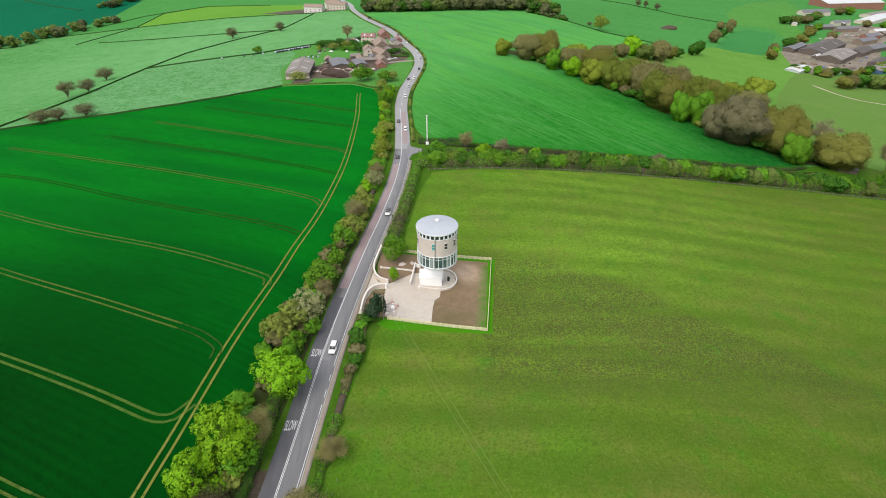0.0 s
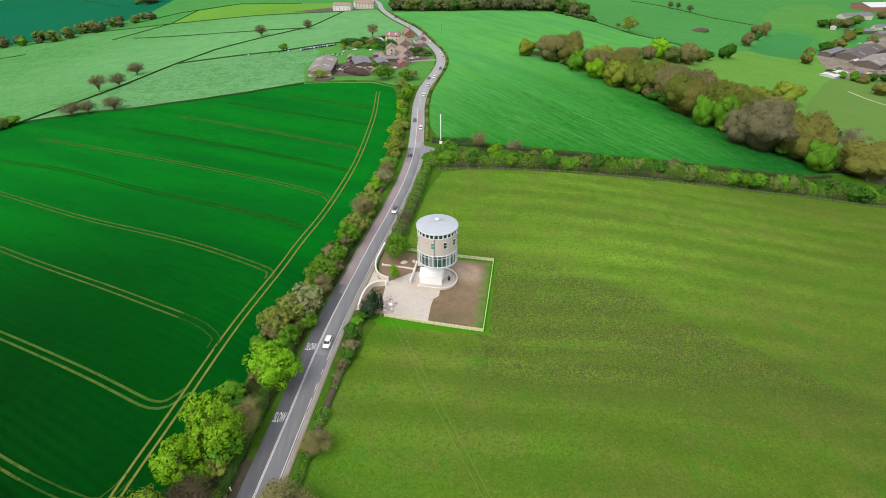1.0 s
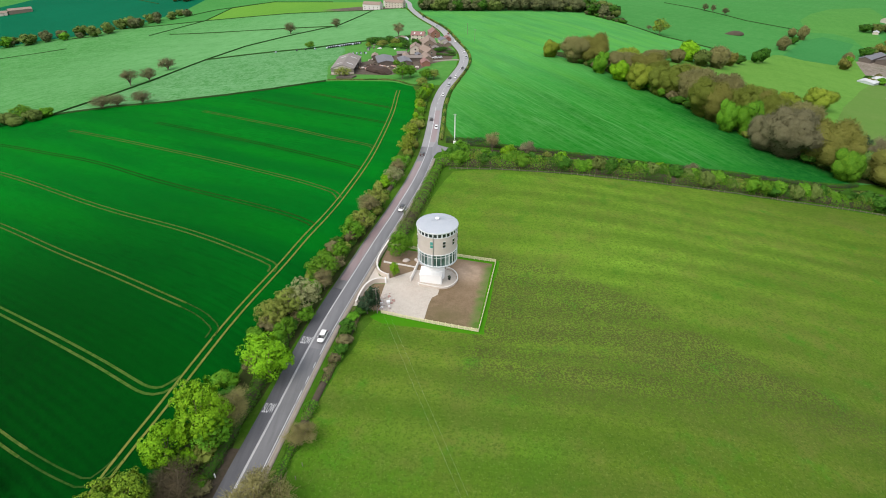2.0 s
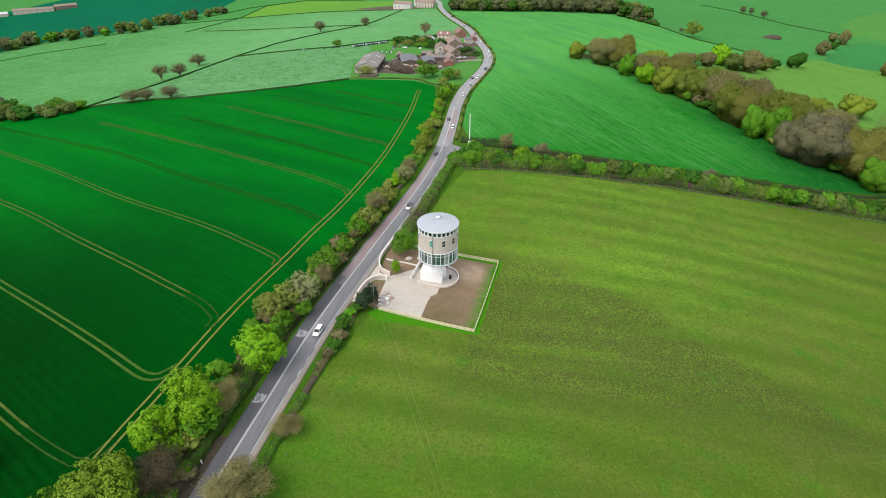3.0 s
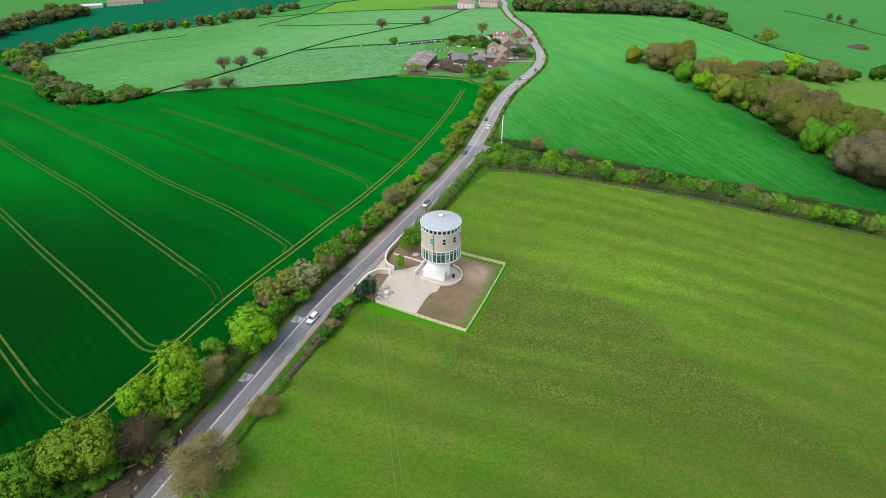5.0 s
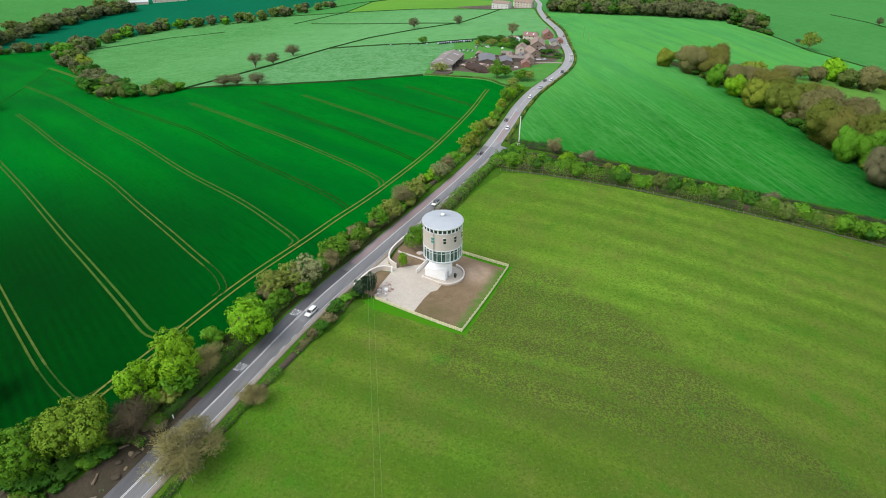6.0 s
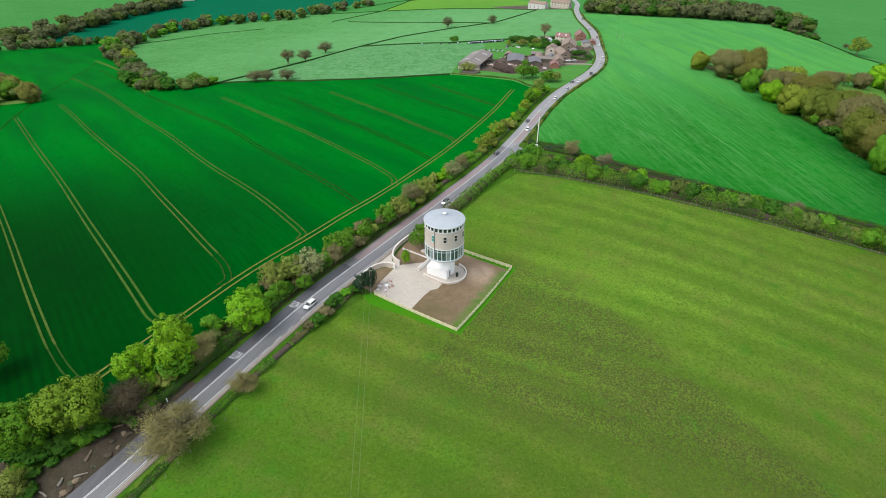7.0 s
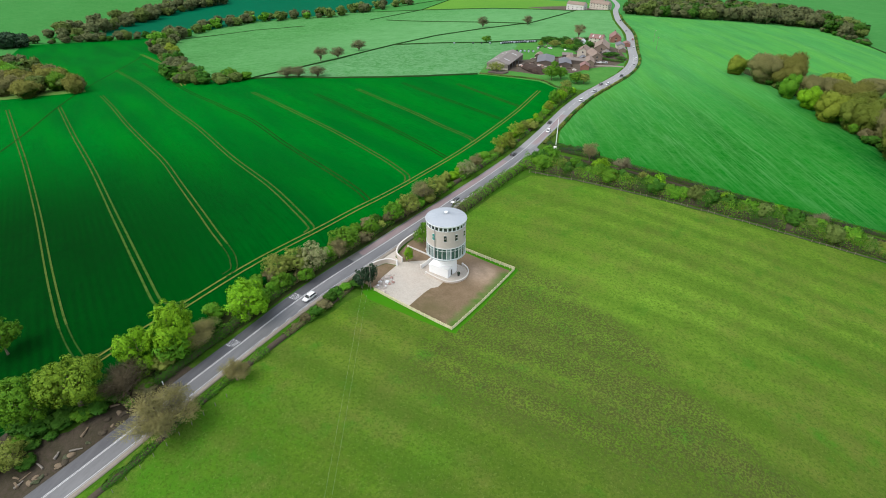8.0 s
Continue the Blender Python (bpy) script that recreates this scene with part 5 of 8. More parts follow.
for k, x, y, hh, rr in [("belt_lime", 193, 594, 18, 9.8), ("belt_brown", 177, 573, 12.4, 7.4), ("belt_wood", 202, 578, 15.0, 8.4), ("belt_brown", 219, 584, 20, 10.4), ("belt_bud", 240, 612, 13, 7), ("belt_deep", 298, 678, 16, 6.2), ("belt_deep", 286, 665, 14, 5.4), ("olive_a", 164, 566, 11, 7),
                        ("belt_brown", 369, 797, 17, 7.6), ("belt_deep", 404, 849, 10, 4.8), ("belt_brown", 432, 890, 19, 7.0), ("dome_a", 199, 807, 5.8, 4.2), ("belt_brown", 424, 905, 12, 6), ("belt_deep", 258, 636, 9, 6), ("belt_bud", 208, 596, 12, 7)]:
    plant(k, x, y, hh, rr, group="hedgerow trees")
for x, y in dense([(404, 662), (424, 634), (478, 658), (524, 682), (566, 728)], 11.0):
    plant(rng.choice(["belt_deep", "belt_green", "belt_bud", "belt_brown"]), x + rng.uniform(-5, 5), y + rng.uniform(-6, 4), rng.uniform(5, 11), rng.uniform(3.6, 6.5), group="trees round the works yard")

# far woods, one mass each
FAR_SHAPES = []
for s in range(5):
    r_ = np.random.RandomState(60 + s)
    q_, c_ = soft_quads(r_, 10, 4.8, -1.0 if s % 2 else 0.0, 14, 340, 0.66, 0.2 + 0.1 * s)[:2]
    FAR_SHAPES.append((q_, crown_outward(q_, c_, np.array((0, 0, 4.0)))))


def far_wood(name, label, spots, size, mixes, seed):
    """A distant wood: many crowns in a few tints, each tint one part."""
    rng = np.random.RandomState(seed)
    root = new(name)
    tints = {}
    for x, y in spots:
        k = mixes[rng.randint(len(mixes))]
        q, o = FAR_SHAPES[rng.randint(5)]
        s = size * rng.uniform(0.55, 1.25)
        a = rng.uniform(0, 6.28)
        rot = np.array([[math.cos(a), -math.sin(a), 0], [math.sin(a), math.cos(a), 0], [0, 0, 1]])
        tints.setdefault(k.name, (k, [], []))[1].append((q * (s * 0.13, s * 0.13, s * 0.1)) @ rot.T + (x, y, land(x, y) - 0.4))
        tints[k.name][2].append(o @ rot.T)
    for k, qs, os_ in tints.values():
        child(new("crowns", cards_mesh("crowns", np.concatenate(qs), k, np.concatenate(os_))), root)
    return tagged(root, label, "wood", kind="stuff")


def along(points, gap, rows, width, seed):
    rng = np.random.RandomState(seed)
    line = curve(points, gap)
    spots = np.concatenate([beside(line, o) + rng.uniform(-0.4, 0.4, line.shape) * gap for o in np.linspace(-width / 2, width / 2, rows)])
    return spots[rng.rand(len(spots)) > 0.15]


far_wood("far_wood", "brown and green leafing wood on the skyline", scatter([(-105, 838), (-16, 850), (75, 895), (123, 915), (150, 880), (175, 900), (140, 1000), (80, 1060), (-30, 1010), (-130, 975)], 12, 6)[0], 15, [L_WOOD, L_WOOD, L_WOODGREEN, L_WOOD, L_DEEP], 6)
far_wood("hillside_hedgerow", "dark leafy hedgerow climbing the hillside", along([(125, 912), (150, 870), (172, 835)], 6, 2, 6, 3), 6, [L_DEEP, L_WOODGREEN, L_WOOD], 8)
far_wood("valley_belt", "winding belt of budding trees along the valley", along([(-340, 316), (-420, 368), (-548, 456), (-634, 508), (-700, 560)], 13, 2, 11, 7), 10, [L_WOOD, L_WOODGREEN, L_WOODGREEN, L_DEEP, L_WOOD], 9)
far_wood("valley_belt", "winding belt of brown budding trees", along([(-700, 560), (-790, 640), (-822, 725), (-812, 820), (-752, 868), (-645, 910), (-560, 1010)], 17, 2, 18, 8), 16, [L_WOOD, L_WOODGREEN, L_WOOD, L_WOODGREEN, L_GREEN], 10)
for x, y in along([(-288, 328), (-310, 320), (-345, 322), (-392, 352)], 11, 2, 9, 9):
    plant(rng.choice(["belt_deep", "belt_green", "belt_bud", "belt_wood", "belt_deep"]), x, y, rng.uniform(5, 9.5), rng.uniform(4.2, 6.2), group="field corner trees")
far_wood("far_belt", "far line of brown trees below the slope", along([(-918, 486), (-894, 565), (-846, 655)], 12, 2, 14, 12), 12, [L_WOOD, L_WOODGREEN, L_DEEP], 12)
far_wood("far_belt", "far brown wood along the valley side", along([(-950, 560), (-985, 640), (-1022, 757), (-1040, 880), (-1010, 960)], 17, 3, 44, 13), 20, [L_WOOD, L_WOOD, L_WOOD, L_WOODGREEN], 13)
for x, y in scatter([(-446, 222), (-424, 244), (-402, 266), (-491, 312), (-560, 324), (-560, 236)], 22, 14)[0]:
    plant(rng.choice(["belt_bud", "belt_brown", "belt_wood", "belt_green", "belt_deep", "belt_bud"]), x, y, rng.uniform(11, 17), rng.uniform(7, 10.5), group="copse trees")
for k, x, y, hh, rr in [("belt_green", -444, 270, 15, 8.5), ("belt_brown", -414, 269, 12, 7), ("belt_gold", -598, 499, 13, 9.5), ("belt_deep", -316, 315, 10, 6), ("green_a", -302, 329, 10, 6.5), ("belt_brown", -486, 272, 12, 8), ("belt_bud", -635, 332, 14, 9)]:
    plant(k, x, y, hh, rr, group="copse trees")
far_wood("copse", "rear of a small copse of brown trees", scatter([(-560, 240), (-560, 324), (-690, 335), (-700, 290)], 17, 14)[0], 15, [L_WOOD, L_WOOD, L_WOODGREEN, L_GREEN, L_DEEP], 14)
far_wood("dark_conifers", "dark clump of conifers by the valley", scatter([(-925, 420), (-880, 440), (-880, 475), (-930, 470)], 13, 15)[0], 17, [L_DARK], 15)
far_wood("skyline_wood", "far wood on the valley rim", along([(-652, 1170), (-640, 1230), (-590, 1330), (-520, 1380)], 15, 2, 24, 16), 15, [L_WOOD, L_WOODGREEN], 16)


def hedge(name, label, points, height, width, materials, leaf=0.3, per_m=90, seed=1, gaps=0.0, wobble=0.35):
    """A field hedge: dark stems within and a ragged coat of leaves."""
    rng = np.random.RandomState(seed)
    line = curve(points, 1.5)
    root = new(name)
    seg = np.linalg.norm(np.diff(line, axis=0), axis=1)
    n = int(seg.sum() * per_m)
    pos = np.sort(rng.rand(n)) * (len(line) - 1)
    i = pos.astype(int).clip(0, len(line) - 2)
    fr = (pos - i)[:, None]
    base = line[i] * (1 - fr) + line[i + 1] * fr
    d = line[i + 1] - line[i]
    d /= np.linalg.norm(d, axis=1)[:, None] + 1e-9
    side = np.stack([d[:, 1], -d[:, 0]], 1)
    swell = np.array([1 + wobble * (noise.noise((p[0] * 0.16, p[1] * 0.16, seed)) + 0.7 * noise.noise((p[0] * 0.5, p[1] * 0.5, seed + 9))) for p in base])
    keep = np.array([noise.noise((p[0] * 0.11, p[1] * 0.11, seed + 5)) for p in base]) > -0.6 + gaps
    ang = rng.uniform(0, np.pi, n)
    r = 1 - np.abs(rng.normal(0, 0.12, n))
    ox, oz = np.cos(ang) * width / 2 * swell * r, (np.sin(ang) ** 0.6) * height * swell * r
    xy = base + side * ox[:, None]
    c = np.c_[xy, heights(xy) + oz]
    outs = np.c_[side * np.cos(ang)[:, None], np.sin(ang) + 0.15]
    outs /= np.linalg.norm(outs, axis=1)[:, None]
    nrm = outs + rng.normal(0, 0.5, (n, 3))
    tint = np.array([noise.noise((p[0] * 0.09, p[1] * 0.09, seed + 20)) for p in base]) + rng.normal(0, 0.12, n)
    cut = np.linspace(-0.35, 0.35, len(materials) + 1)[1:-1]
    which = np.searchsorted(cut, tint)
    for k, m in enumerate(materials):
        sel = keep & (which == k)
        if sel.any():
            child(new("foliage", cards_mesh("foliage", leaf_quads(rng, c[sel], nrm[sel], leaf), m, outs[sel])), root)
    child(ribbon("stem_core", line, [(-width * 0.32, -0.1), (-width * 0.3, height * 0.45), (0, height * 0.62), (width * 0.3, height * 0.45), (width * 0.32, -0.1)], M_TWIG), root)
    return tagged(root, label, "hedge")


def road_side(y0, y1, off, step=12):
    y = np.arange(y0, y1 + 0.1, step)
    return [(road_x(v) + off, v) for v in y]


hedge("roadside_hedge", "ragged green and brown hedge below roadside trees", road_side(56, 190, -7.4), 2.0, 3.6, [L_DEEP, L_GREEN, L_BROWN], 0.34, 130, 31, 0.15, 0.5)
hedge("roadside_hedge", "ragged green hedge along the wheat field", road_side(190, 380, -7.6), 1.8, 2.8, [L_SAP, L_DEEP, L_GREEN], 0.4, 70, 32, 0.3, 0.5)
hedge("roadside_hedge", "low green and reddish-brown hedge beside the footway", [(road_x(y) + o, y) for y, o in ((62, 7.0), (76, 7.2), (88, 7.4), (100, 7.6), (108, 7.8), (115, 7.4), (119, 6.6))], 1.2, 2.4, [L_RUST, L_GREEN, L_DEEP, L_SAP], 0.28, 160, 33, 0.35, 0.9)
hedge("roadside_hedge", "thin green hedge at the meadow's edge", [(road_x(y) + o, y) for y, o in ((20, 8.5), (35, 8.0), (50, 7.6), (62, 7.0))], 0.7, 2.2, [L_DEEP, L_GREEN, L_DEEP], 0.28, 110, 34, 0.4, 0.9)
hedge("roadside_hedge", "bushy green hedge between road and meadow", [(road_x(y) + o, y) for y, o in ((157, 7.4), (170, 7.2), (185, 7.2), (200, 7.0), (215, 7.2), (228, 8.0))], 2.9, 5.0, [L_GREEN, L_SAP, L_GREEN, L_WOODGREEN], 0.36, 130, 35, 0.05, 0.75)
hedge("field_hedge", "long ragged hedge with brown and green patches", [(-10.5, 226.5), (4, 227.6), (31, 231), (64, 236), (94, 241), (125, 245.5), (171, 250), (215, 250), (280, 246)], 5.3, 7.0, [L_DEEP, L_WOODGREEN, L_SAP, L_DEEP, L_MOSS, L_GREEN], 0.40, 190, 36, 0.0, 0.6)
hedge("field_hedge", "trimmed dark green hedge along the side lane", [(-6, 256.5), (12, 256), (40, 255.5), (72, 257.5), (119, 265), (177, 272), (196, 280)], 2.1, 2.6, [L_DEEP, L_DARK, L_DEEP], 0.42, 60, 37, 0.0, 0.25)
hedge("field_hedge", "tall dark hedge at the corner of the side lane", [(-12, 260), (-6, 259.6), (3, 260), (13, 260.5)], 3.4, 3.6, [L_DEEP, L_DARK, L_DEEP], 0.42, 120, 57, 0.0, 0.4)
hedge("roadside_hedge", "dark low hedge beside the bend", [(road_x(y) + 5.2, y) for y in range(262, 545, 14)], 1.3, 1.8, [L_DEEP, L_OLIVE], 0.45, 40, 38, 0.0, 0.25)
hedge("roadside_hedge", "dark low hedge along the climbing road", [(road_x(y) + 5.4, y) for y in range(545, 840, 24)], 1.8, 2.2, [L_DEEP, L_OLIVE], 0.7, 18, 39, 0.0, 0.25)
hedge("field_edge_bank", "brown and green bank below the field corner", [(-36, 382), (-49, 382), (-64, 394), (-90, 394), (-112, 394)], 0.9, 1.6, [L_DEEP, L_WOODGREEN], 0.45, 40, 40, 0.0, 0.4)

# dry-stone walls
M_DRYSTONE = plain("dark_drystone", (0.020, 0.064, 0.014), (0.046, 0.082, 0.030), 1.5, 0.15, 0.95, relief=0.9, dist=0.1, local=False, spec=0.0)


def field_wall(points, label="dark dry-stone wall grown with moss", height=1.3, width=0.9):
    w = width / 2
    line = dense(points, 8.0)
    line = line + np.array([[noise.noise((p[0] * 0.2, p[1] * 0.2, 3.0)), noise.noise((p[0] * 0.2, p[1] * 0.2, 8.0))] for p in line]) * 0.8
    return tagged(ribbon("field_wall", line, [(-w, -0.3), (-w * 0.75, height * 0.9), (0, height), (w * 0.75, height * 0.9), (w, -0.3)], M_DRYSTONE, smooth=False), label, "wall", kind="structure")


for w in ([(-345, 324), (-287, 335), (-245, 344), (-210, 346.5), (-172, 358), (-144, 370.5), (-112, 391)],
          [(-286, 337), (-277, 378), (-270, 426), (-271, 520), (-265, 599), (-238, 655), (-196, 720), (-189, 876)],
          [(-710, 936), (-594, 932), (-486, 937), (-492, 1056), (-426, 1098), (-297, 1043)], [(-531, 844), (-486, 937)], [(-486, 937), (-336, 926), (-187, 880)],
          [(-490, 832), (-300, 754), (-194, 710)], [(-270, 520), (-216, 526), (-172, 529), (-131, 554)], [(138, 941), (176, 823), (205, 756), (256, 722), (268, 664)],
          [(306, 1190), (347, 1130), (399, 1016), (462, 960)], [(-131, 554), (-88, 578)], [(-655, 885), (-690, 880)], [(-900, 1290), (-790, 1215), (-690, 1150)], [(-565, 985), (-520, 1045), (-426, 1098)], [(-790, 632), (-720, 760), (-640, 800)]):
    field_wall(w, height=1.1, width=0.9)

M_GREYSTONE = plain("weathered_grey_stone", (0.035, 0.048, 0.018), (0.130, 0.125, 0.085), 1.5, 0.2, 0.95, relief=0.9, dist=0.1, local=False)
edge_line = dense([(-6, 222), (4, 223.2), (31, 226.4), (64, 231.2), (94, 236.2), (125, 240.8), (171, 244.8), (215, 245.4), (290, 238)], 3.0)
tagged(ribbon("field_wall", edge_line + ragged(edge_line * 3), [(-0.25, -0.3), (-0.18, 0.38), (0.18, 0.38), (0.25, -0.3)], M_GREYSTONE, smooth=False), "low tumbled grey stone wall below the hedge", "wall", kind="structure")

# ---------------------------------------------------------------- the round tower
M_RENDER = plain("beige_tower_cladding", (0.450, 0.395, 0.350), (0.530, 0.475, 0.430), 1.2, 0.25, 0.85, relief=0.15)
M_WHITE = plain("white_render", (0.860, 0.860, 0.860), (0.820, 0.820, 0.820), 2.0, 0.4, 0.7, relief=0.1)
M_FRAME = plain("white_window_frame", (0.700, 0.720, 0.730), (0.620, 0.640, 0.660), 3.0, 0.5, 0.5, relief=0.05)
M_SILL = plain("pale_grey_sill_metal", (0.520, 0.560, 0.580), (0.440, 0.480, 0.500), 3.0, 0.5, 0.45, 0.2, relief=0.05)
M_ROOF = plain("pale_blue_grey_roof", (0.3588, 0.3900, 0.4368), (0.4212, 0.4446, 0.4836), 0.8, 0.15, 0.5, 0.1, 0.1)
M_CREAM = plain("cream_boundary_wall", (0.620, 0.540, 0.470), (0.500, 0.430, 0.370), 2.5, 0.5, 0.85)
M_COPING = plain("pale_stone_coping", (0.6992, 0.6716, 0.6348), (0.6072, 0.5704, 0.5336), 2.5, 0.5, 0.8)
M_TIMBER = plain("pale_new_timber", (0.700, 0.640, 0.430), (0.580, 0.510, 0.330), 5.0, 0.8, 0.8)
M_POLE = plain("weathered_pole_wood", (0.160, 0.140, 0.120), (0.240, 0.215, 0.185), 6.0, 0.8, 0.85)
M_METAL = plain("dull_grey_metal", (0.240, 0.250, 0.260), (0.320, 0.330, 0.340), 4.0, 0.6, 0.45, 0.7)
M_BLACK = plain("black_plastic", (0.020, 0.020, 0.022), (0.040, 0.040, 0.042), 5.0, 1.0, 0.4)
M_RUBBLE = plain("pale_rubble", (0.560, 0.500, 0.460), (0.380, 0.320, 0.290), 3.0, 0.8, 0.9, relief=0.6)


def pane(name, tint, rough=0.06):
    """Window glass before a dim room: glossy, and dark or tinted behind."""
    m, n, l, b = surface(name, rough, 0.0, 0.9)
    v = place_node(n, l, local=True)
    f, _ = noise_node(n, l, v, 0.6, 2.0)
    l.new(blend(n, l, f, tint, tuple(c * 1.7 + 0.01 for c in tint), 0.7), b.inputs["Base Color"])
    b.inputs["Coat Weight"].default_value = 0.6
    b.inputs["Coat Roughness"].default_value = 0.04
    return m


M_GLASS = pane("dark_green_glass", (0.035, 0.075, 0.070))
M_GLASS_DARK = pane("dark_glass", (0.018, 0.024, 0.030))
M_GLASS_PALE = pane("glass_with_pale_blind", (0.160, 0.210, 0.205))
M_GLASS_TEAL = pane("teal_glass", (0.060, 0.260, 0.230))
TX, TY = -1.7, 138.9
TZ = land(TX, TY)


def rings(profile, sides=72, a0=0.0, a1=2 * math.pi):
    """A bmesh of a profile of (radius, height) turned about the tower's axis."""
    bm = bmesh.new()
    full = a1 - a0 > 6.28
    n = sides if full else sides + 1
    rows = []
    for r, z in profile:
        rows.append([bm.verts.new((TX + r * math.cos(a0 + (a1 - a0) * i / sides), TY + r * math.sin(a0 + (a1 - a0) * i / sides), z)) for i in range(n)])
    for p, q in zip(rows, rows[1:]):
        for i in range(sides):
            j = (i + 1) % n
            bm.faces.new((p[i], p[j], q[j], q[i]))
    return bm


def boxes(items):
    """A bmesh of boxes, each (x0, y0, z0, x1, y1, z1) with an optional turn about the z axis through its middle."""
    bm = bmesh.new()
    for x0, y0, z0, x1, y1, z1, *turn in items:
        m = Matrix.Translation(((x0 + x1) / 2, (y0 + y1) / 2, (z0 + z1) / 2)) @ Matrix.Rotation(turn[0] if turn else 0, 4, "Z") @ Matrix.Diagonal((x1 - x0, y1 - y0, z1 - z0, 1))
        bmesh.ops.create_cube(bm, size=1, matrix=m)
    return bm


def round_box(x0, y0, z0, x1, y1, z1, r=0.05, turn=0.0):
    bm = boxes([(x0, y0, z0, x1, y1, z1, turn)])
    bmesh.ops.bevel(bm, geom=bm.edges[:], offset=r, segments=2, affect="EDGES", profile=0.6)
    return bm


def radial(az, r, z0, z1, wide, deep):
    """A box that stands on the drum at a bearing (degrees from +x)."""
    a = radians(az)
    bm = bmesh.new()
    m = Matrix.Translation((TX + r * math.cos(a), TY + r * math.sin(a), (z0 + z1) / 2)) @ Matrix.Rotation(a, 4, "Z") @ Matrix.Diagonal((deep, wide, z1 - z0, 1))
    bmesh.ops.create_cube(bm, size=1, matrix=m)
    bmesh.ops.bevel(bm, geom=bm.edges[:], offset=min(0.02, deep * 0.2), segments=1, affect="EDGES")
    return bm


tower = tagged(new("water_tower_house"), "converted round water tower with beige drum and white base", "tower")
R = 5.78
part("drum_wall", rings([(R, 9.9), (R, 15.55)]), M_RENDER, tower, "beige clad drum wall", True)
part("string_course", rings([(R - 0.02, 12.0), (R + 0.035, 12.01), (R + 0.035, 12.09), (R - 0.02, 12.1)]), M_RENDER, tower, "thin raised course round the drum")
part("lower_sill", rings([(R - 1.0, 5.6), (R + 0.08, 5.64), (R + 0.14, 5.74), (R + 0.14, 6.0), (R + 0.05, 6.16), (R - 0.25, 6.2)]), M_SILL, tower, "pale grey metal ring below the windows", True)
part("upper_sill", rings([(R - 0.25, 9.72), (R + 0.09, 9.74), (R + 0.09, 9.98), (R - 0.2, 10.0)]), M_FRAME, tower, "white ring above the windows", True)
part("soffit", rings([(0.05, 5.5), (R - 0.9, 5.56)]), M_WHITE, tower, "white underside of the drum", True)
part("inner_floor", rings([(0.05, 6.18), (R - 0.3, 6.2)]), M_CREAM, tower)
part("inner_ceiling", rings([(0.05, 9.7), (R - 0.3, 9.72)]), M_WHITE, tower)
part("clerestory_sill", rings([(R - 0.3, 15.5), (R + 0.06, 15.52), (R + 0.06, 15.66), (R - 0.2, 15.68)]), M_FRAME, tower, "white ring under the small windows", True)
part("inner_core", rings([(2.2, 6.4), (2.2, 9.7)], 24), M_WHITE, tower)
STEP = 360 / 28
for i in range(28):
    az = 4 + STEP * i
    a0, a1 = radians(az), radians(az + STEP)
    part("glass_pane", rings([(R - 0.06, 6.2), (R - 0.06, 9.74)], 2, a0 + 0.015, a1 - 0.015), M_GLASS if i % 7 not in (2, 5) else M_GLASS_PALE, tower)
    part("mullion", radial(az, R - 0.02, 6.1, 9.8, 0.26 if i % 4 == 0 else 0.15, 0.2), M_FRAME, tower)
    part("transom", rings([(R - 0.06, 8.95), (R + 0.02, 8.95), (R + 0.02, 9.03), (R - 0.06, 9.03)], 2, a0, a1), M_FRAME, tower)
for i in range(28):
    az = 7 + STEP * i
    part("clerestory_pane", rings([(R - 0.05, 15.6), (R - 0.05, 17.0)], 2, radians(az), radians(az + STEP)), M_GLASS_DARK, tower)
    part("clerestory_post", radial(az, R - 0.02, 15.6, 17.05, 0.36, 0.2), M_FRAME, tower)
part("eaves", rings([(R - 0.4, 16.78), (R + 0.12, 16.8), (R + 0.26, 16.9), (R + 0.3, 17.2), (R + 0.24, 17.3)]), M_FRAME, tower, "white rounded roof edge", True)
part("roof", rings([(R + 0.26, 17.28), (R * 0.55, 17.98), (0.5, 18.62), (0.02, 18.66)]), M_ROOF, tower, "shallow conical pale blue-grey roof", True)
for i in range(24):
    a = radians(15 * i + 3)
    bm = bmesh.new()
    q = [(r * math.cos(a), r * math.sin(a), z) for r, z in ((R + 0.22, 17.31), (R * 0.55, 18.0), (0.55, 18.64))]
    t = (-math.sin(a) * 0.022, math.cos(a) * 0.022)
    vs = [[bm.verts.new((TX + x + s * t[0], TY + y + s * t[1], z + up)) for s, up in ((-1, -0.02), (-1, 0.022), (1, 0.022), (1, -0.02))] for x, y, z in q]
    for p, w in zip(vs, vs[1:]):
        for j in range(3):
            bm.faces.new((p[j], p[j + 1], w[j + 1], w[j]))
    part("roof_seam", bm, M_ROOF, tower)
vent = part("roof_vent", rings([(0.46, 18.5), (0.46, 18.9), (0.6, 18.94), (0.56, 19.05), (0.25, 19.18), (0.02, 19.2)], 24), M_WHITE, tower, "small white domed roof vent", True)
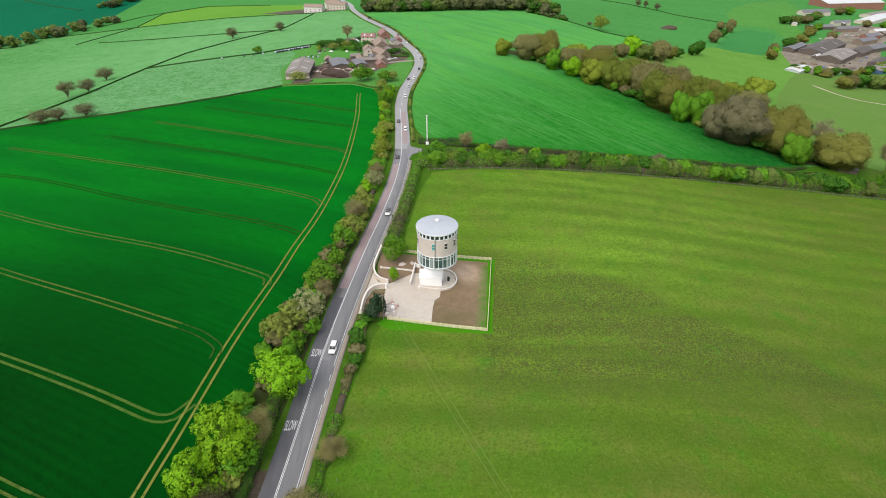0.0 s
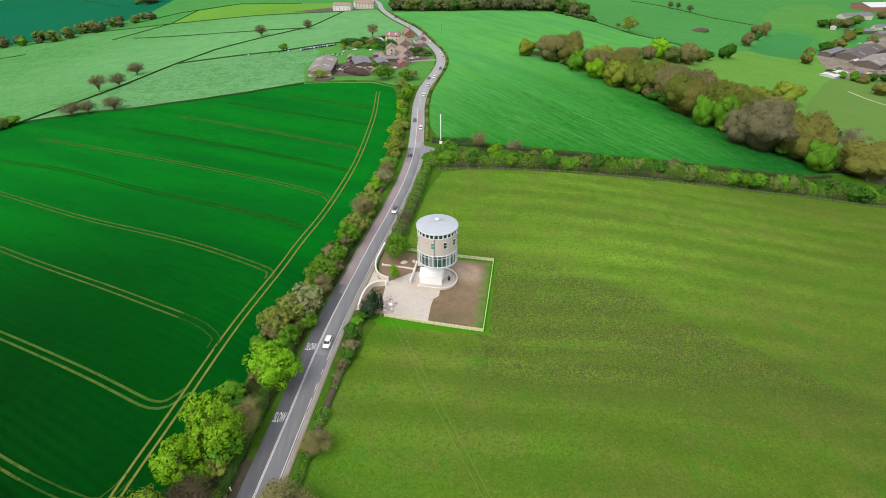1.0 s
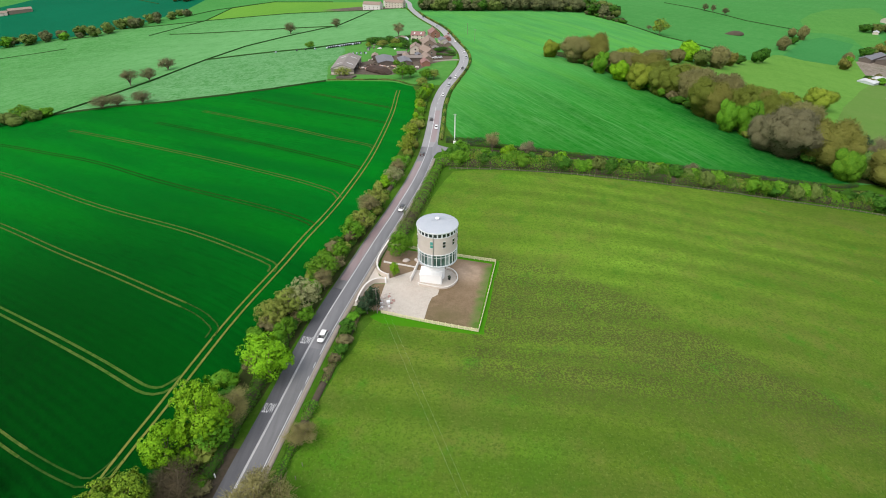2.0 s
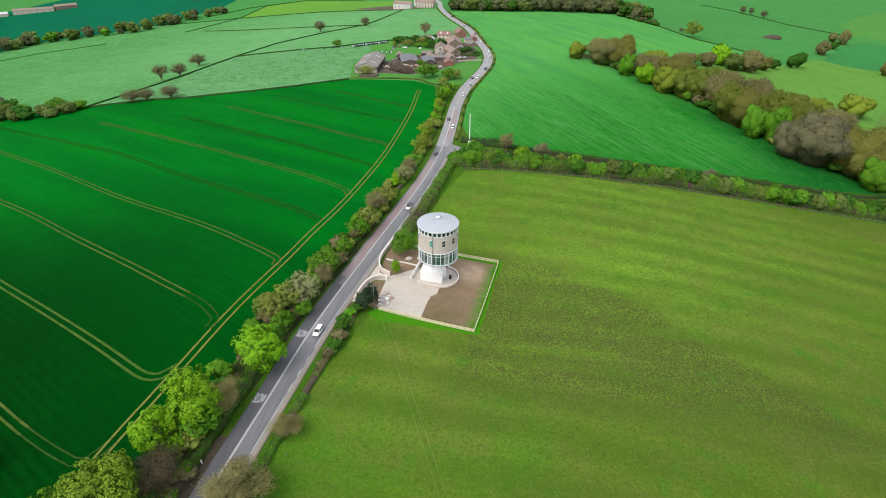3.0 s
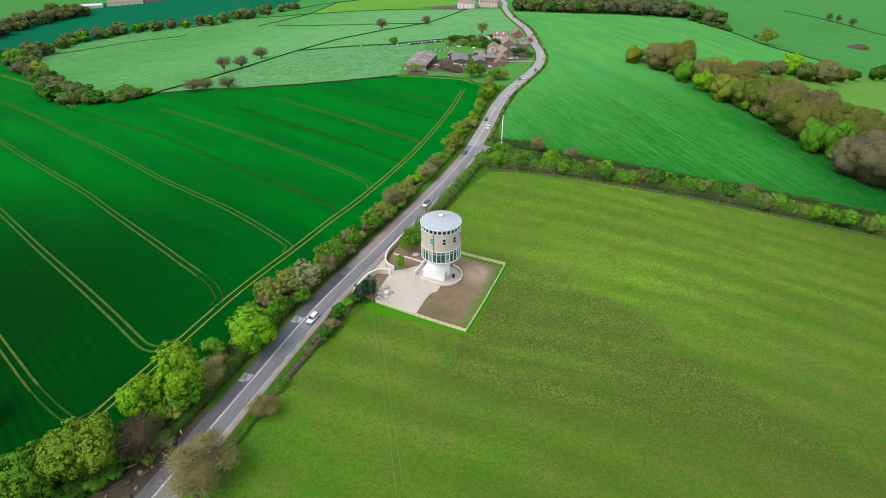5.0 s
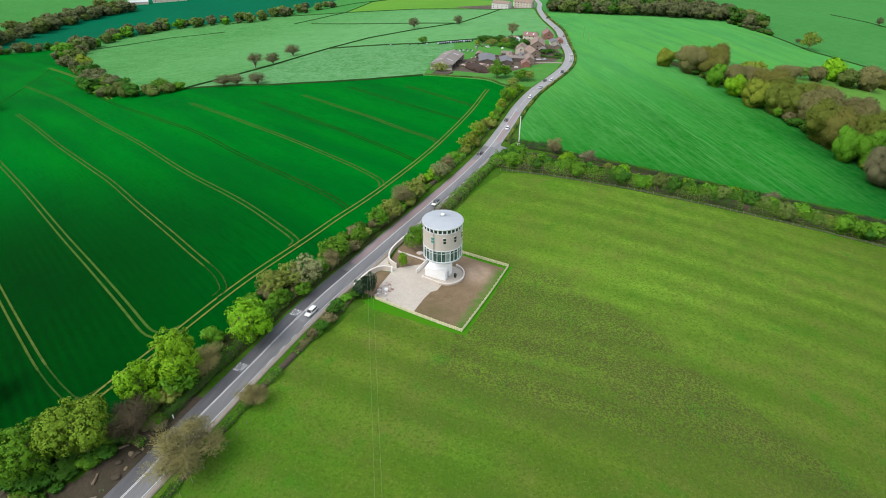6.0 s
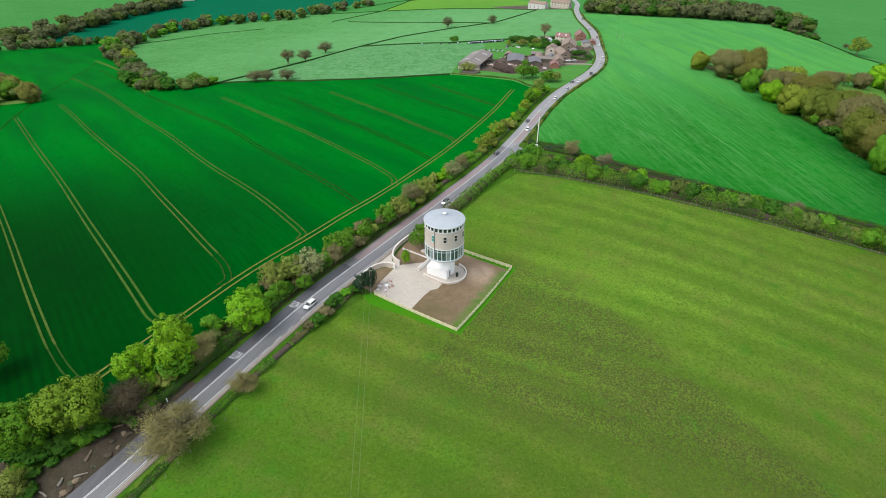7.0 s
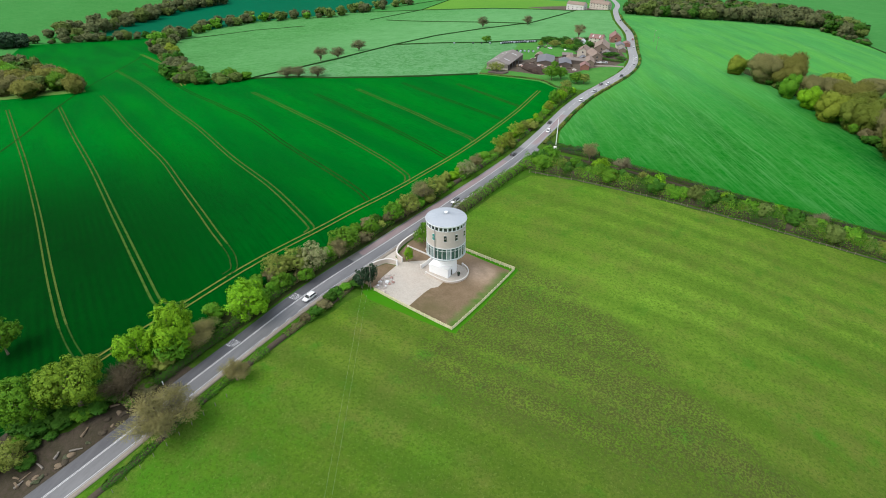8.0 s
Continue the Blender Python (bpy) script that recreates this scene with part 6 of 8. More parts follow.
for az, m, wide, z0, z1 in ((-161, M_GLASS_DARK, 0.75, 12.4, 14.2), (-99.6, M_GLASS_TEAL, 0.85, 12.3, 14.3), (-64, M_GLASS_DARK, 0.8, 12.4, 14.3), (-31, M_GLASS_DARK, 0.8, 12.4, 14.3), (4, M_GLASS_DARK, 0.8, 12.4, 14.3)):
    w = part("window", radial(az, R + 0.02, z0, z1, wide, 0.12), m, tower, "tall narrow window in the drum")
    for nm, za, zb, ww in (("head", z1, z1 + 0.08, wide + 0.2), ("sill", z0 - 0.1, z0, wide + 0.25), ("bar", (z0 + z1) / 2 - 0.05, (z0 + z1) / 2 + 0.08, wide)):
        part("window_" + nm, radial(az, R + 0.05, za, zb, ww, 0.16), M_RENDER if nm == "bar" else M_FRAME, w)
part("downpipe", radial(-95, R + 0.12, 6.2, 16.2, 0.14, 0.12), M_METAL, tower, "grey metal downpipe")
for z in (7.6, 10.6, 13.0, 15.4):
    part("pipe_clip", radial(-95, R + 0.08, z, z + 0.12, 0.24, 0.16), M_METAL, tower)

base = tagged(new("white_base_building"), "plain white rendered ground-floor block under the drum", "building")
part("wall", round_box(-7.05, 137.75, TZ - 0.6, -0.4, 142.4, -0.35, 0.04), M_WHITE, base)
part("parapet", round_box(-7.15, 137.65, -0.45, -0.3, 142.5, -0.15, 0.05), M_WHITE, base, "white flat-roof edge")
part("flat_roof", boxes([(-6.9, 137.9, -0.155, -0.55, 142.3, -0.144)]), M_WHITE, base, "white flat roof")
door = part("door", round_box(-0.42, 139.6, TZ - 0.1, -0.34, 140.6, TZ + 2.05, 0.02), M_GLASS_DARK, base, "dark glazed side door")
part("door_frame", boxes([(-0.41, 139.5, TZ - 0.1, -0.31, 139.6, TZ + 2.15), (-0.41, 140.6, TZ - 0.1, -0.31, 140.7, TZ + 2.15), (-0.41, 139.6, TZ + 2.05, -0.31, 140.6, TZ + 2.15)]), M_FRAME, door)
stem = tagged(new("tower_stem"), "white round stem that carries the tower's drum", "tower stem")
bm = bmesh.new()
bmesh.ops.create_cone(bm, cap_ends=True, segments=48, radius1=3.0, radius2=3.0, depth=9.4, matrix=Matrix.Translation((-2.9, 142.0, 0.9)))
part("shaft", bm, M_WHITE, stem, smooth=False)


def wall_along(name, label, points, height, width, material, coping=True, base_up=0.0, step=0.7):
    """A wall of even height on the land, with a coping."""
    line = curve(points, step)
    w = width / 2
    root = new(name)
    child(ribbon("wall_body", line, [(-w, -0.4), (-w, height + base_up), (w, height + base_up), (w, -0.4)], material, smooth=False), root)
    if coping:
        c = w + 0.05
        child(ribbon("coping", line, [(-c, height - 0.02), (-c, height + 0.09), (c, height + 0.09), (c, height - 0.02), (-c, height - 0.02)], M_COPING, smooth=False), root)
    for end, q in ((0, line[0]), (-1, line[-1])):
        z = land(*q)
        d = line[1] - line[0] if end == 0 else line[-1] - line[-2]
        part("pier", round_box(q[0] - 0.24, q[1] - 0.24, z - 0.4, q[0] + 0.24, q[1] + 0.24, z + height + 0.22, 0.04, math.atan2(d[1], d[0])), M_COPING, root)
    return tagged(root, label, "wall")


wall_along("entrance_wall", "curved cream entrance wall with pale coping", [(-20.2, 156), (-20.9, 151), (-21.4, 146), (-21.0, 141.8), (-19.4, 138.6), (-16.6, 137.2)], 1.5, 0.35, M_CREAM)
wall_along("entrance_wall", "curved cream entrance wall beside a dark evergreen", [(-17.0, 134.9), (-19.6, 134.2), (-21.7, 131.2), (-22.5, 126.5), (-22.6, 121.6)], 1.5, 0.35, M_CREAM)
wall_along("patio_wall", "low white wall curving round the patio", [(-7.2, 136.2), (-3.5, 135.7), (0.0, 135.6), (2.6, 137.2), (4.1, 140.2), (3.8, 143.4), (2.2, 145.6), (0.3, 146.4)], 0.6, 0.26, M_CREAM)
wall_along("yard_wall", "white yard wall between drive and soil", [(-9.8, 137.6), (-9.3, 142), (-8.8, 147.4)], 1.3, 0.25, M_WHITE)
wall_along("yard_wall", "low white wall at the edge of the soil", [(-19.4, 145.4), (-14, 145.2), (-9.4, 144.8)], 0.35, 0.25, M_COPING)
wall_along("yard_wall", "short white wall beside the base block", [(-8.6, 147.2), (-7.3, 147.0)], 1.2, 0.25, M_WHITE)

# post-and-rail fence, one run a side


def rail_fence(p, q, label):
    p, q = np.array(p, float), np.array(q, float)
    n = max(2, int(round(np.linalg.norm(q - p) / 1.8)))
    d = (q - p) / np.linalg.norm(q - p)
    ang = math.atan2(d[1], d[0])
    root = new("rail_fence")
    pts = [p + (q - p) * i / n for i in range(n + 1)]
    post = None
    for x, y in pts:
        if post is None:
            post = part("post", round_box(-0.07, -0.07, -0.4, 0.07, 0.07, 1.25, 0.015), M_TIMBER, root)
            first = post
        else:
            first = new("post", post.data)
            child(first, root)
        first.matrix_basis = Matrix.Translation((x, y, land(x, y))) @ Matrix.Rotation(ang, 4, "Z")
    for (x0, y0), (x1, y1) in zip(pts, pts[1:]):
        z0, z1 = land(x0, y0), land(x1, y1)
        for up in (0.24, 0.52, 0.80, 1.08):
            bm = boxes([(-0.5, -0.025, -0.085, 0.5, 0.025, 0.085)])
            rail = part("rail", bm, M_TIMBER, root)
            ln = math.sqrt((x1 - x0) ** 2 + (y1 - y0) ** 2 + (z1 - z0) ** 2)
            rail.matrix_basis = Matrix.Translation(((x0 + x1) / 2 + 0.09 * d[1], (y0 + y1) / 2 - 0.09 * d[0], (z0 + z1) / 2 + up)) @ Matrix.Rotation(ang, 4, "Z") @ Matrix.Rotation(-math.asin((z1 - z0) / ln), 4, "Y") @ Matrix.Diagonal((ln + 0.05, 1, 1, 1))
    return tagged(root, label, "fence", "timber fence round the plot")


def wire_fence(points, label):
    """Split posts and two strands of wire along a hedge's foot."""
    rng = np.random.RandomState(91)
    root = new("wire_fence")
    shape = None
    line = dense(points, 2.6)
    for x, y in line:
        if shape is not None and rng.rand() < 0.3:
            continue
        if shape is None:
            post = part("post", round_box(-0.09, -0.09, -0.4, 0.09, 0.09, 1.3, 0.02), M_SPLIT, root)
            shape = post.data
        else:
            post = child(new("post", shape), root)
        x, y = x + rng.uniform(-0.2, 0.2), y + rng.uniform(-0.15, 0.15)
        post.matrix_basis = Matrix.Translation((x, y, land(x, y))) @ Euler((rng.normal(0, 0.06), rng.normal(0, 0.06), rng.uniform(0, 1.5))).to_matrix().to_4x4() @ Matrix.Diagonal((1, 1, rng.uniform(0.7, 1.05), 1))
    for up in (0.55, 1.0):
        ribbon("wire", line, [(-0.005, up), (0, up + 0.007), (0.005, up)], M_TWIG, root)
    return tagged(root, label, "fence")


M_SPLIT = plain("weathered_split_oak", (0.225, 0.190, 0.130), (0.150, 0.125, 0.086), 5.0, 0.8, 0.9)
wire_fence([(-6, 220.2), (4, 222.4), (31, 225.8), (64, 230.4), (94, 235.4), (125, 240), (171, 244), (215, 244.4)], "old split-post and wire fence at the hedge's foot")

FENCE_LABEL = "pale new timber post-and-rail fence on grass"
rail_fence((-15.2, 119.8), (12.0, 117.0), FENCE_LABEL)
rail_fence((12.0, 117.0), (15.6, 152.2), FENCE_LABEL)
rail_fence((15.6, 152.2), (-1.7, 153.8), FENCE_LABEL)
rail_fence((-1.7, 153.8), (-19.8, 155.6), FENCE_LABEL)

M_PINK = plain("broken_pink_brick", (0.420, 0.270, 0.235), (0.300, 0.190, 0.160), 3.0, 0.8, 0.9, relief=0.6)
# pots, rubble and garden bits
pot = tagged(new("planter"), "round black planter with dark green shrub", "planter")
px, py = 1.7, 140.9
pz = land(px, py)
bm = bmesh.new()
bmesh.ops.create_cone(bm, cap_ends=True, segments=20, radius1=0.32, radius2=0.42, depth=0.6, matrix=Matrix.Translation((px, py, pz + 0.32)))
part("pot", bm, M_BLACK, pot)
r_ = np.random.RandomState(4)
dd = sphere_dirs(r_, 260)
child(new("foliage", cards_mesh("foliage", leaf_quads(r_, dd * 0.48 + (px, py, pz + 0.98), dd, 0.16), L_DARK)), pot)


def rock(name, label, x, y, s, material, seed, flat=0.7, category="stone"):
    """A worn lump half sunk in the ground."""
    bm = bmesh.new()
    bmesh.ops.create_icosphere(bm, subdivisions=2, radius=1)
    for v in bm.verts:
        k = 1 + 0.35 * noise.noise(v.co * 1.3 + Vector((seed * 3.1, 0, 0)))
        v.co = Vector((v.co.x * k * s[0], v.co.y * k * s[1], v.co.z * k * s[2]))
    ob = part(name, bm, material, None)
    ob.matrix_basis = pose(x, y, land(x, y) + s[2] * flat * 0.6, 0, 0, seed * 47)
    return tagged(ob, label, category)


for i, (x, y, s) in enumerate([(-15.6, 121.6, 0.5), (-15.0, 122.5, 0.4), (-14.6, 121.3, 0.55), (-15.8, 123.7, 0.6), (-15.0, 124.6, 0.5), (-16.2, 125.6, 0.45), (-14.2, 123.4, 0.35), (-15.7, 127.2, 0.5), (-13.4, 121.2, 0.45), (-16.0, 129.0, 0.4), (-12.6, 120.9, 0.6), (-11.4, 121.0, 0.35)]):
    rock("rubble_stone", "pale broken stone in a heap beside the drive", x, y, (s * 1.2, s, s * 0.7), M_RUBBLE, i + 1)
heap = np.random.RandomState(61)
for i in range(26):
    x, y, s = heap.uniform(-16.6, -12.8), heap.uniform(121.0, 130.0), heap.uniform(0.18, 0.5)
    rock("rubble_stone", "broken pinkish brick and stone beside the drive", x, y, (s * 1.3, s, s * 0.7), [M_RUBBLE, M_PINK, M_WHITE][i % 3], i + 200)
bag = tagged(part("builders_bag", round_box(-0.5, -0.5, 0, 0.5, 0.5, 0.8, 0.14), M_WHITE, None), "slumped white builder's bag beside the drive", "bag")
bag.matrix_basis = pose(-14.2, 125.0, land(-14.2, 125.0), 0, 0, 20)
gp = tagged(new("gate_post"), "tall white gate post at the drive", "gate post")
part("post", round_box(-17.1, 134.5, land(-17, 134.6) - 0.3, -16.7, 134.9, land(-17, 134.6) + 1.9, 0.04), M_WHITE, gp)
rock("log_pile", "heap of pale sawn logs under the tree", -12.9, 147.9, (1.3, 0.9, 0.5), M_RUBBLE, 31, category="log pile")
rock("log_pile", "small pale heap on the soil", -9.9, 149.0, (0.9, 0.6, 0.4), M_RUBBLE, 33, category="log pile")

# poles and wires


def pole(x, y, height, label, arm=2.2, material=M_POLE, thick=0.15, turn=0.0):
    z = land(x, y)
    root = new("utility_pole")
    bm = bmesh.new()
    bmesh.ops.create_cone(bm, cap_ends=True, segments=12, radius1=thick, radius2=thick * 0.7, depth=height + 0.6, matrix=Matrix.Translation((x, y, z + height / 2 - 0.3)))
    part("shaft", bm, material, root, smooth=False)
    if arm:
        part("crossarm", round_box(x - arm / 2, y - 0.06, z + height - 0.55, x + arm / 2, y + 0.06, z + height - 0.4, 0.01, turn), M_POLE, root)
        for s in (-1, 1):
            bm = bmesh.new()
            bmesh.ops.create_cone(bm, cap_ends=True, segments=8, radius1=0.06, radius2=0.04, depth=0.22, matrix=Matrix.Translation((x + s * (arm / 2 - 0.1) * math.cos(turn), y + s * (arm / 2 - 0.1) * math.sin(turn), z + height - 0.3)))
            part("insulator", bm, M_COPING, root)
    return tagged(root, label, "pole")


A, B = (-16.2, 119.6), (52.0, -9.0)
turn = math.atan2(B[1] - A[1], B[0] - A[0]) + math.pi / 2
pole(*A, 8.6, "weathered wooden pole beside the drive", 1.6, turn=turn)
pole(*B, 9.5, "weathered wooden pole in the meadow", 1.6, turn=turn)
M_WIRE = plain("pale_aluminium_wire", (0.300, 0.330, 0.240), (0.380, 0.400, 0.300), 4, 1, 0.4, 0.6)
for s in (-1, 1):
    cx, cy = s * 0.7 * math.cos(turn), s * 0.7 * math.sin(turn)
    pa, pb = np.array((A[0] + cx, A[1] + cy, land(*A) + 8.45)), np.array((B[0] + cx, B[1] + cy, land(*B) + 9.35))
    segs = [pa + (pb - pa) * t - np.array((0, 0, 4 * 1.6 * t * (1 - t))) for t in np.linspace(0, 1, 40)]
    v, f = [], []
    for i, (p, q) in enumerate(zip(segs, segs[1:])):
        v.append(tube(p, q, 0.009, 0.009, 4))
        f += [(8 * i + j, 8 * i + (j + 1) % 4, 8 * i + 4 + (j + 1) % 4, 8 * i + 4 + j) for j in range(4)]
    tagged(new("overhead_wire", mesh_of("overhead_wire", np.concatenate(v), f, M_WIRE)), "thin pale overhead wire between wooden poles", "wire")
pole(-7.7, 259, 14.5, "tall white mast beside the side lane", 1.6, M_WHITE, 0.24)
tagged(part("mast_cabinet", round_box(-8.3, 257.6, land(-7.7, 258) - 0.1, -6.9, 258.4, land(-7.7, 258) + 1.3, 0.03), M_WHITE, None), "low white cabinet at the mast's foot", "cabinet")
for x, y in ((-16.5, 560), (-26.5, 600)):
    pole(x, y, 11, "dark wooden pole beside the bend", 1.6)

# roadside clutter by the near trees
M_LOG = plain("sawn_log_wood", (0.220, 0.165, 0.110), (0.130, 0.100, 0.068), 5, 0.8, 0.9, relief=0.6)
stones = np.random.RandomState(47)
for i in range(22):
    y = stones.uniform(34, 58)
    x, s = road_x(y) - stones.uniform(4.6, 6.4), stones.uniform(0.25, 0.7)
    rock("bank_stone", "broken grey-brown stone at the foot of the bank", x, y, (s * 1.3, s, s * 0.6), [M_LOG, M_GREYSTONE, M_TWIG][i % 3], 400 + i)
for i, (x, y, s, m) in enumerate([(-39.2, 54.6, (0.6, 0.5, 0.9), M_LOG), (-40.4, 52.4, (0.7, 0.5, 0.4), M_TWIG), (-42.6, 47.4, (0.5, 0.4, 0.3), M_TWIG)]):
    rock("boulder", "weathered lump lying on the bare roadside bank", x, y, s, m, 50 + i, category="boulder")
lg = np.random.RandomState(8)
for i in range(9):
    y = lg.uniform(33, 58)
    x = road_x(y) - lg.uniform(5.2, 10.5)
    ln, r0, a_ = lg.uniform(1.2, 2.6), lg.uniform(0.18, 0.34), lg.uniform(0, 3.14)
    q0, q1 = np.array((x, y)), np.array((x + ln * math.cos(a_), y + ln * math.sin(a_)))
    up = r0 * 0.8
    ob = new("log", mesh_of("log", np.concatenate([tube((*q0, land(*q0) + up), (*((q0 + q1) / 2 + 0.08), land(*q0) / 2 + land(*q1) / 2 + up + 0.04), r0, r0 * 0.9, 8), tube((*q1, land(*q1) + up), (*q1, land(*q1) + up + 0.001), r0 * 0.7, 0.01, 8)]), [(j, (j + 1) % 8, 8 + (j + 1) % 8, 8 + j) for j in range(8)] + [(8 + j, 8 + (j + 1) % 8, 16 + (j + 1) % 8, 16 + j) for j in range(8)] + [tuple(range(7, -1, -1)), tuple(range(16, 24))], [M_LOG, M_POLE][i % 2]))
    tagged(ob, "rough cut log lying on the dark bank" if i % 2 == 0 else "grey fallen branch lying on the bank", "log", "logs on the bank")
marker = tagged(new("marker_post"), "short white marker post beside the road", "post")
part("post", round_box(-37.4, 64.7, land(-37.3, 64.8) - 0.2, -37.2, 64.9, land(-37.3, 64.8) + 1.1, 0.02), M_WHITE, marker)
for y in np.arange(24, 70, 3.0):
    x = float(np.interp(y, [20, 41, 60, 76], [-31.0, -24.2, -21.4, -19.2])) - 0.6
    st = tagged(part("fence_stake", round_box(x - 0.05, y - 0.05, land(x, y) - 0.3, x + 0.05, y + 0.05, land(x, y) + 1.1, 0.01), M_POLE, None), "thin grey fence stake at the meadow's edge", "fence post", "meadow fence stakes")

# ---------------------------------------------------------------- farm, hamlet and village
M_STONE = plain("sandstone_wall", (0.2376, 0.1872, 0.1440), (0.1728, 0.1368, 0.1080), 1.5, 0.2, 0.9, relief=0.5)
M_CREAMWALL = plain("cream_render_wall", (0.5270, 0.4760, 0.4080), (0.4590, 0.4080, 0.3400), 1.0, 0.2, 0.85)
M_WHITEWALL = plain("white_render_house_wall", (0.600, 0.585, 0.560), (0.520, 0.500, 0.480), 1.0, 0.2, 0.8)
M_BRICK = plain("red_brick_wall", (0.2880, 0.1360, 0.1040), (0.2240, 0.1040, 0.0800), 2.0, 0.3, 0.9)
M_TILE_RED = plain("faded_red_roof_tiles", (0.2025, 0.1050, 0.0938), (0.2550, 0.1500, 0.1350), 1.5, 0.25, 0.8, relief=0.5)
M_TILE_TAN = plain("mossy_stone_slates", (0.205, 0.152, 0.122), (0.275, 0.212, 0.172), 1.5, 0.2, 0.85, relief=0.5)
M_SLATE = plain("grey_slate_roof", (0.1125, 0.1125, 0.1275), (0.1575, 0.1575, 0.1725), 1.5, 0.2, 0.6, relief=0.4)
M_CORR = plain("grey_corrugated_roof", (0.150, 0.130, 0.116), (0.235, 0.205, 0.186), 1.0, 0.15, 0.6, relief=0.3)
M_CORR_DARK = plain("rusty_brown_sheet_roof", (0.062, 0.052, 0.048), (0.105, 0.088, 0.080), 1.0, 0.15, 0.7, relief=0.3)
M_CORR_PALE = plain("pale_sheet_roof", (0.4420, 0.4505, 0.4590), (0.5270, 0.5355, 0.5440), 1.0, 0.15, 0.5, relief=0.2)
M_CORR_BLUE = plain("blue_sheet_cladding", (0.060, 0.110, 0.230), (0.090, 0.150, 0.280), 1.0, 0.2, 0.5)
M_BOARD = plain("dark_board_cladding", (0.090, 0.075, 0.065), (0.140, 0.115, 0.095), 2.0, 0.3, 0.9)
M_DUNG = plain("dark_manure", (0.0385, 0.0245, 0.0196), (0.0630, 0.0420, 0.0315), 1.2, 0.3, 0.95, relief=0.9, dist=0.2)
M_WRAP = plain("black_bale_wrap", (0.020, 0.022, 0.028), (0.050, 0.055, 0.065), 2, 0.5, 0.25, spec=0.7)
M_WRAP_PALE = plain("pale_bale_wrap", (0.300, 0.360, 0.430), (0.420, 0.460, 0.510), 2, 0.5, 0.3, spec=0.6)
M_POLY = plain("clear_polythene", (0.4200, 0.4620, 0.4900), (0.4900, 0.5180, 0.5320), 1, 0.3, 0.3)


def gabled(name, label, x, y, turn, wide, long, eave, ridge, wall, roof, windows=3, storeys=2, chimneys=1, open_side=False, category="house", roof_lights=0):
    """A gabled building: its ridge runs along its own y axis; wide is across it."""
    z = land(x, y)
    low = min(land(x + dx, y + dy) for dx in (-wide / 2, wide / 2) for dy in (-long / 2, long / 2)) - z - 0.3
    root = new(name)
    root.matrix_basis = pose(x, y, z, 0, 0, turn)
    w, g = wide / 2, long / 2
    bm = bmesh.new()
    pts = [(-w, low), (w, low), (w, eave), (0, ridge), (-w, eave)]
    a = [bm.verts.new((px_, -g, pz_)) for px_, pz_ in pts]
    b = [bm.verts.new((px_, g, pz_)) for px_, pz_ in pts]
    bm.faces.new(a)
    bm.faces.new(b[::-1])
    for i in range(5):
        if open_side and i == 1:
            continue
        if i not in (2, 3):
            j = (i + 1) % 5
            bm.faces.new((a[i], b[i], b[j], a[j]))
    part("wall", bm, wall, root)
    for s in (-1, 1):
        bm = bmesh.new()
        ov, th = 0.35, 0.18
        sl = (ridge - eave) / w
        prof = [(s * (w + ov), eave - sl * ov + 0.02), (s * (w + ov), eave - sl * ov + th), (0, ridge + th), (0, ridge + 0.02)]
        r0 = [bm.verts.new((p_, -g - ov, q_)) for p_, q_ in prof]
        r1 = [bm.verts.new((p_, g + ov, q_)) for p_, q_ in prof]
        for i in range(4):
            j = (i + 1) % 4
            bm.faces.new((r0[i], r1[i], r1[j], r0[j]))
        bm.faces.new(r0)
        bm.faces.new(r1)
        bmesh.ops.recalc_face_normals(bm, faces=bm.faces[:])
        side_roof = part("roof", bm, roof, root)
        for k in range(roof_lights):
            yy = -g + long * (k + 0.5) / roof_lights
            bm = bmesh.new()
            t0, t1 = 0.25, 0.75
            q = [bm.verts.new((s * w * (1 - t) if t is not None else 0, yy + d_, eave + (ridge - eave) * t + th + 0.04)) for t, d_ in ((t0, -0.6), (t1, -0.6), (t1, 0.6), (t0, 0.6))]
            bm.faces.new(q)
            part("roof_light", bm, M_CORR_PALE, side_roof)
    for k in range(chimneys):
        yy = (-g + 0.6) if k == 0 else (g - 0.6)
        ch = part("chimney", round_box(-0.4, yy - 0.35, ridge - 0.6, 0.4, yy + 0.35, ridge + 1.1, 0.04), M_STONE, root)
        bm = bmesh.new()
        bmesh.ops.create_cone(bm, cap_ends=True, segments=8, radius1=0.16, radius2=0.12, depth=0.4, matrix=Matrix.Translation((0, yy, ridge + 1.3)))
        part("chimney_pot", bm, M_TILE_RED, ch)
    if windows:
        for st in range(storeys):
            zc = 1.5 + st * 2.6
            for s in (-1, 1):
                for k in range(windows):
                    yy = -g + long * (k + 0.5) / windows
                    if st == 0 and k == windows // 2 and s == 1:
                        part("door", boxes([(s * w - 0.04, yy - 0.5, 0, s * w + 0.06, yy + 0.5, 2.05)]), M_BOARD, root)
                        continue
                    win = part("window", boxes([(s * w - 0.03, yy - 0.55, zc - 0.6, s * w + 0.05, yy + 0.55, zc + 0.6)]), M_GLASS_DARK, root)
                    part("window_sill", boxes([(s * w - 0.03, yy - 0.7, zc - 0.75, s * w + 0.12, yy + 0.7, zc - 0.6)]), M_COPING, win)
            win = part("window", boxes([(-0.6, -g - 0.05, zc - 0.6, 0.6, -g + 0.03, zc + 0.6)]), M_GLASS_DARK, root)
            part("window_sill", boxes([(-0.75, -g - 0.12, zc - 0.75, 0.75, -g + 0.03, zc - 0.6)]), M_COPING, win)
    return tagged(root, label, category)


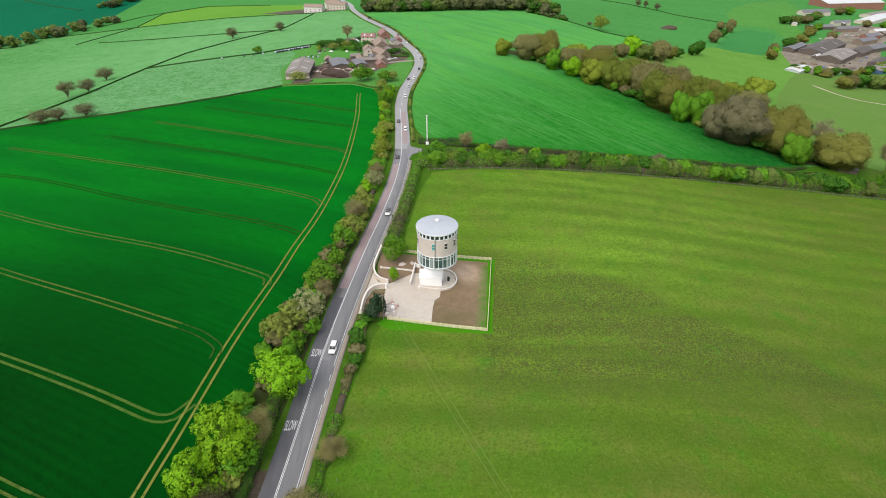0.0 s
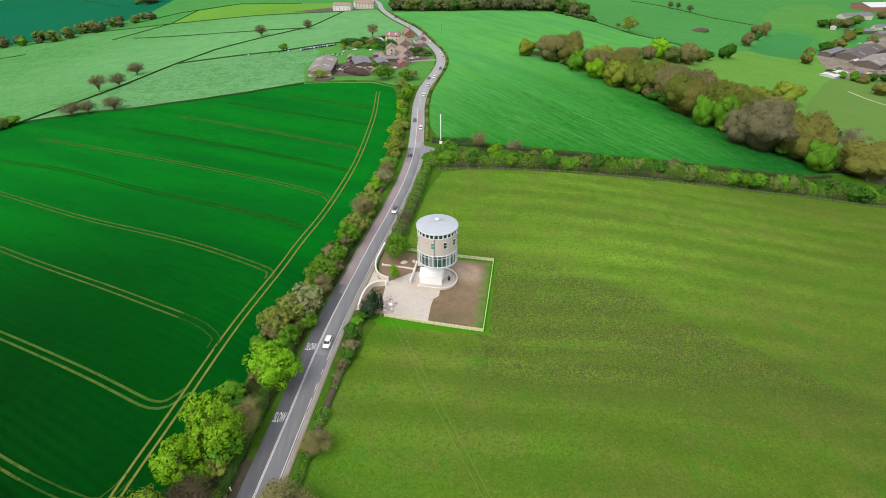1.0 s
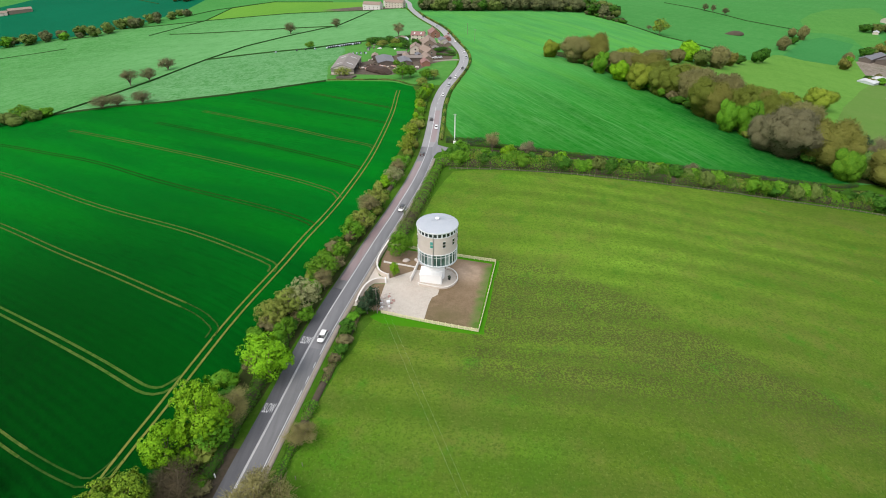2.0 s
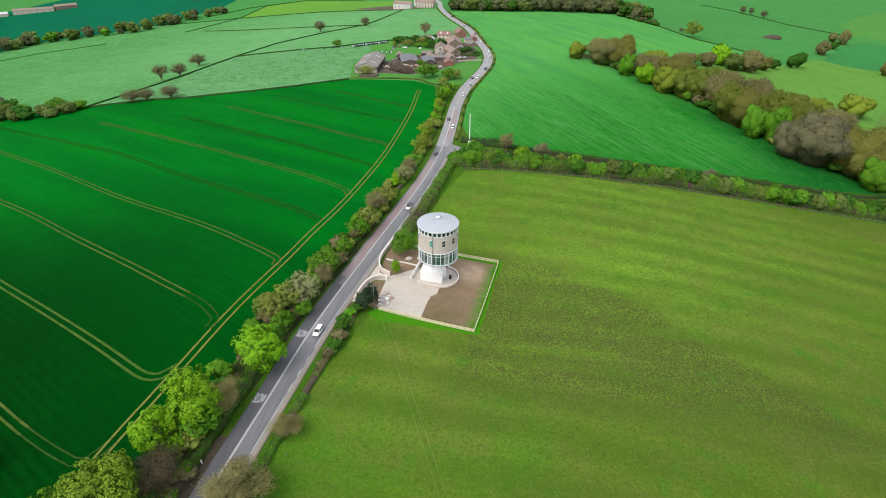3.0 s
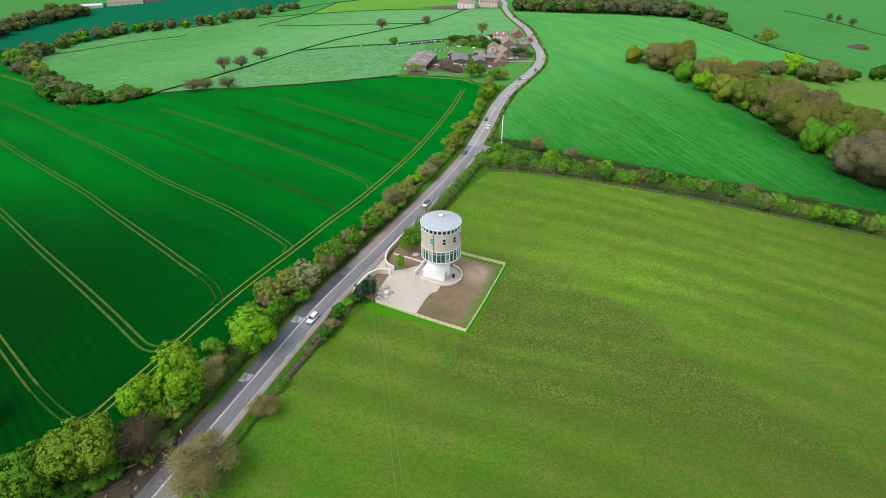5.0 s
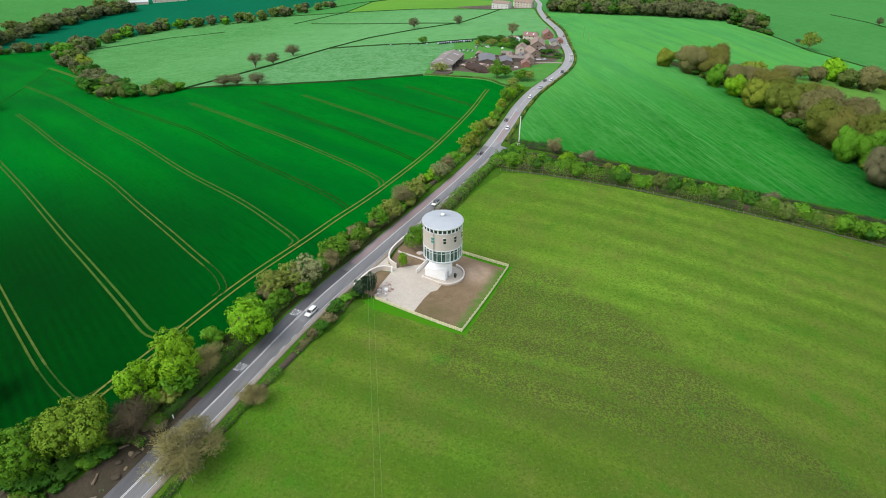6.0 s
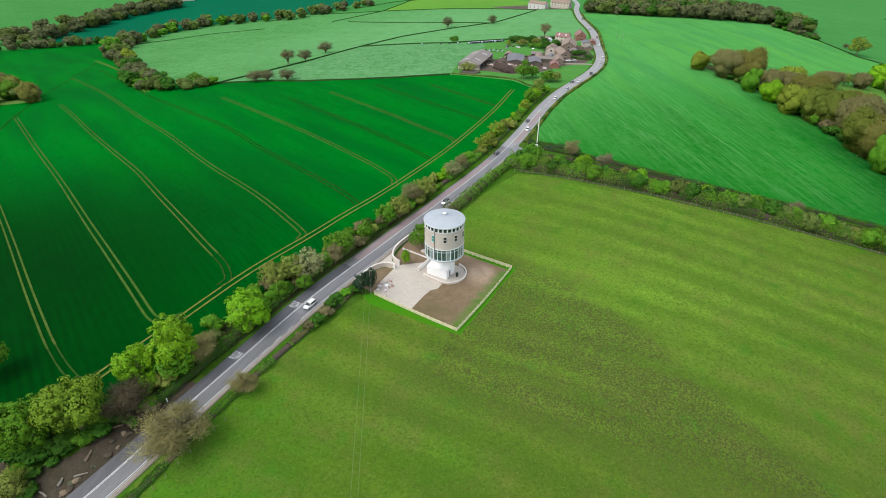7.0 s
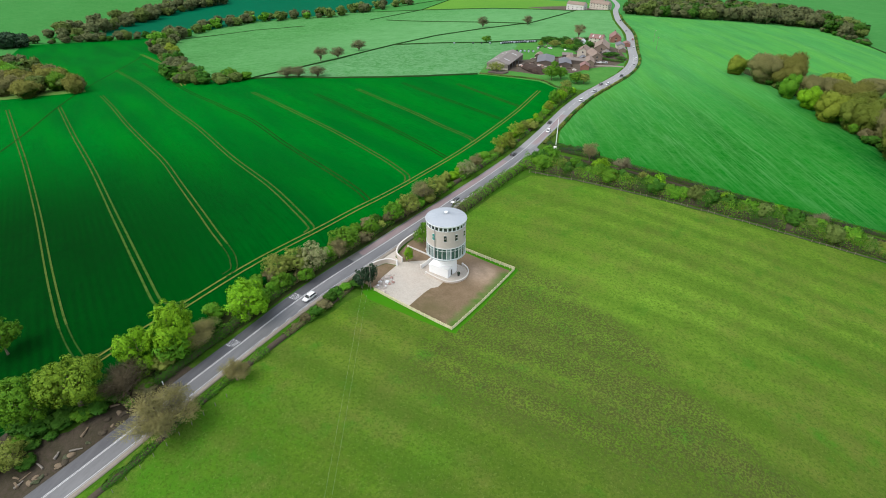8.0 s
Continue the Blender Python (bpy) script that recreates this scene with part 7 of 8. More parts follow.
# the field shelter at the end of the side lane
gabled("field_shelter", "low dark open shelter under the trees", 220, 281.5, 78, 3.6, 9.5, 2.2, 2.9, M_BOARD, M_SLATE, 0, 1, 0, open_side=True, category="shelter")

# the farm
barn = gabled("barn", "large grey corrugated barn with open side", -107.5, 431, 5, 17, 38, 4.8, 7.4, M_CREAMWALL, M_CORR, 0, open_side=True, chimneys=0, category="barn", roof_lights=2)
for yy in range(-16, 17, 8):
    part("stanchion", boxes([(8.2, yy - 0.15, -0.5, 8.5, yy + 0.15, 4.8)]), M_METAL, barn)
part("gable_cladding", boxes([(-8.4, -19.12, 2.4, 8.4, -19.02, 4.7)]), M_CORR, barn, "grey sheet cladding on the gable")
gabled("cattle_shed", "low dark cattle shed with slate-grey roof", -82, 453, 18, 13, 22, 2.6, 4.0, M_BOARD, M_SLATE, 0, chimneys=0, category="shed")
gabled("cattle_shed", "small low shed with dark front", -66, 452, 20, 9, 16, 2.6, 3.8, M_BOARD, M_SLATE, 0, chimneys=0, category="shed")
heap = rock("manure_mound", "long dark heap of manure in the farmyard", -80, 420, (14, 5.5, 3.6), M_DUNG, 3, 0.4, "heap")
rock("straw_heap", "pale heap of bedding straw beside the shed", -84, 432, (7, 3, 1.2), M_RUBBLE, 9, 0.5, "heap")
for i in range(5):
    lg = tagged(part("timber_block", round_box(-6, -0.5, 0.0, 6, 0.5, 1.2 + 0.2 * (i % 2), 0.08), M_BOARD, None), "bundle of dark timber beside the field", "timber")
    lg.matrix_basis = pose(-101 + 0.4 * i, 398.5 + 1.3 * i, land(-101, 399), 0, 0, 6)
gabled("farmhouse", "tan stone farmhouse with broad mossy roof", -55.5, 521, 12, 12, 21, 4.8, 8.6, M_STONE, M_TILE_TAN, 4, chimneys=2)
gabled("house", "pale house with faded red tiled roof", -71.5, 564, 84, 8.5, 13, 4.6, 7.4, M_CREAMWALL, M_TILE_RED, 3, roof_lights=2)
gabled("house", "brick house with deep red tiled roof", -58.5, 580, 20, 9.5, 14, 4.8, 8.2, M_BRICK, M_TILE_RED, 3, chimneys=2)
gabled("house", "stone cottage with weathered slates", -63.5, 494, 8, 9, 13, 4.8, 7.6, M_CREAMWALL, M_TILE_TAN, 2)
gabled("house", "stone cottage joined to the farmhouse", -51.5, 482, 30, 8.5, 18, 4.6, 7.4, M_STONE, M_TILE_TAN, 3)
gabled("outbuilding", "long low stone outbuilding", -49.5, 462, 18, 7, 15, 3.2, 5.4, M_STONE, M_TILE_TAN, 2, 1, 0, category="outbuilding")
gabled("outbuilding", "small outbuilding with orange-red roof", -48.5, 446, 18, 6.5, 9, 2.8, 4.6, M_BRICK, M_TILE_RED, 0, 1, 0, category="outbuilding")
gabled("outbuilding", "dark timber outbuilding beside cottages", -60, 462, 100, 6, 14, 2.8, 4.2, M_BOARD, M_CORR, 0, 1, 0, category="outbuilding")
gabled("garage", "white garage with pale roof", -46, 548, 20, 7, 11, 2.8, 4.4, M_CREAMWALL, M_SLATE, 0, 1, 0, category="garage")
gabled("garage", "low garage beside the lane", -43, 560, 15, 6, 9, 2.6, 4.0, M_BRICK, M_TILE_RED, 0, 1, 0, category="garage")
gabled("greenhouse", "white glazed greenhouse in the garden", -82, 555, 10, 4, 7, 1.8, 3.2, M_POLY, M_POLY, 0, 1, 0, category="greenhouse")
gabled("garden_shed", "small brown garden shed", -92, 556, 80, 5, 9, 2.2, 3.2, M_BOARD, M_CORR, 0, 1, 0, category="shed")
gabled("garden_shed", "small grey garden shed", -88, 566, 70, 5, 8, 2.2, 3.2, M_BOARD, M_TILE_TAN, 0, 1, 0, category="shed")
for k, x, y, hh, rr in [("olive_b", -103, 404, 7, 6.5), ("green_a", -58.6, 399, 11, 6), ("green_b", -54, 406, 9, 5), ("green_b", -41, 400, 8, 6), ("olive_a", -36, 402, 7, 5), ("deep_a", -104, 536, 7, 7), ("deep_a", -112, 540, 6, 6), ("deep_a", -96, 548, 6, 6), ("olive_b", -88, 534, 6, 5), ("deep_a", -70, 536, 5, 5), ("green_b", -80, 516, 5, 5), ("deep_a", -94, 540, 6, 7), ("olive_b", -99, 524, 6, 6), ("deep_a", -84, 538, 6, 6), ("green_b", -88, 520, 4, 5), ("deep_a", -78, 530, 5, 5), ("deep_a", -74, 512, 5, 5), ("deep_a", -44, 500, 4, 5), ("deep_a", -40, 508, 3, 4), ("deep_a", -112, 542, 6, 6), ("green_b", -70, 440, 5, 3), ("gold_a", -111, 520, 5, 3), ("deep_a", -33, 497, 2, 5)]:
    plant(k, x, y, hh, rr, group="garden trees and shrubs")
hedge("garden_hedge", "dark green garden hedge behind the houses", [(-118, 548), (-104, 556), (-90, 566), (-78, 582)], 3.0, 4, [L_DEEP, L_DARK], 0.6, 40, 61, 0, 0.4)
hedge("garden_hedge", "dark green clipped hedge beside the drive", [(-46, 488), (-36, 484), (-28, 486)], 1.8, 2.5, [L_DEEP], 0.5, 50, 62, 0, 0.2)
tagged(ribbon("driveway", curve([(-24, 470), (-33, 467), (-46, 460)], 2), [(-2.0, 0.0), (-1.9, 0.14), (1.9, 0.14), (2.0, 0.0)], M_PAVE), "pale driveway from road to cottages", "driveway", kind="structure")


def bale(material):
    bm = bmesh.new()
    bmesh.ops.create_cone(bm, cap_ends=True, segments=14, radius1=0.75, radius2=0.75, depth=1.35, matrix=Matrix.Rotation(math.pi / 2, 4, "Y"))
    bmesh.ops.bevel(bm, geom=[e for e in bm.edges if len(e.link_faces) == 2 and e.calc_face_angle() > 1.0], offset=0.14, segments=2, affect="EDGES")
    return part("silage_bale", bm, material, None)


first_bale = tagged(bale(M_WRAP), "round silage bale in shiny black wrap", "bale", "wrapped silage bales")
pale_bale = tagged(bale(M_WRAP_PALE), "round silage bale in pale blue-grey wrap", "bale", "wrapped silage bales")
spots = [(-152 + 26 * i / 17 + 0.6 * k, 525 + 17 * i / 17 + 2.1 * k) for i in range(18) for k in range(3)] + [(-120, 484), (-117, 487), (-114, 489), (-112, 493), (-110, 488), (-118, 492), (-121, 489), (-116, 484), (-108, 492), (-106, 489), (-200, 521), (-180, 522), (-172, 524), (-163, 524)]
for i, (x, y) in enumerate(spots):
    copy_thing(pale_bale if i % 3 == 1 or i % 7 == 0 else first_bale, pose(x, y, land(x, y) + 0.72, 0, 0, (i * 67) % 180))
for ob in (first_bale, pale_bale):
    bpy.data.objects.remove(ob)

# the hilltop houses at the far end of the road
gabled("long_house", "long cream house on the skyline", -193, 902, 80, 12, 28, 7.5, 11.0, M_WHITEWALL, M_TILE_TAN, 4, 2)
gabled("long_house", "cream terrace with pale roof", -160, 912, 75, 11, 30, 8.0, 11.5, M_CREAMWALL, M_TILE_TAN, 6, 3, 2)
gabled("house", "pale cottage behind the terrace", -172, 940, 70, 10, 22, 8, 12, M_WHITEWALL, M_TILE_TAN, 3)
gabled("house", "cream cottage where the road tops the hill", -164, 962, 10, 9, 14, 5, 8, M_CREAMWALL, M_SLATE, 2)

# the stone farm across the valley
gabled("long_house", "long stone farmstead across the valley", -985, 1045, -52, 13, 70, 6, 9, M_CREAMWALL, M_TILE_TAN, 6, 2, 2)
gabled("barn", "stone barn across the valley", -945, 1085, -40, 13, 40, 6, 9, M_STONE, M_TILE_TAN, 0, chimneys=0, category="barn")
gabled("barn", "pale-roofed barn across the valley", -1030, 1000, -50, 14, 40, 5, 8, M_CREAMWALL, M_CORR_PALE, 0, chimneys=0, category="barn")

# the works and village beyond the meadow
VILLAGE = [
    ("works_shed", "wide dark brown-roofed barn in the yard", 517, 792, -48, 30, 92, 6, 10, M_BOARD, M_CORR_DARK, 2), ("works_shed", "grey-roofed open barn with dark sides", 508, 744, -48, 28, 62, 6, 10, M_BOARD, M_CORR, 3),
    ("works_shed", "dark low works shed", 478, 790, -48, 14, 46, 5, 7, M_BOARD, M_SLATE, 0), ("works_shed", "blue-clad works shed in the yard", 522, 682, -60, 18, 34, 5, 7, M_CORR_BLUE, M_CORR, 0),
    ("works_shed", "dark brown shed between the barns", 562, 780, -50, 18, 44, 5, 8, M_BOARD, M_CORR_DARK, 0), ("works_shed", "pale blue sheeted shed", 408, 655, -50, 16, 34, 3, 4.6, M_POLY, M_CORR_PALE, 0),
    ("works_shed", "grey-roofed shed at the yard's edge", 592, 800, -62, 16, 46, 5, 8, M_BOARD, M_SLATE, 0), ("works_shed", "long white-roofed shed beyond the yard", 752, 1042, -52, 24, 105, 6, 9, M_CREAMWALL, M_CORR_PALE, 0),
    ("mill", "great brick mill with white roof", 850, 1275, -82, 56, 130, 12, 17, M_BRICK, M_CORR_PALE, 0), ("works_shed", "low white building with dark roof", 680, 1100, -80, 18, 56, 6, 10, M_CREAMWALL, M_SLATE, 0),
    ("works_shed", "dark low shed behind trees", 606, 952, -82, 18, 40, 4, 6, M_BOARD, M_SLATE, 0), ("works_shed", "pale long terrace with slate roof", 662, 990, -76, 9, 34, 5, 8, M_CREAMWALL, M_SLATE, 0),
    ("works_shed", "stone terrace with slate roof", 637, 934, -78, 9, 40, 5, 8, M_STONE, M_SLATE, 0), ("works_shed", "pale-roofed shed beyond the village", 800, 1110, -60, 22, 60, 6, 9, M_CREAMWALL, M_CORR, 0),
    ("works_shed", "small pale hut in the meadow", 577, 975, -30, 8, 12, 3, 4.5, M_CREAMWALL, M_CORR_PALE, 0), ("works_shed", "small dark shed by the meadow", 566, 905, -40, 10, 20, 4, 6, M_BOARD, M_SLATE, 0),
    ("works_shed", "low dark cattle shed", 548, 722, -48, 14, 40, 4, 6.5, M_BOARD, M_CORR_DARK, 0), ("works_shed", "narrow lean-to shed with pale roof", 494, 756, -48, 8, 40, 3, 5, M_BOARD, M_CORR_PALE, 0),
    ("works_shed", "weathered store with mossy roof", 560, 850, -40, 12, 24, 4, 6.5, M_STONE, M_TILE_TAN, 0), ("works_shed", "grey store beyond the barns", 612, 848, -62, 14, 38, 5, 8, M_STONE, M_SLATE, 0), ("works_shed", "brick store with dark roof", 640, 880, -66, 12, 30, 5, 8, M_BRICK, M_SLATE, 0),
]
for nm, lb, x, y, tn, wd, ln, ev, rg, wl_, rf, rl in VILLAGE:
    gabled(nm, lb, x, y, tn, wd, ln, ev, rg, wl_, rf, 0, 1, 0, category="shed", roof_lights=rl)
for i, (x, y, hh, rr) in enumerate([(407, 571, 12, 7), (420, 579, 13, 7), (436, 587, 14, 8), (451, 587, 14, 8), (465, 589, 13, 7), (480, 600, 14, 8), (496, 612, 13, 8), (512, 622, 14, 8), (530, 636, 13, 8), (474, 802, 13, 8), (486, 812, 12, 8), (431, 757, 13, 6), (424, 742, 11, 6), (407, 716, 12, 6),
                                    (509, 832, 13, 8), (420, 668, 8, 4), (565, 987, 12, 9), (585, 990, 13, 10), (606, 995, 13, 10), (596, 940, 10, 7), (560, 900, 12, 8), (548, 884, 10, 6), (575, 868, 12, 7), (625, 1010, 14, 9), (650, 1040, 14, 9), (700, 980, 11, 7), (720, 965, 12, 8), (690, 900, 12, 8), (705, 915, 12, 8), (660, 850, 12, 8), (600, 760, 12, 7), (612, 772, 11, 7), (740, 1120, 14, 9), (765, 1130, 14, 9)]):
    plant(["belt_bud", "belt_brown", "belt_deep", "belt_wood", "belt_brown", "belt_green", "belt_bud"][i % 7], x, y, hh, rr, group="village trees")
tagged(ribbon("farm_track", curve([(376, 570), (377, 534), (385, 513), (405, 503)], 6), [(-1.6, 0.12), (1.6, 0.12)], M_TAN), "pale track across the olive meadow", "track", kind="structure")
rock("scrub_mound", "dark scrubby mound in the pasture", 333, 876, (16, 9, 4), M_TWIG, 12, 0.2, "mound")
for i, (x, y) in enumerate([(485, 690), (500, 696), (512, 704), (498, 680), (455, 690), (447, 680), (462, 672), (470, 690), (440, 668), (480, 700), (425, 640), (450, 655), (468, 655), (492, 690)]):
    rock("rubbish_heap", "pale brown heap of scrap in the works yard", x, y, (5 - i % 3, 2.5 + i % 2, 1.0), [M_LOG, M_BOARD, M_POLE, M_TAN][i % 4], 70 + i, 0.5, "heap")

# farm clutter
rr_ = np.random.RandomState(19)
for i in range(70):
    x, y = (rr_.uniform(-100, -46), rr_.uniform(428, 476)) if i < 44 else (rr_.uniform(-97, -62), rr_.uniform(424, 442))
    rock("scrap_lump", "lump of weathered scrap lying in the farmyard", x, y, (rr_.uniform(0.8, 2.0), rr_.uniform(0.7, 1.6), rr_.uniform(0.4, 1.0)), [M_RUBBLE, M_BOARD, M_LOG, M_BOARD, M_DUNG, M_PINK][i % 6], 100 + i, 0.6, "heap")
for i in range(16):
    x, y = rr_.uniform(-112, -62), rr_.uniform(505, 560)
    rock("garden_item", "pale garden clutter beside the houses", x, y, (rr_.uniform(0.7, 1.6), rr_.uniform(0.6, 1.2), rr_.uniform(0.5, 1.0)), [M_WHITE, M_BOARD, M_POLE, M_BOARD][i % 4], 140 + i, 0.6, "garden item")
for i, (x, y, tn, w_, l_) in enumerate([(-68, 470, 15, 5, 9), (-73, 480, 105, 5, 8), (-58, 474, 20, 5, 7), (-94, 470, 10, 5, 9), (-40, 530, 20, 6, 8), (-84, 546, 80, 4, 7), (-66, 540, 95, 6, 9), (-48, 506, 10, 6, 9)]):
    gabled("outbuilding", "small weathered outbuilding in the hamlet", x, y, tn, w_, l_, 2.4, 3.8, [M_STONE, M_BOARD][i % 2], [M_TILE_TAN, M_CORR, M_SLATE][i % 3], 0, 1, 0, category="outbuilding")
for i in range(60):
    x, y = rr_.uniform(440, 560), rr_.uniform(660, 850)
    if y - 660 > (x - 430) * 1.75 or y < 660 + (x - 450) * 0.55:
        continue
    rock("yard_clutter", "dark and pale machinery lying about the works yard", x, y, (rr_.uniform(1.2, 4.0), rr_.uniform(1.0, 2.4), rr_.uniform(0.6, 1.6)), [M_BOARD, M_WHITE, M_DUNG, M_CORR_BLUE, M_LOG, M_BOARD, M_POLE][i % 7], 300 + i, 0.6, "heap")
for i in range(12):
    x, y = rr_.uniform(640, 760), rr_.uniform(860, 1000)
    gabled("works_shed", "small shed or house in the village", x, y, rr_.uniform(-75, -50), rr_.uniform(8, 14), rr_.uniform(14, 30), 4, 6.5, [M_STONE, M_CREAMWALL, M_BOARD][i % 3], [M_SLATE, M_CORR, M_TILE_TAN, M_CORR_PALE][i % 4], 0, 1, 0, category="shed")

# ---------------------------------------------------------------- cars
M_TYRE = plain("tyre_rubber", (0.020, 0.020, 0.020), (0.035, 0.035, 0.035), 8, 2, 0.9)
M_LAMP = plain("lamp_glass", (0.700, 0.720, 0.740), (0.600, 0.620, 0.640), 6, 2, 0.15)
M_TAIL = plain("red_lamp_glass", (0.350, 0.020, 0.020), (0.250, 0.015, 0.015), 6, 2, 0.2)
M_CARGLASS = pane("car_glass", (0.012, 0.015, 0.018), 0.05)


def car_paint(name, c):
    m, n, l, b = surface(name, 0.35, 0.0, 0.5)
    v = place_node(n, l, local=True)
    f, _ = noise_node(n, l, v, 1.2)
    l.new(blend(n, l, f, c, tuple(k * 0.85 for k in c), 0.5), b.inputs["Base Color"])
    b.inputs["Coat Weight"].default_value = 0.8
    return m


PAINTS = {"white": car_paint("white_car_paint", (0.78, 0.78, 0.78)), "black": car_paint("black_car_paint", (0.02, 0.02, 0.024)), "silver": car_paint("silver_car_paint", (0.42, 0.44, 0.46)), "red": car_paint("red_car_paint", (0.3, 0.03, 0.03)), "blue": car_paint("blue_car_paint", (0.04, 0.08, 0.2))}


def loft(sections):
    """A bmesh through closed loops of points; ends filled."""
    bm = bmesh.new()
    loops = [[bm.verts.new(p) for p in s] for s in sections]
    k = len(loops[0])
    for a, b in zip(loops, loops[1:]):
        for i in range(k):
            j = (i + 1) % k
            bm.faces.new((a[i], a[j], b[j], b[i]))
    bm.faces.new(loops[0])
    bm.faces.new(loops[-1])
    bmesh.ops.recalc_face_normals(bm, faces=bm.faces[:])
    return bm


def car(paint, roof, label):
    """A hatchback at the origin that faces +y, 4.35 m long."""
    root = new("car")

    def body_loop(y, w, z0, z1):
        return [(-w, y, z0 + 0.12), (-w * 0.9, y, z0), (w * 0.9, y, z0), (w, y, z0 + 0.12), (w, y, z1 - 0.2), (w * 0.88, y, z1), (-w * 0.88, y, z1), (-w, y, z1 - 0.2)]
    part("body", loft([body_loop(*s) for s in ((-2.17, 0.76, 0.36, 0.86), (-2.05, 0.86, 0.26, 0.96), (-1.2, 0.9, 0.22, 0.97), (0.6, 0.9, 0.22, 0.95), (1.5, 0.88, 0.24, 0.86), (2.0, 0.82, 0.3, 0.74), (2.17, 0.68, 0.4, 0.62))]), paint, root, smooth=True)

    def cab_loop(z, y0, y1, w):
        return [(-w, y0 + 0.15, z), (-w * 0.85, y0, z), (w * 0.85, y0, z), (w, y0 + 0.15, z), (w, y1 - 0.2, z), (w * 0.85, y1, z), (-w * 0.85, y1, z), (-w, y1 - 0.2, z)]
    part("windows", loft([cab_loop(0.93, -2.02, 1.12, 0.84), cab_loop(1.42, -1.72, 0.38, 0.68)]), M_CARGLASS, root, "dark car glass", True)
    part("roof_panel", loft([cab_loop(1.415, -1.76, 0.42, 0.69), cab_loop(1.48, -1.6, 0.25, 0.62)]), roof, root, "", True)
    for s in (-1, 1):
        part("pillar", loft([[(s * 0.80, 1.0, 0.93), (s * 0.84, 1.0, 0.93), (s * 0.84, 1.1, 0.93), (s * 0.80, 1.1, 0.93)], [(s * 0.66, 0.3, 1.43), (s * 0.70, 0.3, 1.43), (s * 0.70, 0.4, 1.43), (s * 0.66, 0.4, 1.43)]]), paint, root)
        part("pillar", boxes([(s * 0.77 - 0.05, -0.45, 0.9, s * 0.77 + 0.05, -0.33, 1.4)]), M_BLACK, root)
        part("mirror", round_box(s * 0.98 - 0.1, 0.72, 0.9, s * 0.98 + 0.1, 0.86, 1.04, 0.03), paint, root)
        part("headlight", round_box(s * 0.6 - 0.16, 1.98, 0.58, s * 0.6 + 0.16, 2.13, 0.72, 0.03), M_LAMP, root)
        part("tail_light", round_box(s * 0.68 - 0.12, -2.17, 0.7, s * 0.68 + 0.12, -2.06, 0.9, 0.02), M_TAIL, root)
        for y in (-1.32, 1.32):
            bm = bmesh.new()
            m = Matrix.Translation((s * 0.8, y, 0.32)) @ Matrix.Rotation(math.pi / 2, 4, "Y")
            bmesh.ops.create_cone(bm, cap_ends=True, segments=18, radius1=0.32, radius2=0.32, depth=0.21, matrix=m)
            wheel = part("wheel", bm, M_TYRE, root)
            bm = bmesh.new()
            bmesh.ops.create_cone(bm, cap_ends=True, segments=12, radius1=0.2, radius2=0.19, depth=0.03, matrix=Matrix.Translation((s * 0.91, y, 0.32)) @ Matrix.Rotation(math.pi / 2, 4, "Y"))
            part("rim", bm, M_METAL, wheel)
    part("grille", round_box(-0.4, 2.08, 0.42, 0.4, 2.17, 0.54, 0.02), M_BLACK, root)
    part("number_plate", boxes([(-0.26, -2.19, 0.55, 0.26, -2.16, 0.67)]), M_FRAME, root)
    return tagged(root, label, "car")


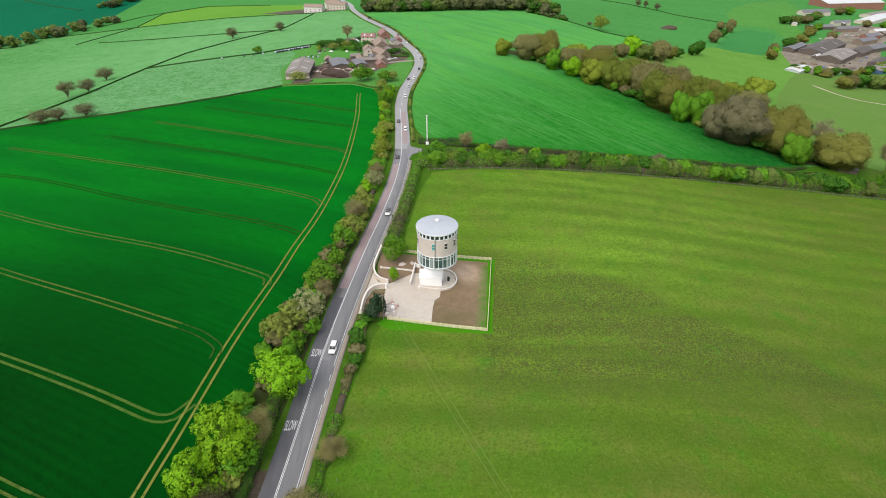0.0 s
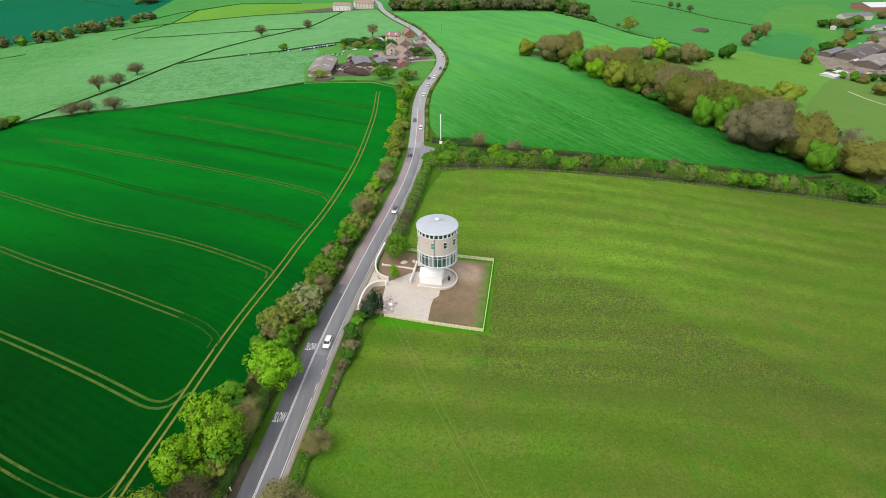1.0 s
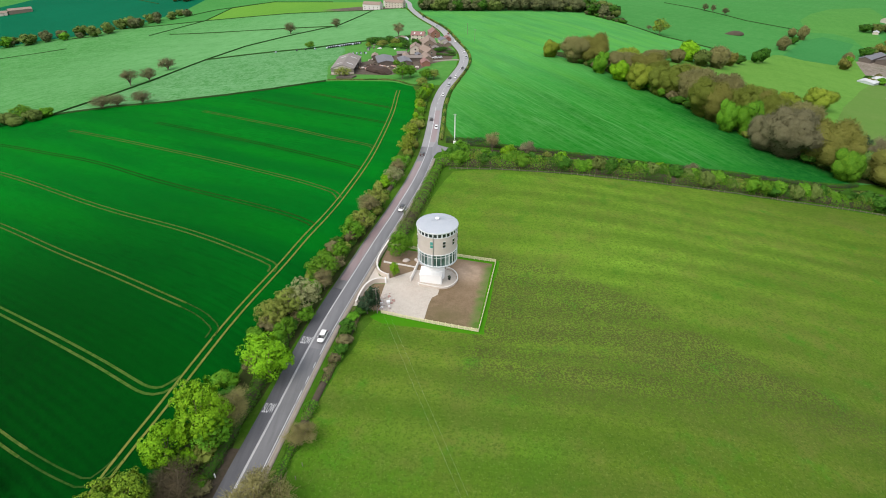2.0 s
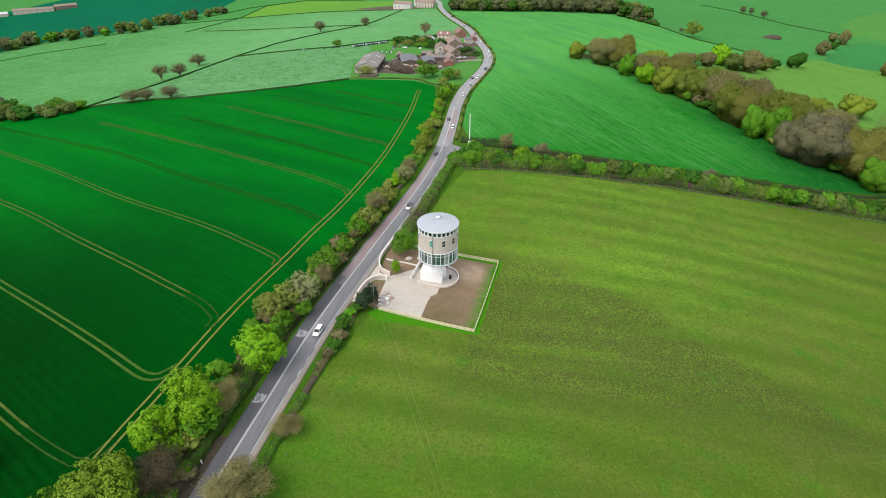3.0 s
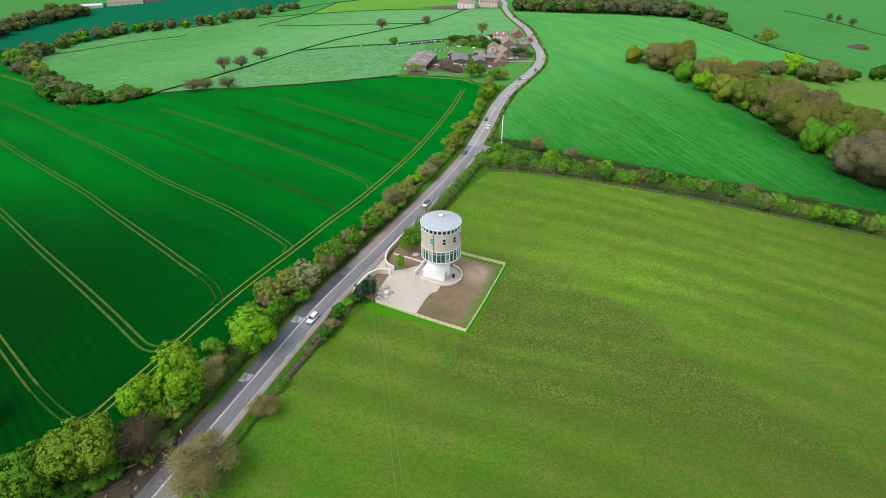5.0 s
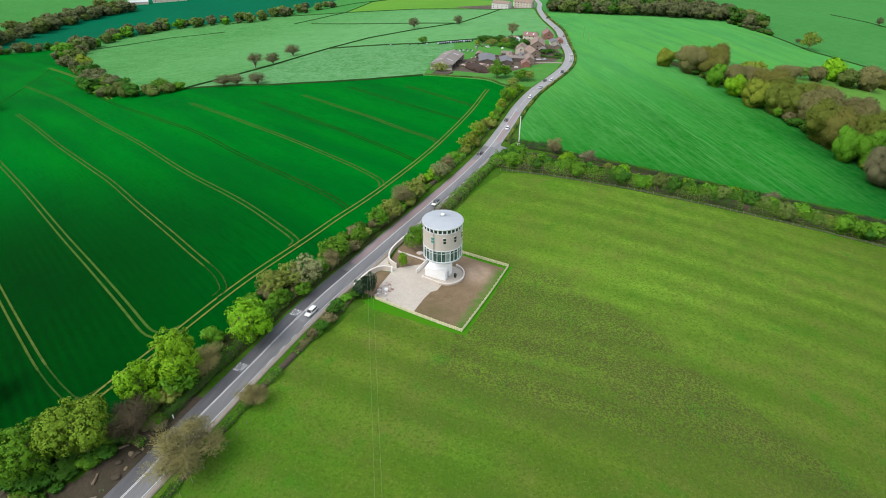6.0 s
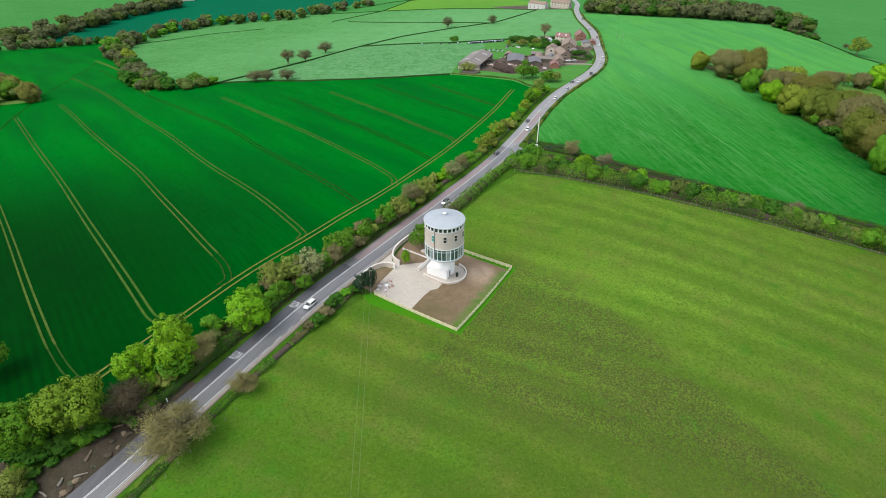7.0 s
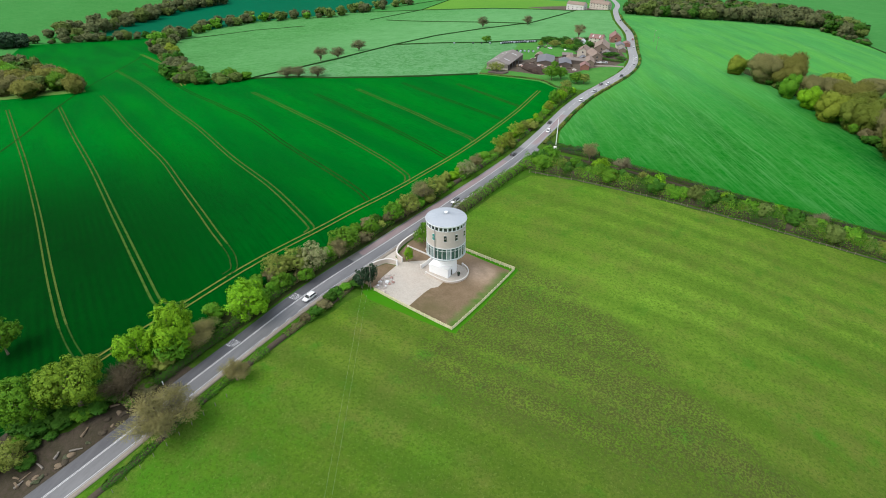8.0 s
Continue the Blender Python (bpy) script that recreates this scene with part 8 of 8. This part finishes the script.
def park(kind, y, side, toward_me=False):
    """Puts a car on the road: side is metres right of the centre."""
    i = int(np.argmin(abs(ROAD[:, 1] - y)))
    d = ROAD[i + 1] - ROAD[i - 1]
    ang = math.degrees(math.atan2(d[1], d[0])) - 90 + (180 if toward_me else 0)
    q = beside(ROAD, side)[i]
    m = pose(q[0], q[1], land(*q) + 0.11, 0, 0, ang)
    return copy_thing(kind, m)


KINDS = {"white": car(PAINTS["white"], PAINTS["white"], "white hatchback on the grey road"), "two_tone": car(PAINTS["white"], PAINTS["black"], "white hatchback with black roof on the road"),
         "black": car(PAINTS["black"], PAINTS["black"], "black car on the grey road"), "silver": car(PAINTS["silver"], PAINTS["silver"], "silver car on the grey road"), "red": car(PAINTS["red"], PAINTS["red"], "dark red car on the grey road")}
for kd, y, side, back in [("white", 107, 1.8, True), ("two_tone", 178, 1.8, True), ("white", 281, 1.7, True), ("black", 236, -1.8, False), ("black", 300, -1.8, False), ("white", 356, 1.7, True), ("silver", 386, 1.7, True), ("black", 404, -1.7, False),
                          ("white", 410, 1.7, True), ("black", 438, 1.7, True), ("silver", 478, 1.7, True), ("white", 503, 1.7, True), ("white", 552, 1.7, True), ("red", 600, 1.7, True), ("silver", 660, -1.6, False), ("black", 760, 1.6, True)]:
    park(KINDS[kd], y, side, back)["group"] = "cars on the road"
for kd, x, y, a in [("white", -99, 512, 70), ("silver", -108, 506, 20), ("blue", -110, 514, 40), ("white", -44, 472, 100), ("silver", -40, 474, 80), ("white", 560, 870, 30), *[(("white", "silver", "black", "white", "blue")[i % 5], 622 + 4.6 * i, 931 + 1.6 * i, 20) for i in range(11)], *[(("silver", "white", "red", "black")[i % 4], 618 + 6 * i, 897 - 0.8 * i, 100) for i in range(7)], ("black", 590, 880, 40), ("silver", 600, 890, 30), ("white", 620, 905, 20), ("white", 605, 860, 50)]:
    copy_thing(KINDS.get(kd, KINDS["black"]), pose(x, y, land(x, y) + 0.02, 0, 0, a))["label"] = "parked car on the yard" if x > 0 else "parked car beside the houses"
for ob in KINDS.values():
    for o in (*ob.children_recursive, ob):
        bpy.data.objects.remove(o)

# the patterns from which the trees were copied are not part of the place
for ob in PROTO.values():
    for o in (*ob.children_recursive, ob):
        bpy.data.objects.remove(o)
